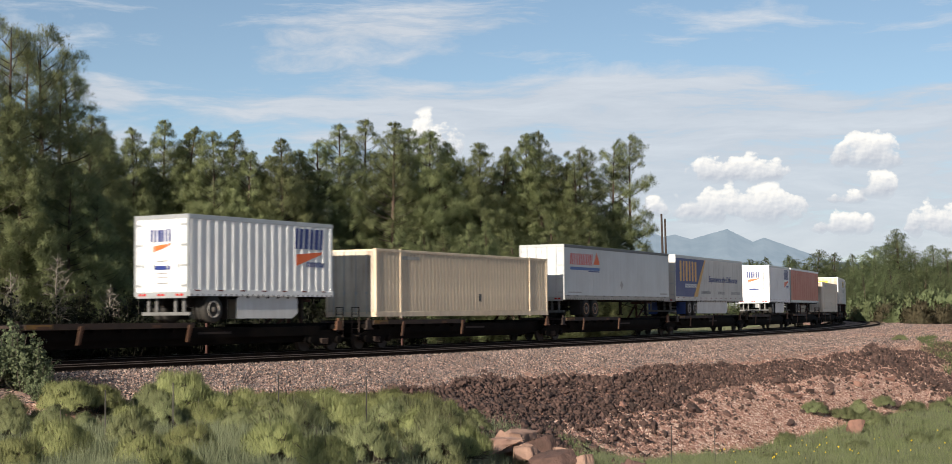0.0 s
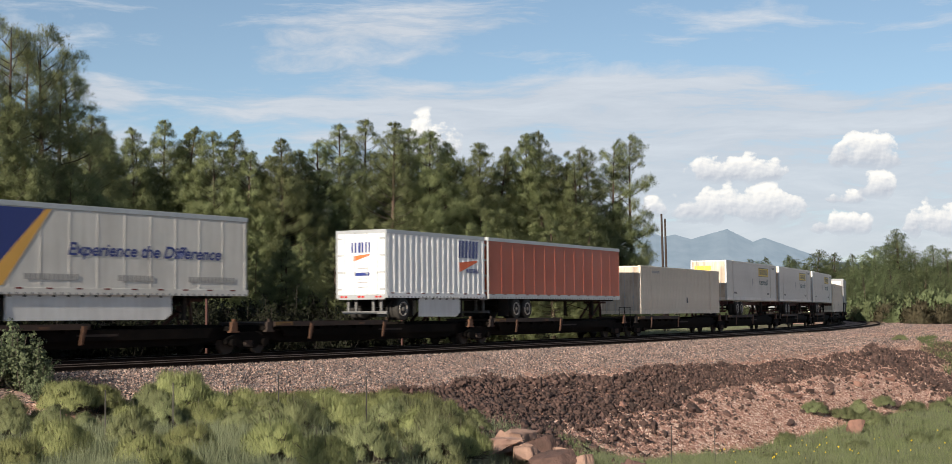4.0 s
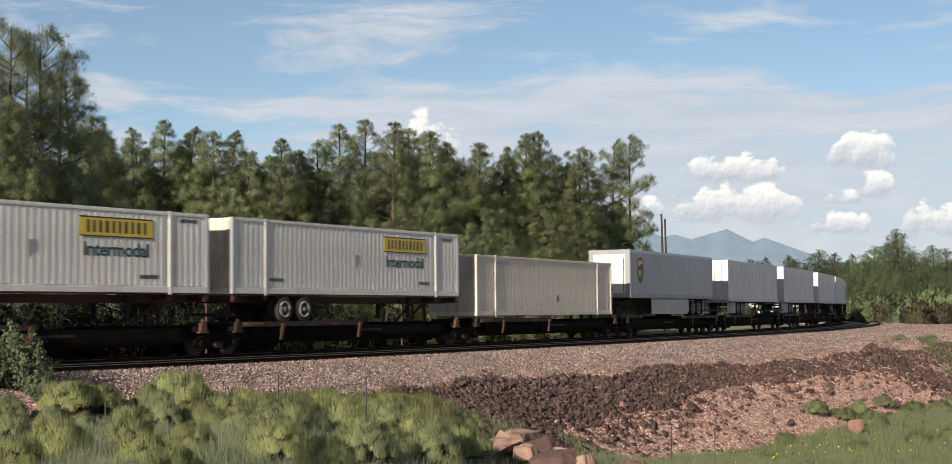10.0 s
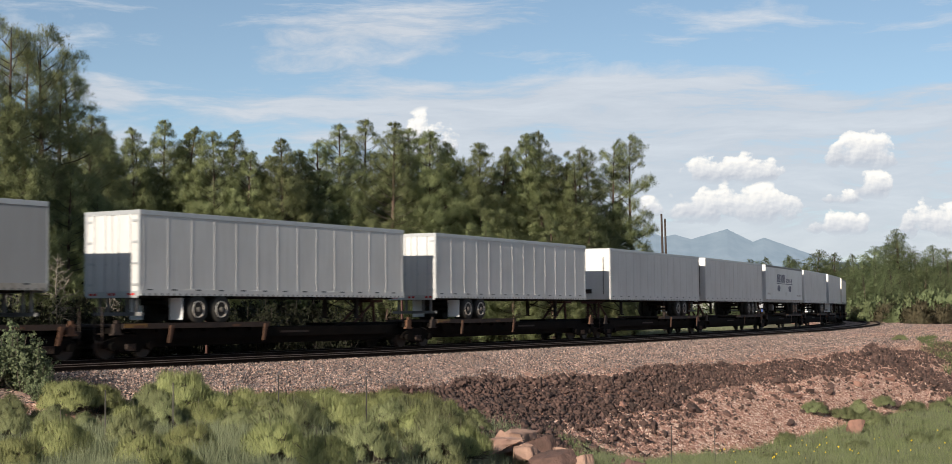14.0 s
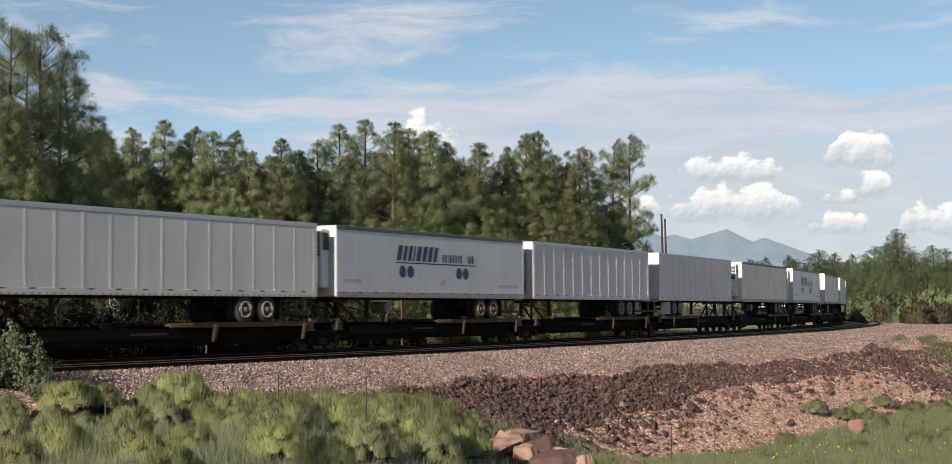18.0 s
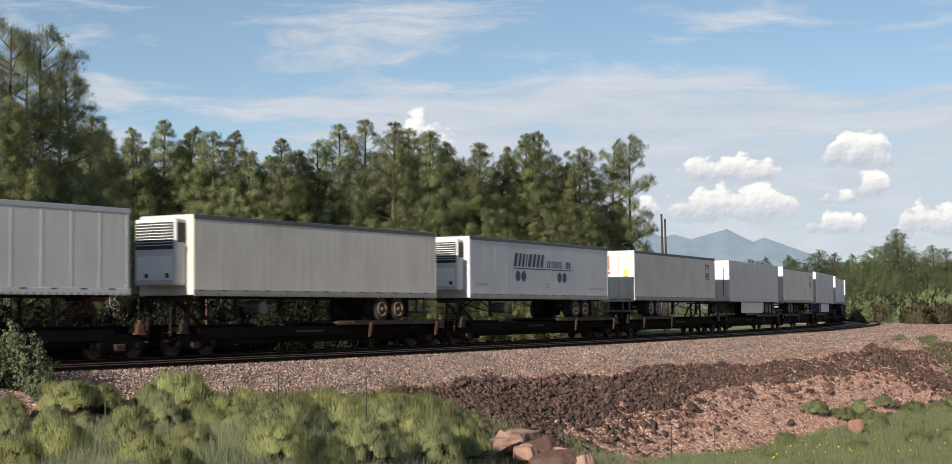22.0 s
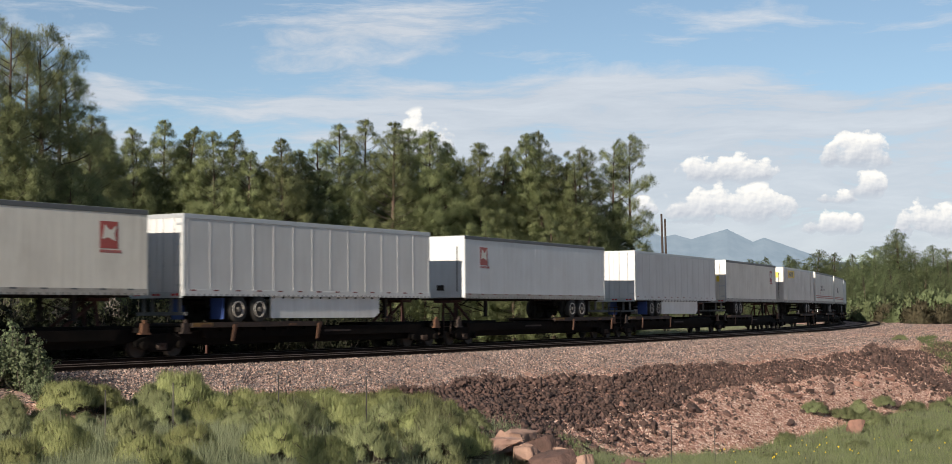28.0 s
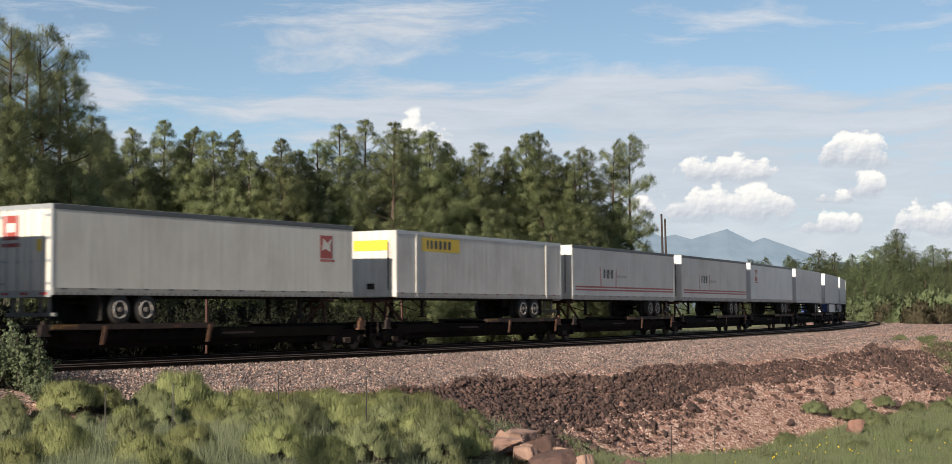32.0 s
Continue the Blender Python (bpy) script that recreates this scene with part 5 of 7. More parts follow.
# loose chips of ballast
TET = (np.array([(0.5, 0, -0.2), (-0.3, 0.42, -0.25), (-0.3, -0.4, -0.2), (0.05, 0.05, 0.45), (-0.1, 0.1, -0.4)]), np.array([(0, 1, 3), (1, 2, 3), (2, 0, 3), (1, 0, 4), (2, 1, 4), (0, 2, 4)]))
n = 90000
s = np.where(np.arange(n) % 6 > 0, rr.uniform(-38, 25, n), rr.uniform(25, 110, n))
d = 1.4 + (edge_of(s) + 0.5 - 1.4) * rr.uniform(0, 1, n)
a = HEAD - s / RADIUS
z = bed_height(s, d) + ballast_rise(s, d) + 0.012
places = np.stack([MID[0] + (RADIUS + NEAR + d) * np.cos(a), MID[1] - (RADIUS + NEAR + d) * np.sin(a), z, 0.045 + 0.075 * rr.uniform(0, 1, n) ** 2, rr.uniform(0, 6.28, n)], 1)
ob = part("loose_stones", scatter([TET], places, M_CHIP, "loose_stones"), M_CHIP, ballast, "loose pink and grey ballast stones")
ob["kind"] = "stuff"
n = 30000
s = rr.uniform(-30, 45, n)
d = edge_of(s) + 0.4 + 9 * rr.uniform(0, 1, n)
a = HEAD - s / RADIUS
z = bed_height(s, d) + 0.012
places = np.stack([MID[0] + (RADIUS + NEAR + d) * np.cos(a), MID[1] - (RADIUS + NEAR + d) * np.sin(a), z, 0.045 + 0.085 * rr.uniform(0, 1, n) ** 2, rr.uniform(0, 6.28, n)], 1)
ob = part("loose_cinders", scatter([TET], places, M_CINDER, "loose_cinders"), M_CINDER, bank, "loose pale pink cinders")
ob["kind"] = "stuff"


def boulder(x, y, sx, sy, sz, seed, material, label, turn=0.0, sink=0.3):
    """An angular block with broken faces."""
    r = np.random.RandomState(seed)
    bm = bmesh.new()
    bmesh.ops.create_icosphere(bm, subdivisions=4, radius=0.5)
    cuts = []
    for _ in range(9):
        n = Vector(r.normal(size=3)).normalized()
        cuts.append((n, r.uniform(0.24, 0.36)))
    cuts.append((Vector((r.normal(0, 0.2), r.normal(0, 0.2), 1)).normalized(), 0.2))
    for v in bm.verts:
        for n, d in cuts:
            k = v.co.dot(n)
            if k > d:
                v.co -= n * (k - d)
        v.co += v.co.normalized() * (0.028 * noise.fractal(v.co * 5.0 + Vector((seed, 0, 0)), 0.8, 2.1, 5))
        v.co = Vector((v.co.x * sx, v.co.y * sy, v.co.z * sz))
    me = bpy.data.meshes.new("boulder")
    bm.to_mesh(me)
    bm.free()
    me.materials.append(material)
    ob = new("boulder", me)
    z = float(bank_z(np.float64(x), np.float64(y)))
    ob.matrix_world = pose(x, y, z + sz * (0.5 - sink), 0, 0, turn)
    return tagged(ob, label, "boulder", "boulders at the foot of the bank")


def needle_mesh(name, cs, needles, fine, r, material):
    """Round tufts of pointed needles about the centres cs (x, y, z, length), softly swelling."""
    cs = np.repeat(np.asarray(cs, float), needles, 0)
    k = len(cs)
    d = r.normal(size=(k, 3)) + np.array([0, 0, 0.45])
    d /= np.linalg.norm(d, axis=1)[:, None]
    out = np.stack([cs[:, 0], cs[:, 1], 0.0 * cs[:, 0]], 1)
    out = out / (np.linalg.norm(out, axis=1)[:, None] + 0.5)
    swell = d * 0.5 + out * 1.05 + np.array([0, 0, 0.3])
    swell /= np.linalg.norm(swell, axis=1)[:, None]
    side = np.cross(d, swell + r.normal(0, 0.3, (k, 3)))
    side /= np.linalg.norm(side, axis=1)[:, None] + 1e-9
    c, ln = cs[:, :3] + r.normal(0, 0.22, (k, 3)) * cs[:, 3:4], cs[:, 3:4] * r.uniform(0.7, 1.2, (k, 1))
    wd = ln * fine
    v = np.stack([c + d * ln * 0.05, c + d * ln * 0.92 - side * wd, c + d * ln + side * wd], 1)
    turned = (np.cross(v[:, 1] - v[:, 0], v[:, 2] - v[:, 0]) * swell).sum(1) < 0
    v[turned] = v[turned][:, [1, 0, 2]]
    me = quick_mesh(name, v.reshape(-1, 3), np.arange(3 * k).reshape(-1, 3), material, True)
    me.normals_split_custom_set(np.repeat(swell, 3, 0).tolist())
    return me


def shrub_kind(label, material, radius, height, seed, puffs=34, shoots=560, blade=0.11):
    """A brushy mound: many rounded puffs on a dome, each of fine upright shoots, on woody stems."""
    root = thing("shrub", label, "shrub", "brush on the near ground")
    r = np.random.RandomState(seed)
    v, nv, g = [], [], Geo()
    for i in range(puffs):
        up = 1 - 0.80 * (i + r.uniform(0.1, 0.9)) / puffs
        a = i * 2.4 + r.uniform(-0.35, 0.35)
        flat = math.sqrt(1 - up * up)
        d = np.array([flat * math.cos(a), flat * math.sin(a), up])
        c = d * np.array([radius, radius, height * 1.08]) * r.uniform(0.70, 1.0)
        pr = radius * r.uniform(0.2, 0.34)
        e = r.normal(size=(shoots * 2, 3))
        e /= np.linalg.norm(e, axis=1)[:, None]
        e = e[(e * (d * 0.35 + np.array([0, 0, 0.8]))).sum(1) > 0.0][:shoots]
        k = len(e)
        p = c + e * np.array([1, 1, 0.8]) * pr * r.uniform(0.3, 1.1, (k, 1))
        way = e * 0.45 + np.array([0, 0, 0.9]) + r.normal(0, 0.2, (k, 3))
        way /= np.linalg.norm(way, axis=1)[:, None]
        swell = e * 0.5 + d * 0.55 + np.array([0, 0, 0.05]) + r.normal(0, 0.3, (k, 3))
        swell /= np.linalg.norm(swell, axis=1)[:, None]
        side = np.cross(way, swell + r.normal(0, 0.4, (k, 3)))
        side /= np.linalg.norm(side, axis=1)[:, None] + 1e-9
        ln, wd = blade * r.uniform(0.6, 1.4, (k, 1)), r.uniform(0.0024, 0.0042, (k, 1))
        q = np.stack([p - side * wd, p + side * wd, p + way * ln], 1)
        q[:, :, 2] = np.maximum(q[:, :, 2], 0.0)
        turned = (np.cross(q[:, 1] - q[:, 0], q[:, 2] - q[:, 0]) * swell).sum(1) < 0
        q[turned] = q[turned][:, [1, 0, 2]]
        v.append(q.reshape(-1, 3))
        nv.append(np.repeat(swell, 3, 0))
        g.bar((d[0] * 0.05, d[1] * 0.05, -0.05), tuple(c), 0.009, 4)
        for _ in range(9):
            g.bar(tuple(c * r.uniform(0.25, 0.6)), tuple(c + r.normal(0, 0.5, 3) * pr), 0.006, 3)
    v = np.concatenate(v)
    me = quick_mesh("foliage", v, np.arange(len(v)).reshape(-1, 3), material, True)
    me.normals_split_custom_set(np.concatenate(nv).tolist())
    part("foliage", me, material, root)
    part("woody_base", g, M_TWIG, root, "woody grey stems")
    return root


def leafy_kind(label, material, seed, bark=M_TWIG):
    """A tall loose shrub: bent branches, each with its own cloud of small leaves."""
    root = thing("shrub", label, "shrub", "brush on the near ground")
    r = np.random.RandomState(seed)
    g, cs = Geo(), []
    for i in range(30):
        a, q, top = r.uniform(0, 6.28), 0.85 * math.sqrt(r.uniform(0.02, 1)), r.uniform(0.8, 2.0)
        top *= 1 - 0.35 * q
        foot, tip = np.array([0.08 * math.cos(a), 0.08 * math.sin(a), -0.05]), np.array([q * math.cos(a), q * math.sin(a), top])
        elbow = (foot + tip) / 2 + np.array([0.12 * math.cos(a), 0.12 * math.sin(a), -0.05])
        g.bar(tuple(foot), tuple(elbow), 0.014, 5).bar(tuple(elbow), tuple(tip), 0.008, 5)
        for k in range(32):
            u = r.uniform(0.2, 1.05)
            p = foot * (1 - u) + tip * u + r.normal(0, 0.085, 3)
            cs.append((p[0], p[1], max(0.03, p[2]), 0.07))
    part("foliage", needle_mesh("foliage", cs, 6, 0.48, r, material), material, root)
    part("woody_base", g, bark, root, "bent grey branches")
    return root


KINDS = [shrub_kind("rounded yellow-green rabbitbrush in leaf", M_BRUSH, 0.66, 0.52, 1),
         shrub_kind("broad bright green brush mound", M_BRUSH, 0.8, 0.5, 2, 44),
         shrub_kind("grey-green sagebrush with upright tips", M_SAGE, 0.6, 0.62, 3),
         shrub_kind("low olive brush in the grass", M_SAGE, 0.5, 0.5, 4),
         leafy_kind("dark leafy shrub with loose branches", M_DARKLEAF, 5),
         leafy_kind("twiggy undergrowth with few leaves, the wood's shade in its colour", M_SHADELEAF, 6, M_SHADETWIG),
         shrub_kind("low ragged green weeds on the cinder bank", M_WEED, 0.55, 0.32, 7, 17, 330, 0.15)]
used = set()


def plant(kind, x, y, size=1.0, turn=0.0, tall=1.0, z=None):
    m = Matrix.Translation((x, y, float(bank_z(np.float64(x), np.float64(y))) - 0.04 if z is None else z)) @ pose(0, 0, 0, 0, 0, turn)
    ob = KINDS[kind] if kind not in used else copy_thing(KINDS[kind], m)
    used.add(kind)
    ob.matrix_basis = m @ Matrix.Diagonal((size, size, size * tall, 1))
    return ob


rb = random.Random(12)
spots = []
for i in range(1500):
    y = rb.uniform(24.5, 43.5)
    px = rb.uniform(-0.34, -0.012)
    x = px * y
    if y > 35.5 or px < -0.15 and y > 31:
        continue
    if all((x - a) ** 2 + (y - b) ** 2 > (1.1 + 0.018 * y) ** 2 for a, b in spots):
        if y < 30 and rb.random() < 0.3 or px < -0.14 and rb.random() < 0.85:
            continue
        spots.append((x, y))
for x, y in spots[:58]:
    near = y < 31
    k = rb.choice((2, 3, 3, 0)) if near and rb.random() < 0.6 else rb.choice((0, 0, 1, 1, 2))
    plant(k, x, y, rb.uniform(0.6, 1.05) * (0.9 if near else 1.0), rb.uniform(0, 360), rb.uniform(1.0, 1.35))
# the rows of mounds along the foot of the bank: direction, distance, kind, size
for px, back, k, q in ((112, 0, 0, 1.4), (158, 0.2, 0, 1.4), (196, -0.3, 3, 1.0), (250, 0.2, 3, 1.4), (292, 0.3, 0, 1.75), (330, 0, 1, 1.35), (366, -0.2, 1, 1.25), (410, 0.2, 1, 1.4),
                       (448, 0, 0, 1.25), (492, 0.2, 1, 1.3), (40, -1.5, 3, 0.9), (8, -0.6, 2, 1.1), (66, -0.9, 3, 1.0), (20, -2.6, 3, 1.0), (92, -2.2, 2, 0.9), (140, -2.6, 3, 0.8), (216, -2.2, 0, 1.0), (272, -2.4, 2, 1.0), (330, -2.2, 1, 1.1),
                       (382, -2.4, 0, 1.1), (440, -2.2, 2, 1.1), (488, -2.4, 1, 1.2), (540, 0, 1, 1.2), (590, -0.7, 0, 1.2), (640, -0.2, 1, 1.3), (690, -1, 1, 1.1), (730, -3, 0, 1.1),
                       (560, -3.2, 0, 1.2), (618, -4, 1, 1.2), (672, -4, 2, 1.1), (716, -6, 1, 1.1), (762, -6, 3, 1.0), (640, -7, 2, 1.1), (570, -6.5, 1, 1.1), (520, -5, 0, 1.1),
                       (500, -7, 2, 1.1), (702, -8, 1, 1.1), (430, -5, 0, 1.0), (395, -6, 2, 1.0), (450, -8, 2, 1.1), (775, -2.5, 3, 0.8), (790, -4, 3, 0.7), (770, -9, 3, 0.9)):
    y = 37.5 + (min(px, 510) - 100) * 0.0135 + back
    plant(k, (px - 784) / 2447.7 * y, y, q * 0.8, rb.uniform(0, 360), rb.uniform(0.95, 1.25))
for x, y, k, q in ((-11.75, 38.6, 4, 0.95), (-12.5, 38.2, 4, 0.8), (-11.1, 38.0, 4, 0.55), (-12.4, 39.4, 4, 1.0)):
    plant(k, x, y, q, rb.uniform(0, 360))
for x, y, k, q in ((25.0, 88.0, 6, 0.8), (13.2, 52.0, 6, 0.9), (15.8, 53.5, 6, 1.0), (17.5, 55.0, 6, 1.1), (10.2, 52.5, 6, 0.7)):
    plant(k, x, y, q, rb.uniform(0, 360))
for x, y, k, q in ((19.9, 73.2, 6, 0.8), (21.4, 73.2, 6, 1.0), (22.9, 74.0, 6, 1.0), (16.9, 69.0, 6, 1.0), (15.4, 68.4, 6, 0.8), (18.0, 70.5, 3, 0.7), (17.4, 66.0, 6, 1.0), (24.6, 77.0, 6, 1.2), (12.8, 62.2, 6, 0.7)):
    plant(k, x * 0.962, y * 0.962, q * rb.uniform(0.9, 1.4), rb.uniform(0, 360), rb.uniform(0.9, 1.3))
# a hedge of loose shrubs just beyond the line, shade painted into its colour
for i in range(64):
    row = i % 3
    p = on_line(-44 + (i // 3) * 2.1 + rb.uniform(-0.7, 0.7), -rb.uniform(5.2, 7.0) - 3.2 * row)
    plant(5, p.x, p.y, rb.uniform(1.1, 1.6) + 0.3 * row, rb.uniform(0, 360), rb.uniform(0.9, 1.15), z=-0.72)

# boulders between the brush and the meadow
for k, (x, y, sx, sy, top, m, lab) in enumerate((
        (0.29, 33.5, 1.35, 1.1, -1.30, M_REDROCK, "pink sandstone boulder with flat broken faces"),
        (0.95, 36.0, 1.2, 0.9, -1.30, M_REDROCK, "tan sandstone slab lying across others"),
        (1.04, 33.6, 0.8, 0.8, -1.42, M_REDROCK, "reddish boulder with a sharp edge"),
        (2.3, 33.2, 0.95, 0.8, -1.60, M_REDROCK, "weathered tan boulder beside the grass"),
        (1.68, 33.0, 0.95, 0.8, -1.58, M_LAVA, "dark basalt boulder half sunk in grass"),
        (1.4, 35.0, 0.75, 0.7, -1.42, M_LAVA, "dark broken rock wedged between boulders"),
        (1.95, 34.4, 0.6, 0.6, -1.55, M_REDROCK, "small tan boulder among larger ones"),
        (0.75, 34.6, 0.7, 0.6, -1.36, M_REDROCK, "small pink boulder among larger ones"),
        (3.5, 33.0, 1.15, 0.8, -1.72, M_LAVA, "low dark basalt boulder in the grass"),
        (-0.35, 33.0, 0.7, 0.6, -1.6, M_LAVA, "dark rock at the edge of the brush"),
        (15.4, 61.0, 0.85, 0.65, -2.95, M_DULLROCK, "red sandstone boulder standing in the meadow"))):
    foot = float(bank_z(np.float64(x), np.float64(y)))
    boulder(x, y, sx * 1.25, sy * 1.25, (top - foot) * 1.5, 40 + k, m, lab, turn=37 * k, sink=0.14)


def grass(name, label, material, count, area, height, seed):
    """A field of single blades."""
    r = np.random.RandomState(seed)
    x, y = area(r, count)
    z = bank_z(x, y)
    h = height * r.uniform(0.5, 1.35, len(x)) * (0.8 + 0.4 * lumps(x, y, 3.0, seed))
    a = r.uniform(0, 6.28, len(x))
    wd = 0.003 + 0.00013 * y
    lean = r.normal(0, 0.3, (len(x), 2)) * h[:, None]
    p = np.stack([x, y, z - 0.03], 1)
    s = np.stack([np.cos(a) * wd, np.sin(a) * wd, 0 * x], 1)
    tip = p + np.stack([lean[:, 0], lean[:, 1], h], 1)
    v = np.stack([p - s, p + s, tip], 1).reshape(-1, 3)
    ob = new(name, quick_mesh(name, v, np.arange(len(v)).reshape(-1, 3), material))
    return tagged(ob, label, "grass", kind="stuff")


def meadow_area(r, n):
    y = 34 + 36 * r.uniform(0, 1, n) ** 1.4
    x = y * r.uniform(0.03, 0.36, n)
    s, lat = s_lat(x, y)
    edge = 4.6 + np.clip(s + 16, 0, 43) * 0.2
    keep = (bed_height(s, lat - NEAR) < land_height(x, y) - 0.05 + 0.25 * r.uniform(-1, 1, n) ** 3) & ((x / y > 0.075 + 0.02 * lumps(x, y, 5, 11)) | (y < 36))
    return x[keep], y[keep]


def brush_area(r, n):
    y = r.uniform(22, 42, n)
    x = y * r.uniform(-0.36, 0.03, n)
    s, lat = s_lat(x, y)
    keep = (bed_height(s, lat - NEAR) < land_height(x, y) + 0.1) & (r.uniform(0, 1, n) < 0.55 + 0.45 * lumps(x, y, 4, 3))
    keep &= (x / y < -0.14) | (r.uniform(0, 1, n) < 0.25)
    return x[keep], y[keep]


def inside_area(r, n):
    s, lat = r.uniform(4, 150, n), -10.0 - 26 * r.uniform(0, 1, n) ** 1.3
    a = HEAD - s / RADIUS
    return MID[0] + (RADIUS + lat) * np.cos(a), MID[1] - (RADIUS + lat) * np.sin(a)


def slope_area(r, n):
    x, y = r.uniform(24, 36, n), r.uniform(68, 96, n)
    s, lat = s_lat(x, y)
    down = (EYE - bank_z(x, y)) / y
    way = x / y + 0.004 * lumps(x, y, 4, 4) + 0.002 * lumps(x, y, 1.3, 7)
    keep = (way > 0.2965 + 0.86 * (down - 0.0192)) & (down > 0.0188 + 0.35 * np.maximum(0, way - 0.304))
    return x[keep], y[keep]


grass("meadow_grass", "tall green meadow grass with thin stalks", M_BLADE, 150000, meadow_area, 0.27, 1)
grass("dry_grass", "pale seeding grass in the meadow", M_DRY, 60000, meadow_area, 0.32, 2)
grass("brush_grass", "soft grey-green grass between the brush", M_DRY, 190000, brush_area, 0.36, 3)
grass("line_grass", "green grass beyond the tracks", M_DRY, 24000, inside_area, 0.3, 4)
grass("slope_grass", "green grass on the far side of the bank", M_SLOPE, 60000, slope_area, 0.28, 5)
rf = np.random.RandomState(8)
fx = rf.uniform(0.16, 0.33, 40)
fy = rf.uniform(44, 58, 40)
places = [(a * b, b, float(land_height(np.float64(a * b), np.float64(b))) + rf.uniform(0.25, 0.45), rf.uniform(0.05, 0.1), rf.uniform(0, 6)) for a, b in zip(fx, fy)]
tagged(new("wildflowers", scatter([TET], places, M_FLOWER, "wildflowers")), "small yellow wildflowers in the grass", "flower", kind="stuff")


def plume_mesh(name, cs, needles, fine, r, material):
    """Soft plumes of thin pointed needles. cs: centre x, y, z, radius, and the way the plume points."""
    cs = np.repeat(np.asarray(cs, float), needles, 0)
    k = len(cs)
    c, rad, way = cs[:, :3], cs[:, 3:4], cs[:, 4:7]
    d = r.normal(size=(k, 3)) + way * 0.75
    d /= np.linalg.norm(d, axis=1)[:, None]
    swell = d * 0.42 + way * 0.85 + r.normal(0, 0.1, (k, 3))
    swell /= np.linalg.norm(swell, axis=1)[:, None]
    side = np.cross(d, swell + r.normal(0, 0.5, (k, 3)))
    side /= np.linalg.norm(side, axis=1)[:, None] + 1e-9
    foot = c + d * rad * r.uniform(0.1, 0.95, (k, 1)) + r.normal(0, 0.12, (k, 3)) * rad
    tip = foot + (d * 0.85 + way * 0.25) * rad * r.uniform(0.28, 0.52, (k, 1))
    wd = fine * r.uniform(0.7, 1.3, (k, 1))
    v = np.stack([foot - side * wd, foot + side * wd, tip], 1)
    turned = (np.cross(v[:, 1] - v[:, 0], v[:, 2] - v[:, 0]) * swell).sum(1) < 0
    v[turned] = v[turned][:, [1, 0, 2]]
    me = quick_mesh(name, v.reshape(-1, 3), np.arange(3 * k).reshape(-1, 3), material, True)
    me.normals_split_custom_set(np.repeat(swell, 3, 0).tolist())
    return me


def taper(g, pts, r0, r1, n=5):
    """A bent stem through the points, thinning from r0 to r1."""
    vs, fs = [], []
    for i, p in enumerate(pts):
        rad = r0 + (r1 - r0) * i / (len(pts) - 1)
        way = Vector(pts[min(i + 1, len(pts) - 1)]) - Vector(pts[max(i - 1, 0)])
        turn = way.to_track_quat("Z", "Y")
        vs += [Vector(p) + turn @ Vector((rad * math.cos(6.283 * j / n), rad * math.sin(6.283 * j / n), 0)) for j in range(n)]
    for i in range(len(pts) - 1):
        fs += [(i * n + j, i * n + (j + 1) % n, (i + 1) * n + (j + 1) % n, (i + 1) * n + j) for j in range(n)]
    return g.add(vs, fs)


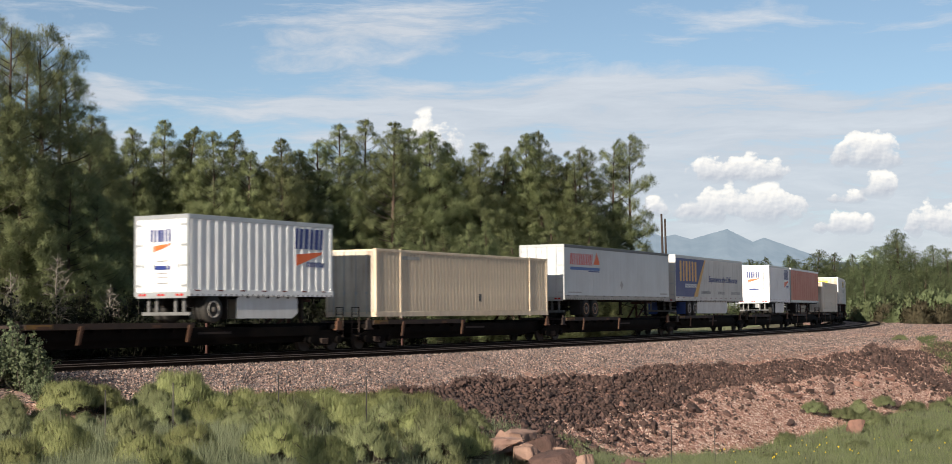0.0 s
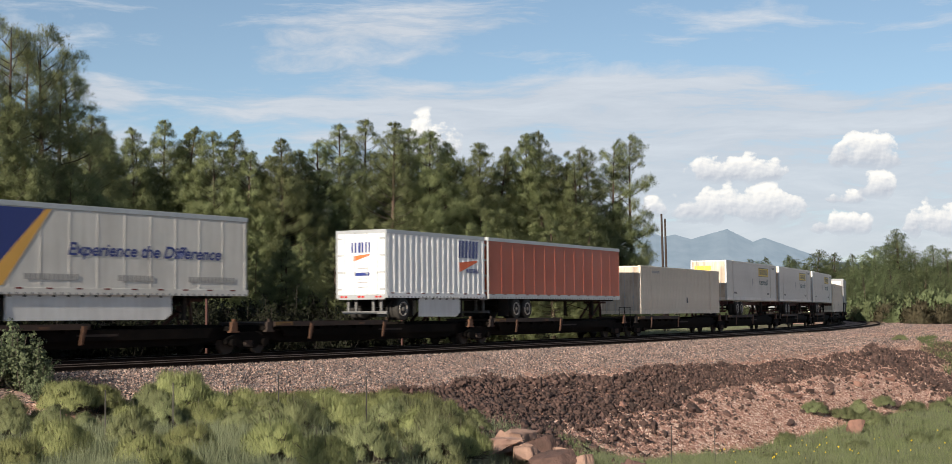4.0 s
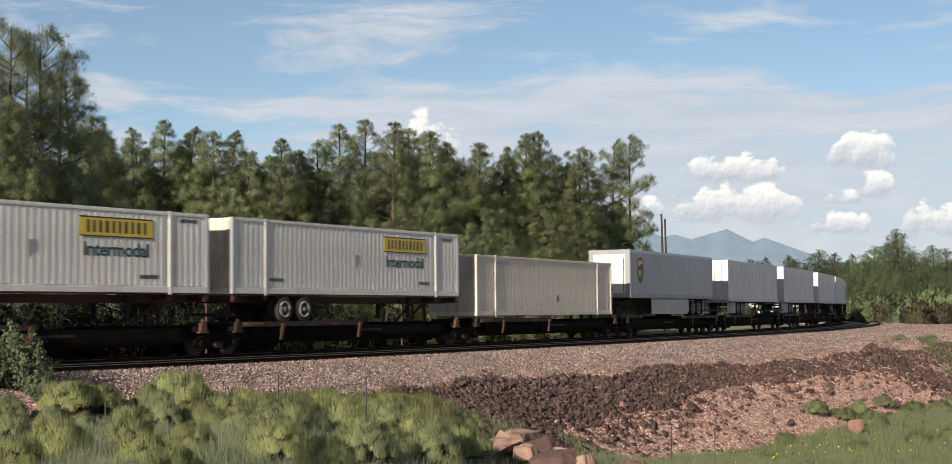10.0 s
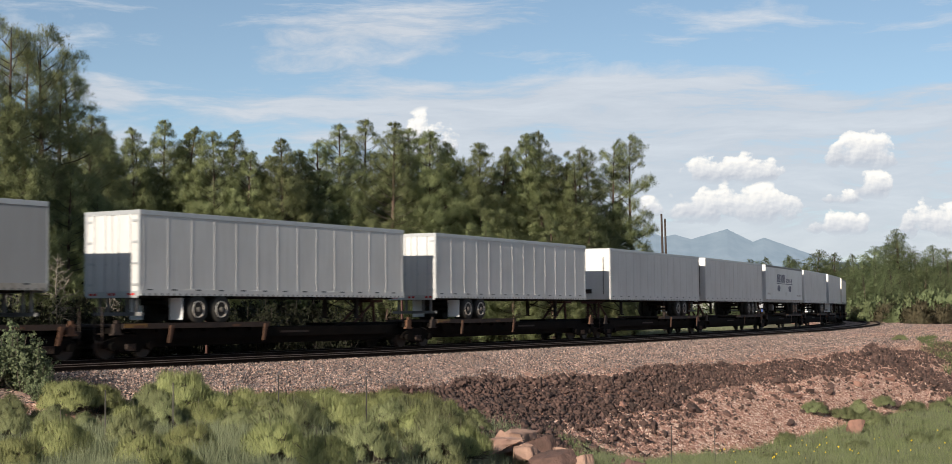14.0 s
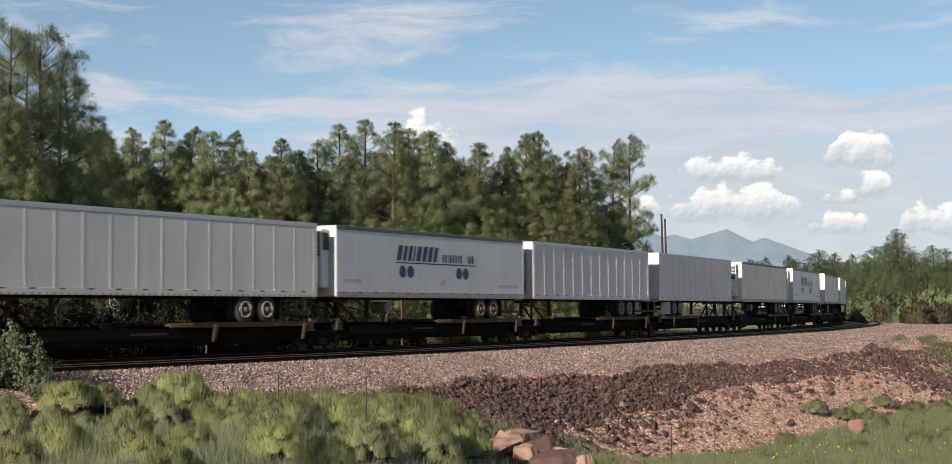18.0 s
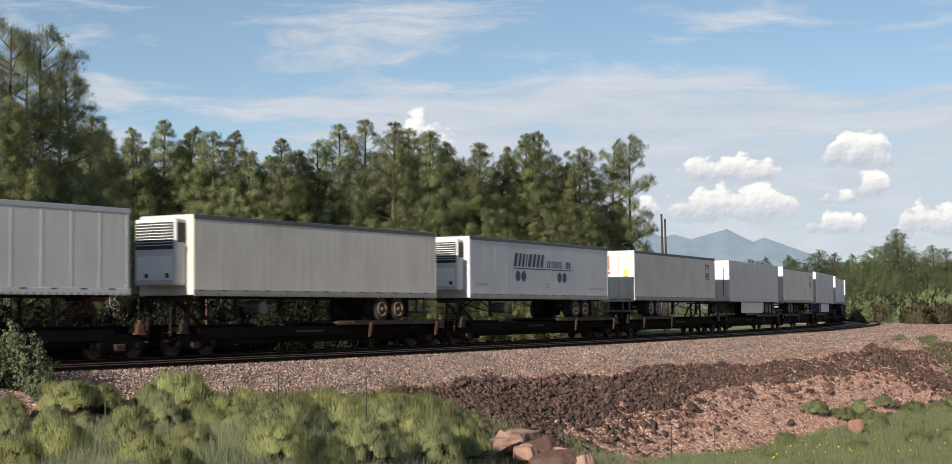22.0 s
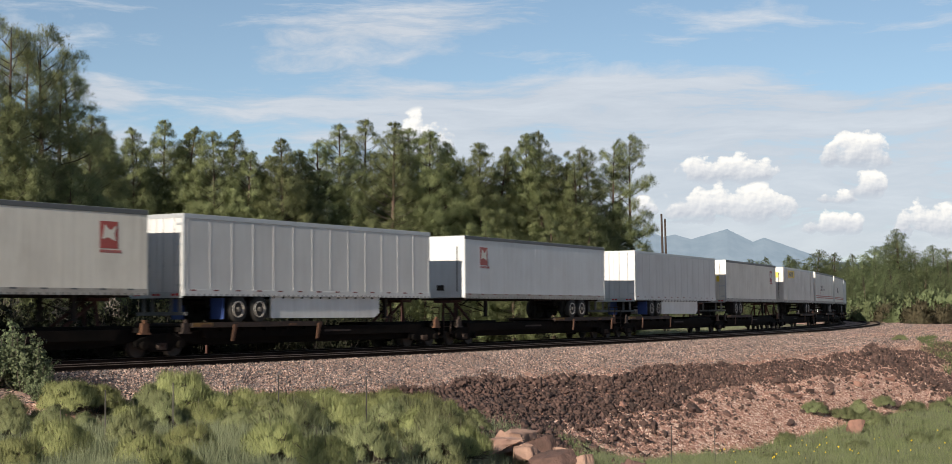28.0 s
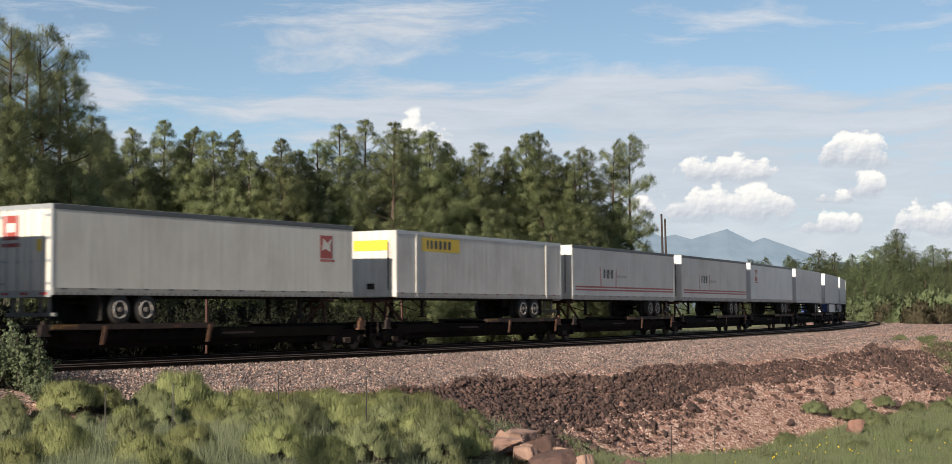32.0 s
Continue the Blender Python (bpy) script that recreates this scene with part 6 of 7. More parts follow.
def pine_kind(label, h, width, low, seed, limbs, needles, material, crown="cone", fine=0.0105, plume=0.29, dense=9, gaps=0.0):
    """A ponderosa pine: bent trunk, limbs that turn up at the end, and plumes of needles fanned along them."""
    r = np.random.RandomState(seed)
    root = thing("pine_tree", label, "tree", "pines beside the line")
    bend, sway = r.normal(0, 0.012, 2), r.uniform(0, 6.28)

    def stem(q):
        return np.array([bend[0] * h * q * q * 3 + 0.006 * h * math.sin(5 * q + sway), bend[1] * h * q * q * 3 + 0.006 * h * math.cos(4 * q + sway), h * q * 0.96])

    part("trunk", taper(Geo(), [tuple(stem(-0.03))] + [tuple(stem(k / 12)) for k in range(13)], 0.0185 * h, 0.02, 9), M_BARK, root, "rough brown trunk", smooth=True)
    limb, cs = Geo(), []

    def reach_at(rel):
        if crown == "cone":
            return width * (0.015 + 0.985 * (1 - rel) ** 0.82) * min(1.0, 0.78 + 1.6 * rel)
        if crown == "open":
            return width * (0.16 + 0.84 * (1 - rel) ** 0.5) * min(1.0, 0.5 + 1.7 * rel)
        return width * (0.02 + 0.98 * (1 - rel) ** 0.68) * min(1.0, 0.66 + 1.5 * rel)

    for i in range(limbs):
        rel = ((i + r.uniform(0, 1)) / limbs) ** 1.12
        q = low + (0.985 - low) * rel
        a = i * 2.4 + r.uniform(-0.5, 0.5)
        if gaps and noise.noise(Vector((math.cos(a) * 1.3, math.sin(a) * 1.3 + seed, q * h * 0.42))) < gaps - 0.32:
            continue
        lobe = noise.noise(Vector((math.cos(a) * 1.1 + seed, math.sin(a) * 1.1, q * h * 0.35)))
        reach = reach_at(rel) * r.uniform(0.8, 1.06) * (1 + 0.38 * lobe)
        out, across = np.array([math.cos(a), math.sin(a), 0.0]), np.array([-math.sin(a), math.cos(a), 0.0])
        climb = (-0.10 + 0.75 * rel ** 1.3) * r.uniform(0.6, 1.35)

        def along(u):
            return base + out * reach * u + np.array([0, 0, reach * (climb * u + 0.26 * u ** 3)])

        base = stem(q)
        climb = min(climb, (0.8 if crown == "open" else 0.5) * (h * 0.985 - base[2]) / reach - 0.26)
        taper(limb, [tuple(along(u)) for u in (0.0, 0.35, 0.7, 0.95)], 0.012 + 0.012 * reach, 0.008, 4)
        # rounded masses of plumes, thickest towards the limb's end
        masses = max(1, int(0.6 + 1.15 * reach + r.uniform(0, 0.8)))
        for k in range(masses):
            u = 0.5 + 0.52 * ((k + r.uniform(0.2, 1.0)) / masses) ** 0.7
            fan = r.uniform(-1, 1)
            mid = along(u) + across * fan * 0.42 * reach * u ** 0.7 + np.array([0, 0, r.normal(0.05, 0.1) * (0.4 + 0.3 * reach)])
            if gaps:
                taper(limb, [tuple(along(u * 0.6)), tuple(mid)], 0.018, 0.01, 3)
            full = min(1.0, 0.3 + 0.45 * reach)
            for j in range(2 + int(dense * full)):
                off = r.normal(0, 1, 3) * np.array([0.74, 0.74, 0.46]) * plume * full
                way = off * 0.9 / plume + out * 0.3 + np.array([0, 0, 0.75])
                cs.append((*(mid + off), plume * (0.45 + 0.55 * full) * r.uniform(0.72, 1.15), *(way / np.linalg.norm(way))))
    for k in range(7):
        cs.append((*(stem(0.93 + 0.009 * k) + r.normal(0, 0.05, 3)), plume * (0.75 - 0.07 * k), 0.0, 0.0, 1.0))
    part("branchwork", limb, M_LIMB, root, "thin brown limbs")["kind"] = "stuff"
    part("crown", plume_mesh("crown", cs, needles, fine, r, material), material, root, "dense tufted green needles")
    return root, h


PINES = [pine_kind("tall ponderosa pine with a pointed tufted crown", 15.0, 4.0, 0.06, 1, 150, 62, M_NEEDLE),
         pine_kind("ponderosa pine with a full rounded crown", 14.0, 3.5, 0.06, 2, 145, 62, M_NEEDLE, "round"),
         pine_kind("slender dark green pine among others", 14.5, 3.2, 0.05, 3, 135, 62, M_NEEDLE),
         pine_kind("open-crowned old pine with bare lower trunk", 17.0, 3.5, 0.22, 4, 98, 66, M_NEEDLE, "open", 0.0095, 0.34, 8, 0.42),
         pine_kind("broad young pine with branches to the ground", 10.0, 2.8, 0.03, 5, 85, 62, M_NEEDLE),
         pine_kind("distant pine at the edge of the woods", 15.0, 3.6, 0.03, 6, 90, 14, M_NEEDLE_FAR, "cone", 0.04, 0.42, 7),
         pine_kind("distant rounded pine in the woods", 13.0, 3.6, 0.02, 7, 90, 14, M_NEEDLE_FAR, "round", 0.04, 0.42, 7),
         pine_kind("wind-thinned pine with gaps in its crown", 16.0, 2.5, 0.10, 8, 115, 64, M_NEEDLE, "open", 0.0115, 0.32, 10, 0.21),
         pine_kind("pine with a crown of uneven lobes", 15.5, 4.0, 0.06, 9, 150, 62, M_NEEDLE, "cone", gaps=0.02)]
grown = set()


def grow(kind, px, y, top, width=1.0, turn=0.0):
    """A pine in the direction px (x over y) at the distance y, top metres high."""
    x = px * y
    root, h = PINES[kind]
    k = top / h
    m = Matrix.Translation((x, y, float(land_height(np.float64(x), np.float64(y))) - 0.05)) @ pose(0, 0, 0, 0, 0, turn)
    ob = root if kind not in grown else copy_thing(root, m)
    grown.add(kind)
    ob.matrix_basis = m @ Matrix.Diagonal((k * width, k * width, k, 1))
    return ob


rt = random.Random(3)
FOCAL = 2447.7


def level(px):
    """The eye level in the picture, which leans a little."""
    return 516.8 - 0.0084 * (px - 784)


# the edge of the wood beyond the line: direction, distance, height of its top line
EDGE = ((12, 40, 66, 3), (38, 66, 71, 3), (66, 54, 69, 3), (94, 96, 72, 3), (122, 126, 74, 7), (146, 190, 80, 1), (30, 245, 64, 4), (110, 300, 66, 4), (160, 330, 68, 4), (-30, 100, 64, 1), (165, 212, 96, 1),
        (193, 218, 98, 2), (220, 236, 97, 1), (243, 206, 100, 2), (268, 198, 101, 0), (296, 205, 102, 2), (312, 214, 103, 8), (352, 216, 100, 1), (369, 209, 104, 2), (400, 247, 100, 0), (426, 247, 102, 2),
        (446, 258, 104, 1), (467, 223, 101, 0), (490, 247, 104, 1), (522, 231, 106, 8), (558, 199, 108, 8), (600, 190, 112, 8), (648, 194, 108, 8), (676, 210, 112, 1), (706, 214, 110, 1), (735, 244, 111, 2), (757, 230, 112, 0),
        (793, 235, 112, 1), (814, 250, 114, 2), (838, 239, 116, 8), (870, 219, 116, 1), (895, 214, 117, 0), (930, 270, 118, 4), (960, 245, 120, 7), (982, 266, 121, 2), (1012, 240, 123, 7),
        (1040, 223, 124, 7), (1018, 330, 123, 4))
for px, py, y, kind in EDGE:
    grow(kind, (px - 784) / FOCAL, y, EYE + 1.15 + (level(px) - py) / FOCAL * y, rt.uniform(0.92, 1.1) * (0.85 if px > 990 else 1.0), rt.uniform(0, 360))
for i in range(31):
    px = -60 + i * 35 + rt.uniform(-10, 10)
    y = rt.uniform(112, 165) if px > 160 else rt.uniform(92, 120)
    if px > 985:
        continue
    grow(rt.choice((5, 2, 6, 5)), (px - 784) / FOCAL, y, EYE + (level(px) - rt.uniform(240, 285)) / FOCAL * y, rt.uniform(0.9, 1.2), rt.uniform(0, 360))
for i in range(36):
    px = -60 + i * 30 + rt.uniform(-14, 14)
    y = 66 + 36 * max(0, px) / 1060 + rt.uniform(0, 14)
    if px < 430 and i % 4:
        continue
    grow(4, (px - 784) / FOCAL, y, rt.uniform(3.2, 6.2) + (y - 66) * 0.08, rt.uniform(0.85, 1.2), rt.uniform(0, 360))
# the wood goes on unseen beside and behind the camera, placed to cast shade
for i in range(27):
    p = on_line(-132 + i * 3.7 + rt.uniform(-1.5, 1.5), -rt.uniform(8.5, 17))
    if p.x / p.y < -0.405 or p.y < 20:
        grow(rt.choice((4, 4, 5, 6)), p.x / p.y, p.y, rt.uniform(7.5, 9.5), 1.0, rt.uniform(0, 360))
for x, y, top in ((-28, 40, 12.5), (-31, 43, 12.0), (-26.5, 36.5, 12.0), (-33, -17, 17.4), (-29, -13, 16.3), (-26, -16, 16.3), (-21.5, -14, 16.4), (-17.5, -18, 17.2)):
    grow(6, x / y, y, top, 0.95, 40 * x)
# the woods where the line bends away
for px, py, y, kind in ((1225, 432, 370, 5), (1262, 418, 365, 5), (1300, 415, 360, 5), (1340, 408, 352, 6), (1372, 410, 345, 5), (1407, 412, 330, 5), (1432, 402, 318, 6),
                        (1452, 395, 300, 6), (1482, 373, 262, 6), (1478, 385, 268, 5), (1512, 408, 285, 6), (1540, 400, 275, 6), (1566, 404, 270, 6), (1590, 398, 262, 6),
                        (1425, 440, 262, 6), (1440, 425, 280, 5), (1470, 430, 250, 6), (1520, 425, 255, 6), (1548, 432, 250, 5), (1575, 430, 245, 6), (1415, 425, 300, 6), (1395, 425, 340, 6), (1455, 455, 245, 6), (1535, 455, 240, 6), (1560, 450, 236, 6), (1500, 450, 235, 6), (1410, 455, 290, 6)):
    grow(kind, (px - 784) / FOCAL, y, EYE + 0.5 + (level(px) - py) / FOCAL * y, rt.uniform(0.95, 1.25) * (1.35 if px < 1420 else 1.1), rt.uniform(0, 360))
for i in range(23):
    px = 1195 + i * 18 + rt.uniform(-6, 6)
    y = rt.uniform(365, 430) if px < 1400 else rt.uniform(290, 380)
    grow(rt.choice((5, 6)), (px - 784) / FOCAL, y, EYE + (level(px) - rt.uniform(416, 442)) / FOCAL * y, rt.uniform(1.2, 1.6), rt.uniform(0, 360))

def dead_tree(px, y, h, seed):
    """A bare grey sapling, its twigs spread like a fan."""
    root = thing("dead_tree", "bare grey dead sapling with fine twigs", "tree", "dead saplings at the wood's edge")
    r = np.random.RandomState(seed)
    part("trunk", taper(Geo(), [(0, 0, -0.3), (0.06, 0, h * 0.35), (0.02, 0.05, h * 0.7), (0.1, 0.02, h)], 0.055, 0.012, 7), M_DEADWOOD, root)
    for i in range(26):
        q = 0.2 + 0.75 * i / 26
        a, reach = i * 2.4 + r.uniform(-0.4, 0.4), h * 0.27 * (1.15 - q) * r.uniform(0.7, 1.2)
        g = Geo()
        p = np.array([0.05, 0.02, h * q])
        tip = p + np.array([math.cos(a) * reach, math.sin(a) * reach, reach * r.uniform(0.1, 0.6)])
        taper(g, [tuple(p), tuple((p + tip) / 2 + np.array([0, 0, 0.08])), tuple(tip)], 0.018, 0.008, 4)
        for k in range(7):
            u = r.uniform(0.3, 0.95)
            f = p * (1 - u) + tip * u
            g.bar(tuple(f), tuple(f + r.normal(0, 0.22, 3) * (0.4 + reach) + np.array([0, 0, 0.08])), 0.008, 3)
        part("branch", g, M_DEADWOOD, root)
    x = px * y
    root.matrix_basis = pose(x, y, float(land_height(np.float64(x), np.float64(y))), 0, 0, seed * 50)


dead_tree((92 - 784) / FOCAL, 61.0, 4.6, 1)
dead_tree((182 - 784) / FOCAL, 63.0, 3.4, 2)
dead_tree((20 - 784) / FOCAL, 60.0, 3.8, 3)


def bush_kind(label, material, seed):
    root = thing("shrub", label, "shrub", "bushes at the edge of the wood")
    r = np.random.RandomState(seed)
    cs = []
    for i in range(520):
        d = r.normal(size=3)
        d /= np.linalg.norm(d)
        k = (0.86 + 0.5 * noise.noise(Vector(d) * 1.9 + Vector((seed, 0, 0)))) * (0.65 + 0.4 * math.sqrt(r.uniform(0, 1)))
        cs.append((d[0] * k, d[1] * k, 0.04 + abs(d[2]) * k * 0.95 * (0.3 + 0.7 * r.uniform(0, 1) ** 0.4), 0.13))
    part("foliage", needle_mesh("foliage", cs, 9, 0.26, r, material), material, root)
    g = Geo()
    for i in range(18):
        a, q = r.uniform(0, 6.28), r.uniform(0.1, 0.7)
        g.bar((0.05 * math.cos(a), 0.05 * math.sin(a), -0.1), (q * math.cos(a), q * math.sin(a), 0.7 - 0.3 * q), 0.014, 5)
    part("woody_base", g, M_TWIG, root, "woody grey stems")
    return root

# low woods inside the curve
for i in range(10):
    px = 1030 + i * 21 + rt.uniform(-6, 6)
    y = rt.uniform(205, 250)
    grow(6, (px - 784) / FOCAL, y, EYE + (level(px) - rt.uniform(462, 482)) / FOCAL * y, 1.3, rt.uniform(0, 360))

BUSHES = [bush_kind("big leafy green bush at the wood's edge", M_NEEDLE_FAR, 31), bush_kind("russet-brown bush at the wood's edge", M_REDBUSH, 32)]
bushed = set()
for k, px, y, q, tall in ((1, 1508, 178, 1.9, 2.2), (1, 1546, 182, 1.7, 1.6), (0, 1487, 192, 1.9, 1.3), (1, 1460, 200, 2.0, 1.35), (0, 1432, 215, 2.4, 1.3), (0, 1566, 190, 2.4, 1.5),
                          (0, 1535, 200, 2.9, 1.9), (0, 1500, 205, 2.6, 2.3), (1, 1420, 240, 2.2, 1.1), (0, 1588, 195, 2.6, 1.8), (0, 1476, 212, 2.5, 2.0), (0, 1448, 225, 2.4, 1.8), (0, 1408, 262, 2.6, 1.4)):
    x = (px - 784) / FOCAL * y
    m = pose(x, y, -0.6, 0, 0, k * 70 + px)
    ob = BUSHES[k] if k not in bushed else copy_thing(BUSHES[k], m)
    bushed.add(k)
    ob.matrix_basis = m @ Matrix.Diagonal((q * 1.15, q * 1.15, q * min(tall, 1.5) * 1.15, 1))


# ---- poles, posts, far hills, clouds ----
def utility_pole(px, y, h):
    root = thing("utility_pole", "dark wooden utility pole beyond the trees", "pole", "utility poles")
    part("pole", Geo().lathe((0, 0, 0), "z", [(0.15, -0.3), (0.12, h * 0.5), (0.10, h)], 12), M_POLE, root, smooth=True)
    part("insulator", Geo().lathe((0, 0, h - 1.0), "z", [(0.04, 0), (0.13, 0.04), (0.13, 0.09), (0.04, 0.2)], 10).lathe((0.0, 0, h - 2.0), "z", [(0.04, 0), (0.13, 0.04), (0.13, 0.09), (0.04, 0.2)], 10), M_DARKRAIL, root, "grey insulators")
    root.matrix_basis = pose(px * y, y, -0.6, 0, -0.8, 0)


utility_pole((1093 - 784) / FOCAL, 150, EYE + 0.6 + (level(1093) - 352) / FOCAL * 150)
utility_pole((1098.5 - 784) / FOCAL, 158, EYE + 0.6 + (level(1098) - 360) / FOCAL * 158)


def marker_post(s, lat, h):
    root = thing("marker_post", "weathered orange-red marker post beside the track", "post", "marker posts")
    part("post", Geo().box(-0.05, 0.05, -0.05, 0.05, -0.4, h), M_POST, root, bevel=0.012)
    part("cap", Geo().box(-0.06, 0.06, -0.06, 0.06, h, h + 0.03), M_POST, root)
    root.matrix_basis = line_pose(s, lat, -0.5)


marker_post(-19.36, -4.0, 2.6)
marker_post(-4.37, -4.0, 2.6)


def fence_post(px, y, h):
    root = thing("fence_post", "thin dark steel fence post in the grass", "post", "fence posts")
    part("stake", Geo().box(-0.013, 0.013, -0.004, 0.004, -0.3, h).box(-0.004, 0.004, -0.004, 0.03, -0.3, h), M_STEELPOST, root)
    x = px * y
    root.matrix_basis = pose(x, y, float(bank_z(np.float64(x), np.float64(y))))


for px, y, h in ((602, 33, 1.35), (458, 34, 1.35), (285, 33, 1.3), (1101, 44, 1.3), (174, 31, 1.2), (1172, 46, 1.2)):
    fence_post((px - 784) / FOCAL, y, h)


def hills():
    """The far mountains: a ridge of its own outline at four kilometres, air haze painted on as blue glow."""
    m = matter("haze_blue_mountain_forest", (0.02, 0.028, 0.032), (0.012, 0.02, 0.026), rough=1.0, grain=0.004, stain=0.001, amount=0.35, bump=0)
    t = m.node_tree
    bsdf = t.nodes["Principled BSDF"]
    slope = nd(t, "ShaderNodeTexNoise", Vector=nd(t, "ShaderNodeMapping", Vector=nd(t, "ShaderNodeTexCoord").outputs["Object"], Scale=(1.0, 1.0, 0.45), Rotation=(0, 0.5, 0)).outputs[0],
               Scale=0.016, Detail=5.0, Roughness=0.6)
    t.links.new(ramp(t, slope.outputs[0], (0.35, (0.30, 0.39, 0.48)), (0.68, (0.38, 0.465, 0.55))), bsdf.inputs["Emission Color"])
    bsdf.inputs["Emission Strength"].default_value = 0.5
    dist = 4100.0
    xs = np.linspace(960, 1450, 190)
    peaks = ((1045, 373, 0.3, 0.36), (1112, 386, 0.2, 0.3), (1198, 377, 0.28, 0.5), (1259, 391, 0.4, 0.36))
    prof = np.full(len(xs), 432.0)
    for c, top, rise, fall in peaks:
        prof = np.minimum(prof, top + np.where(xs < c, (c - xs) * rise, (xs - c) * fall))
    prof = prof + 0.35 * lumps(xs, 0 * xs, 17, 6)
    rows = []
    for k in range(9):
        q = k / 8
        y = dist + 500 * q
        z = (level(xs) - prof) / FOCAL * y * (q ** 0.8) + EYE
        x = (xs - 784) / FOCAL * y
        crease = 3.5 * np.sin(xs * 0.12 + 2.2 * np.sin(q * 4)) * math.sin(math.pi * q)
        rows.append(np.stack([x, y + crease * 4, z + crease * 0.15], 1))
    v = np.concatenate(rows)
    n = len(xs)
    i, j = np.arange(8), np.arange(n - 1)
    a = (i[:, None] * n + j[None, :]).ravel()
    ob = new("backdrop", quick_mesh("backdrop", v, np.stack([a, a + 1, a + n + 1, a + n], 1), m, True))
    return tagged(ob, "hazy blue mountain ridge with a pointed summit far away", "mountain", kind="structure")


hills()


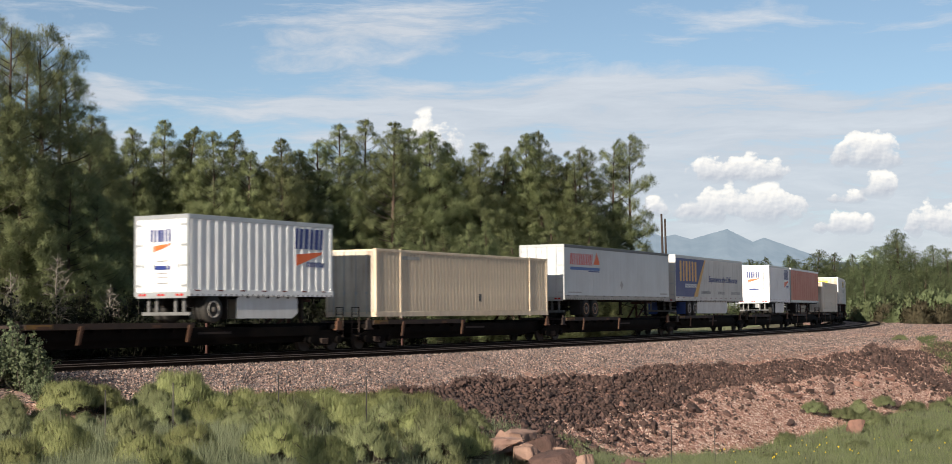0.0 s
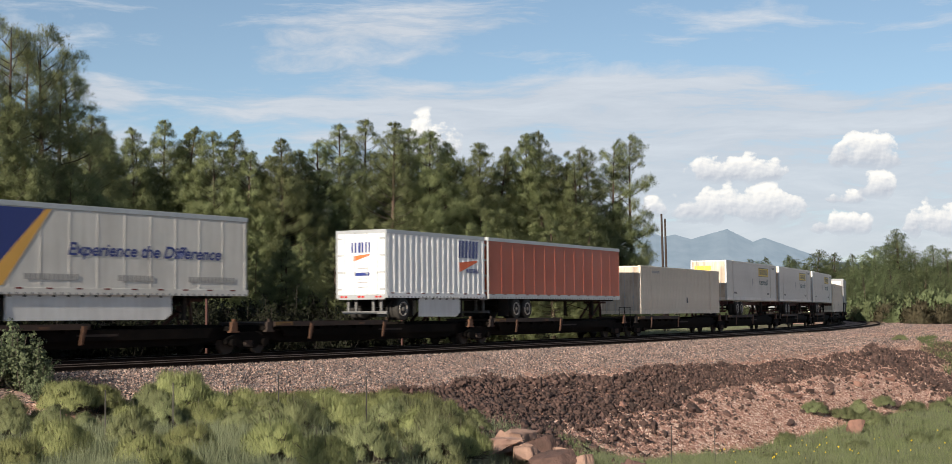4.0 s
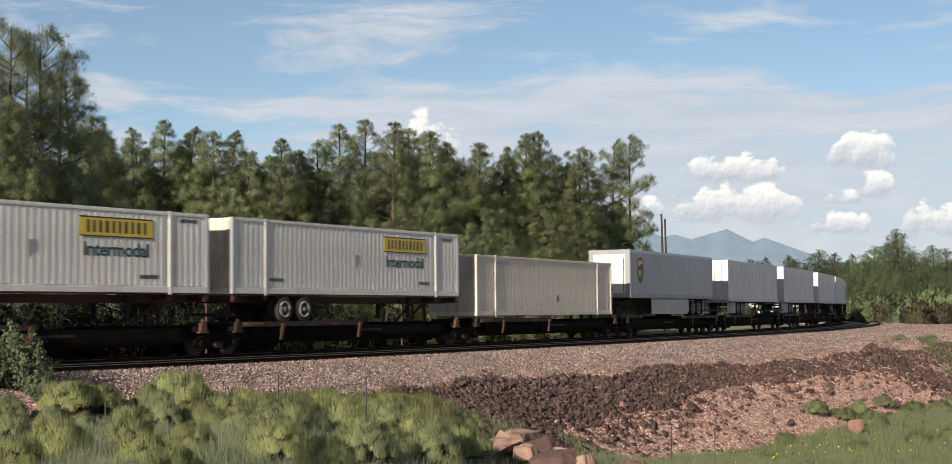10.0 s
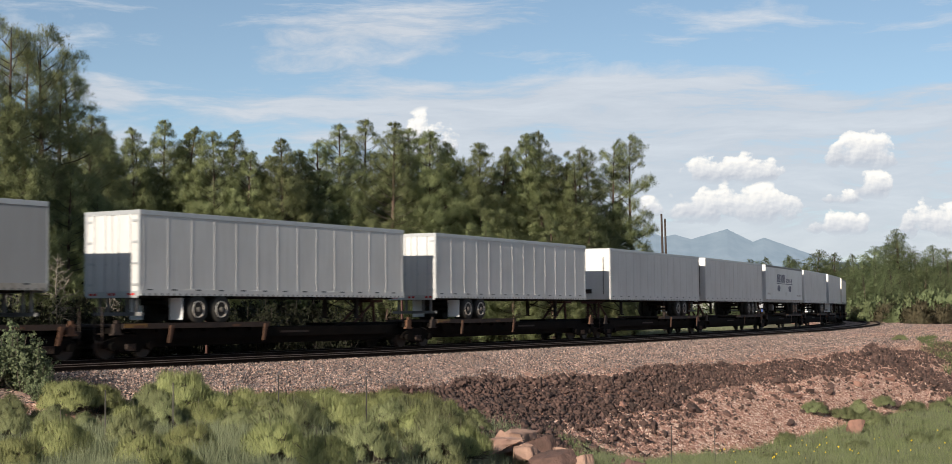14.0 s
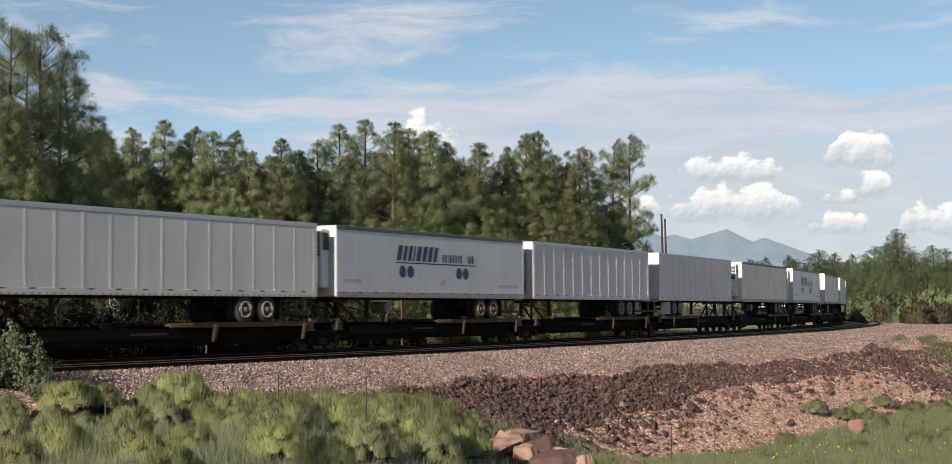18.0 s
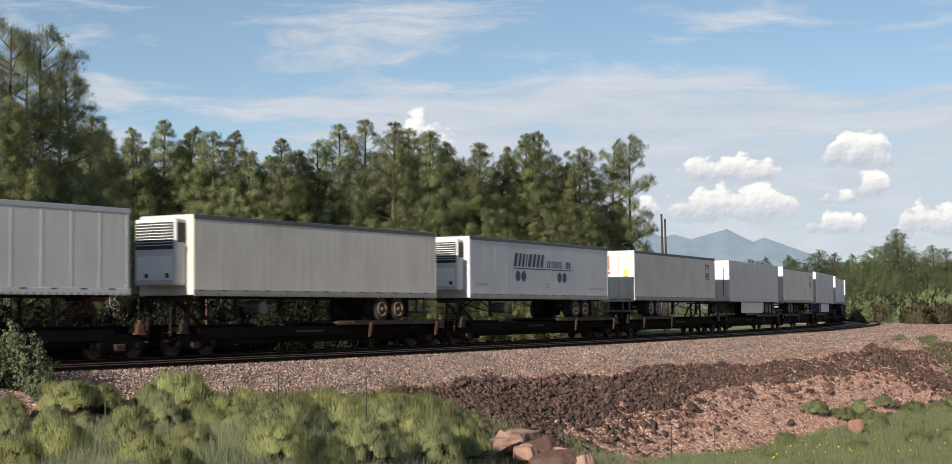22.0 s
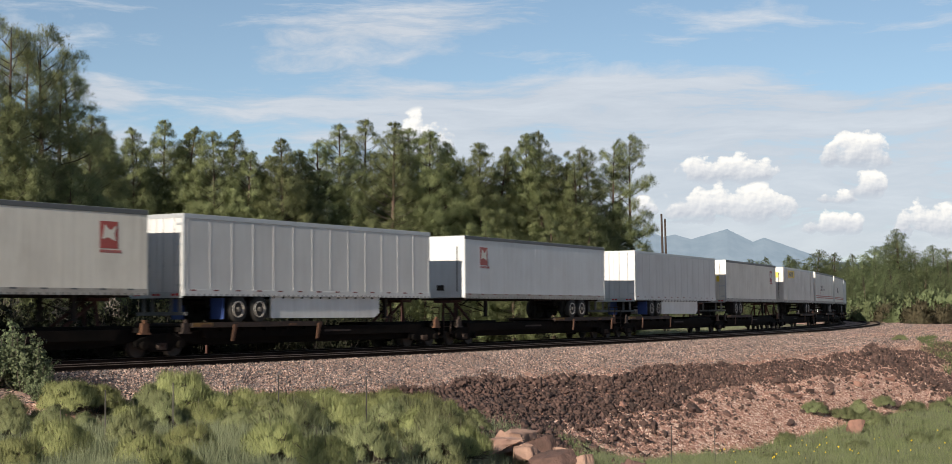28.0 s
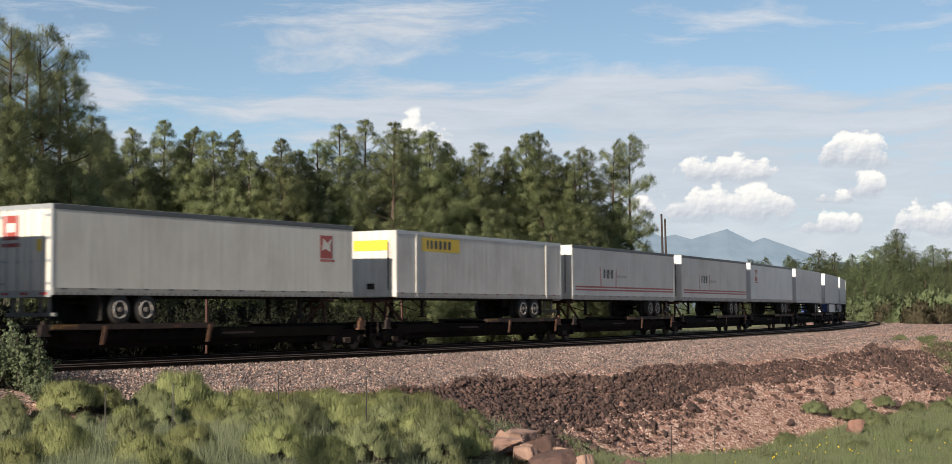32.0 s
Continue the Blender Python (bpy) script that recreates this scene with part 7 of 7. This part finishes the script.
def cloud_matter():
    """The sky's heaped clouds: soft edges; sunlit billows and shaded foot are painted into the glow."""
    m = bpy.data.materials.new("cumulus")
    m.use_nodes = True
    t = m.node_tree
    t.nodes.clear()
    tc = nd(t, "ShaderNodeTexCoord")
    gen = nd(t, "ShaderNodeSeparateXYZ", Vector=tc.outputs["Generated"])
    rnd = nd(t, "ShaderNodeObjectInfo").outputs["Random"]
    shift = nd(t, "ShaderNodeCombineXYZ", X=maths(t, "MULTIPLY", rnd, 900.0), Y=maths(t, "MULTIPLY", rnd, 370.0))
    flat = nd(t, "ShaderNodeVectorMath", _operation="MULTIPLY", i0=tc.outputs["Object"], i1=(0.92, 0.0, 1.08)).outputs[0]
    co = nd(t, "ShaderNodeVectorMath", _operation="ADD", i0=flat, i1=shift.outputs[0]).outputs[0]
    lit = nd(t, "ShaderNodeVectorMath", _operation="ADD", i0=co, i1=(-5.0, 0.0, 6.0)).outputs[0]

    def billow(v):
        a = nd(t, "ShaderNodeTexNoise", Vector=v, Scale=0.0165, Detail=6.0, Roughness=0.5)
        return maths(t, "ADD", maths(t, "MULTIPLY", a.outputs[0], 1.5), -0.17)

    here, there = billow(co), billow(lit)
    u = maths(t, "MULTIPLY", maths(t, "SUBTRACT", gen.outputs[0], 0.5), 2.0)
    w = maths(t, "SUBTRACT", gen.outputs[2], 0.3)
    low = maths(t, "MULTIPLY", maths(t, "MINIMUM", w, 0.0), 3.5)
    high = maths(t, "MULTIPLY", maths(t, "MAXIMUM", w, 0.0), 1.42)
    r2 = maths(t, "ADD", maths(t, "MULTIPLY", u, u), maths(t, "ADD", maths(t, "MULTIPLY", low, low), maths(t, "MULTIPLY", high, high)))
    body = maths(t, "SUBTRACT", 1.0, r2)
    dens = maths(t, "ADD", maths(t, "MULTIPLY", body, 1.0), maths(t, "SUBTRACT", maths(t, "MULTIPLY", here, 1.9), 1.2))
    alpha = ramp(t, dens, (0.16, 0.0), (0.32, 0.7), (0.52, 1.0))
    edge = ramp(t, body, (0.0, 0.0), (0.22, 1.0))
    slope = maths(t, "SUBTRACT", here, there)
    tone = maths(t, "ADD", maths(t, "MULTIPLY", slope, 1.0), maths(t, "ADD", maths(t, "MULTIPLY", gen.outputs[2], 1.15), -0.14))
    col = ramp(t, tone, (0.05, (0.34, 0.365, 0.41)), (0.40, (0.49, 0.50, 0.515)), (0.72, (0.68, 0.66, 0.62)))
    em = nd(t, "ShaderNodeEmission", Color=col, Strength=1.0)
    tr = nd(t, "ShaderNodeBsdfTransparent")
    foot = ramp(t, gen.outputs[2], (0.0, 0.0), (0.3, 1.0))
    mix = nd(t, "ShaderNodeMixShader", Fac=maths(t, "MULTIPLY", maths(t, "MULTIPLY", alpha, edge), foot))
    t.links.new(tr.outputs[0], mix.inputs[1])
    t.links.new(em.outputs[0], mix.inputs[2])
    t.links.new(mix.outputs[0], nd(t, "ShaderNodeOutputMaterial").inputs[0])
    return m


M_CLOUD = cloud_matter()
CLOUD_FAR = 4400.0
CLOUDS = []


def cloud(px, base, width, height, far=0.0):
    """A bank of the sky backdrop, a bulging sheet; px, base: direction of its middle and its foot."""
    k = (CLOUD_FAR + far) / FOCAL
    w, h = width * k, height * k
    n, m = 25, 13
    vs = [((i / (n - 1) - 0.5) * w, -0.16 * h * math.cos((i / (n - 1) - 0.5) * math.pi) * math.sin(j / (m - 1) * math.pi), j / (m - 1) * h) for j in range(m) for i in range(n)]
    fs = [(j * n + i, j * n + i + 1, (j + 1) * n + i + 1, (j + 1) * n + i) for j in range(m - 1) for i in range(n - 1)]
    me = bpy.data.meshes.new("cloud")
    me.from_pydata(vs, [], fs)
    me.shade_smooth()
    me.materials.append(M_CLOUD)
    ob = new("cloud", me)
    ob.matrix_basis = pose((px - 784) * k, CLOUD_FAR + far, (level(px) - base) * k + EYE)
    ob.visible_shadow = False
    CLOUDS.append(ob)
    return tagged(ob, "soft white cumulus cloud with a shaded grey foot painted in", "cloud", "cumulus clouds", "structure")


cloud(1217, 308, 214, 62)
cloud(1220, 376, 270, 84, 40)
cloud(1391, 392, 120, 54, 80)
cloud(1431, 286, 138, 84, 120)
cloud(1452, 332, 74, 60, 160)
cloud(1545, 400, 128, 80, 200)
cloud(1074, 360, 62, 46, 240)
cloud(712, 284, 130, 112, 280)
cloud(1405, 338, 90, 30, 320)


# ---- what moves ----
def motions():
    times = [0.8 * i for i in range(41)]
    for ob, mid in train:
        walk(ob, [(q, line_pose(mid - train_run(q))) for q in times])
    for ob in CLOUDS:
        p = ob.matrix_basis.translation.copy()
        drift = 20.0 * CLOUD_FAR / FOCAL
        walk(ob, [(q, pose(p.x - drift * q / 32.0, p.y, p.z)) for q in (0.0, 16.0, 32.0)])


motions()
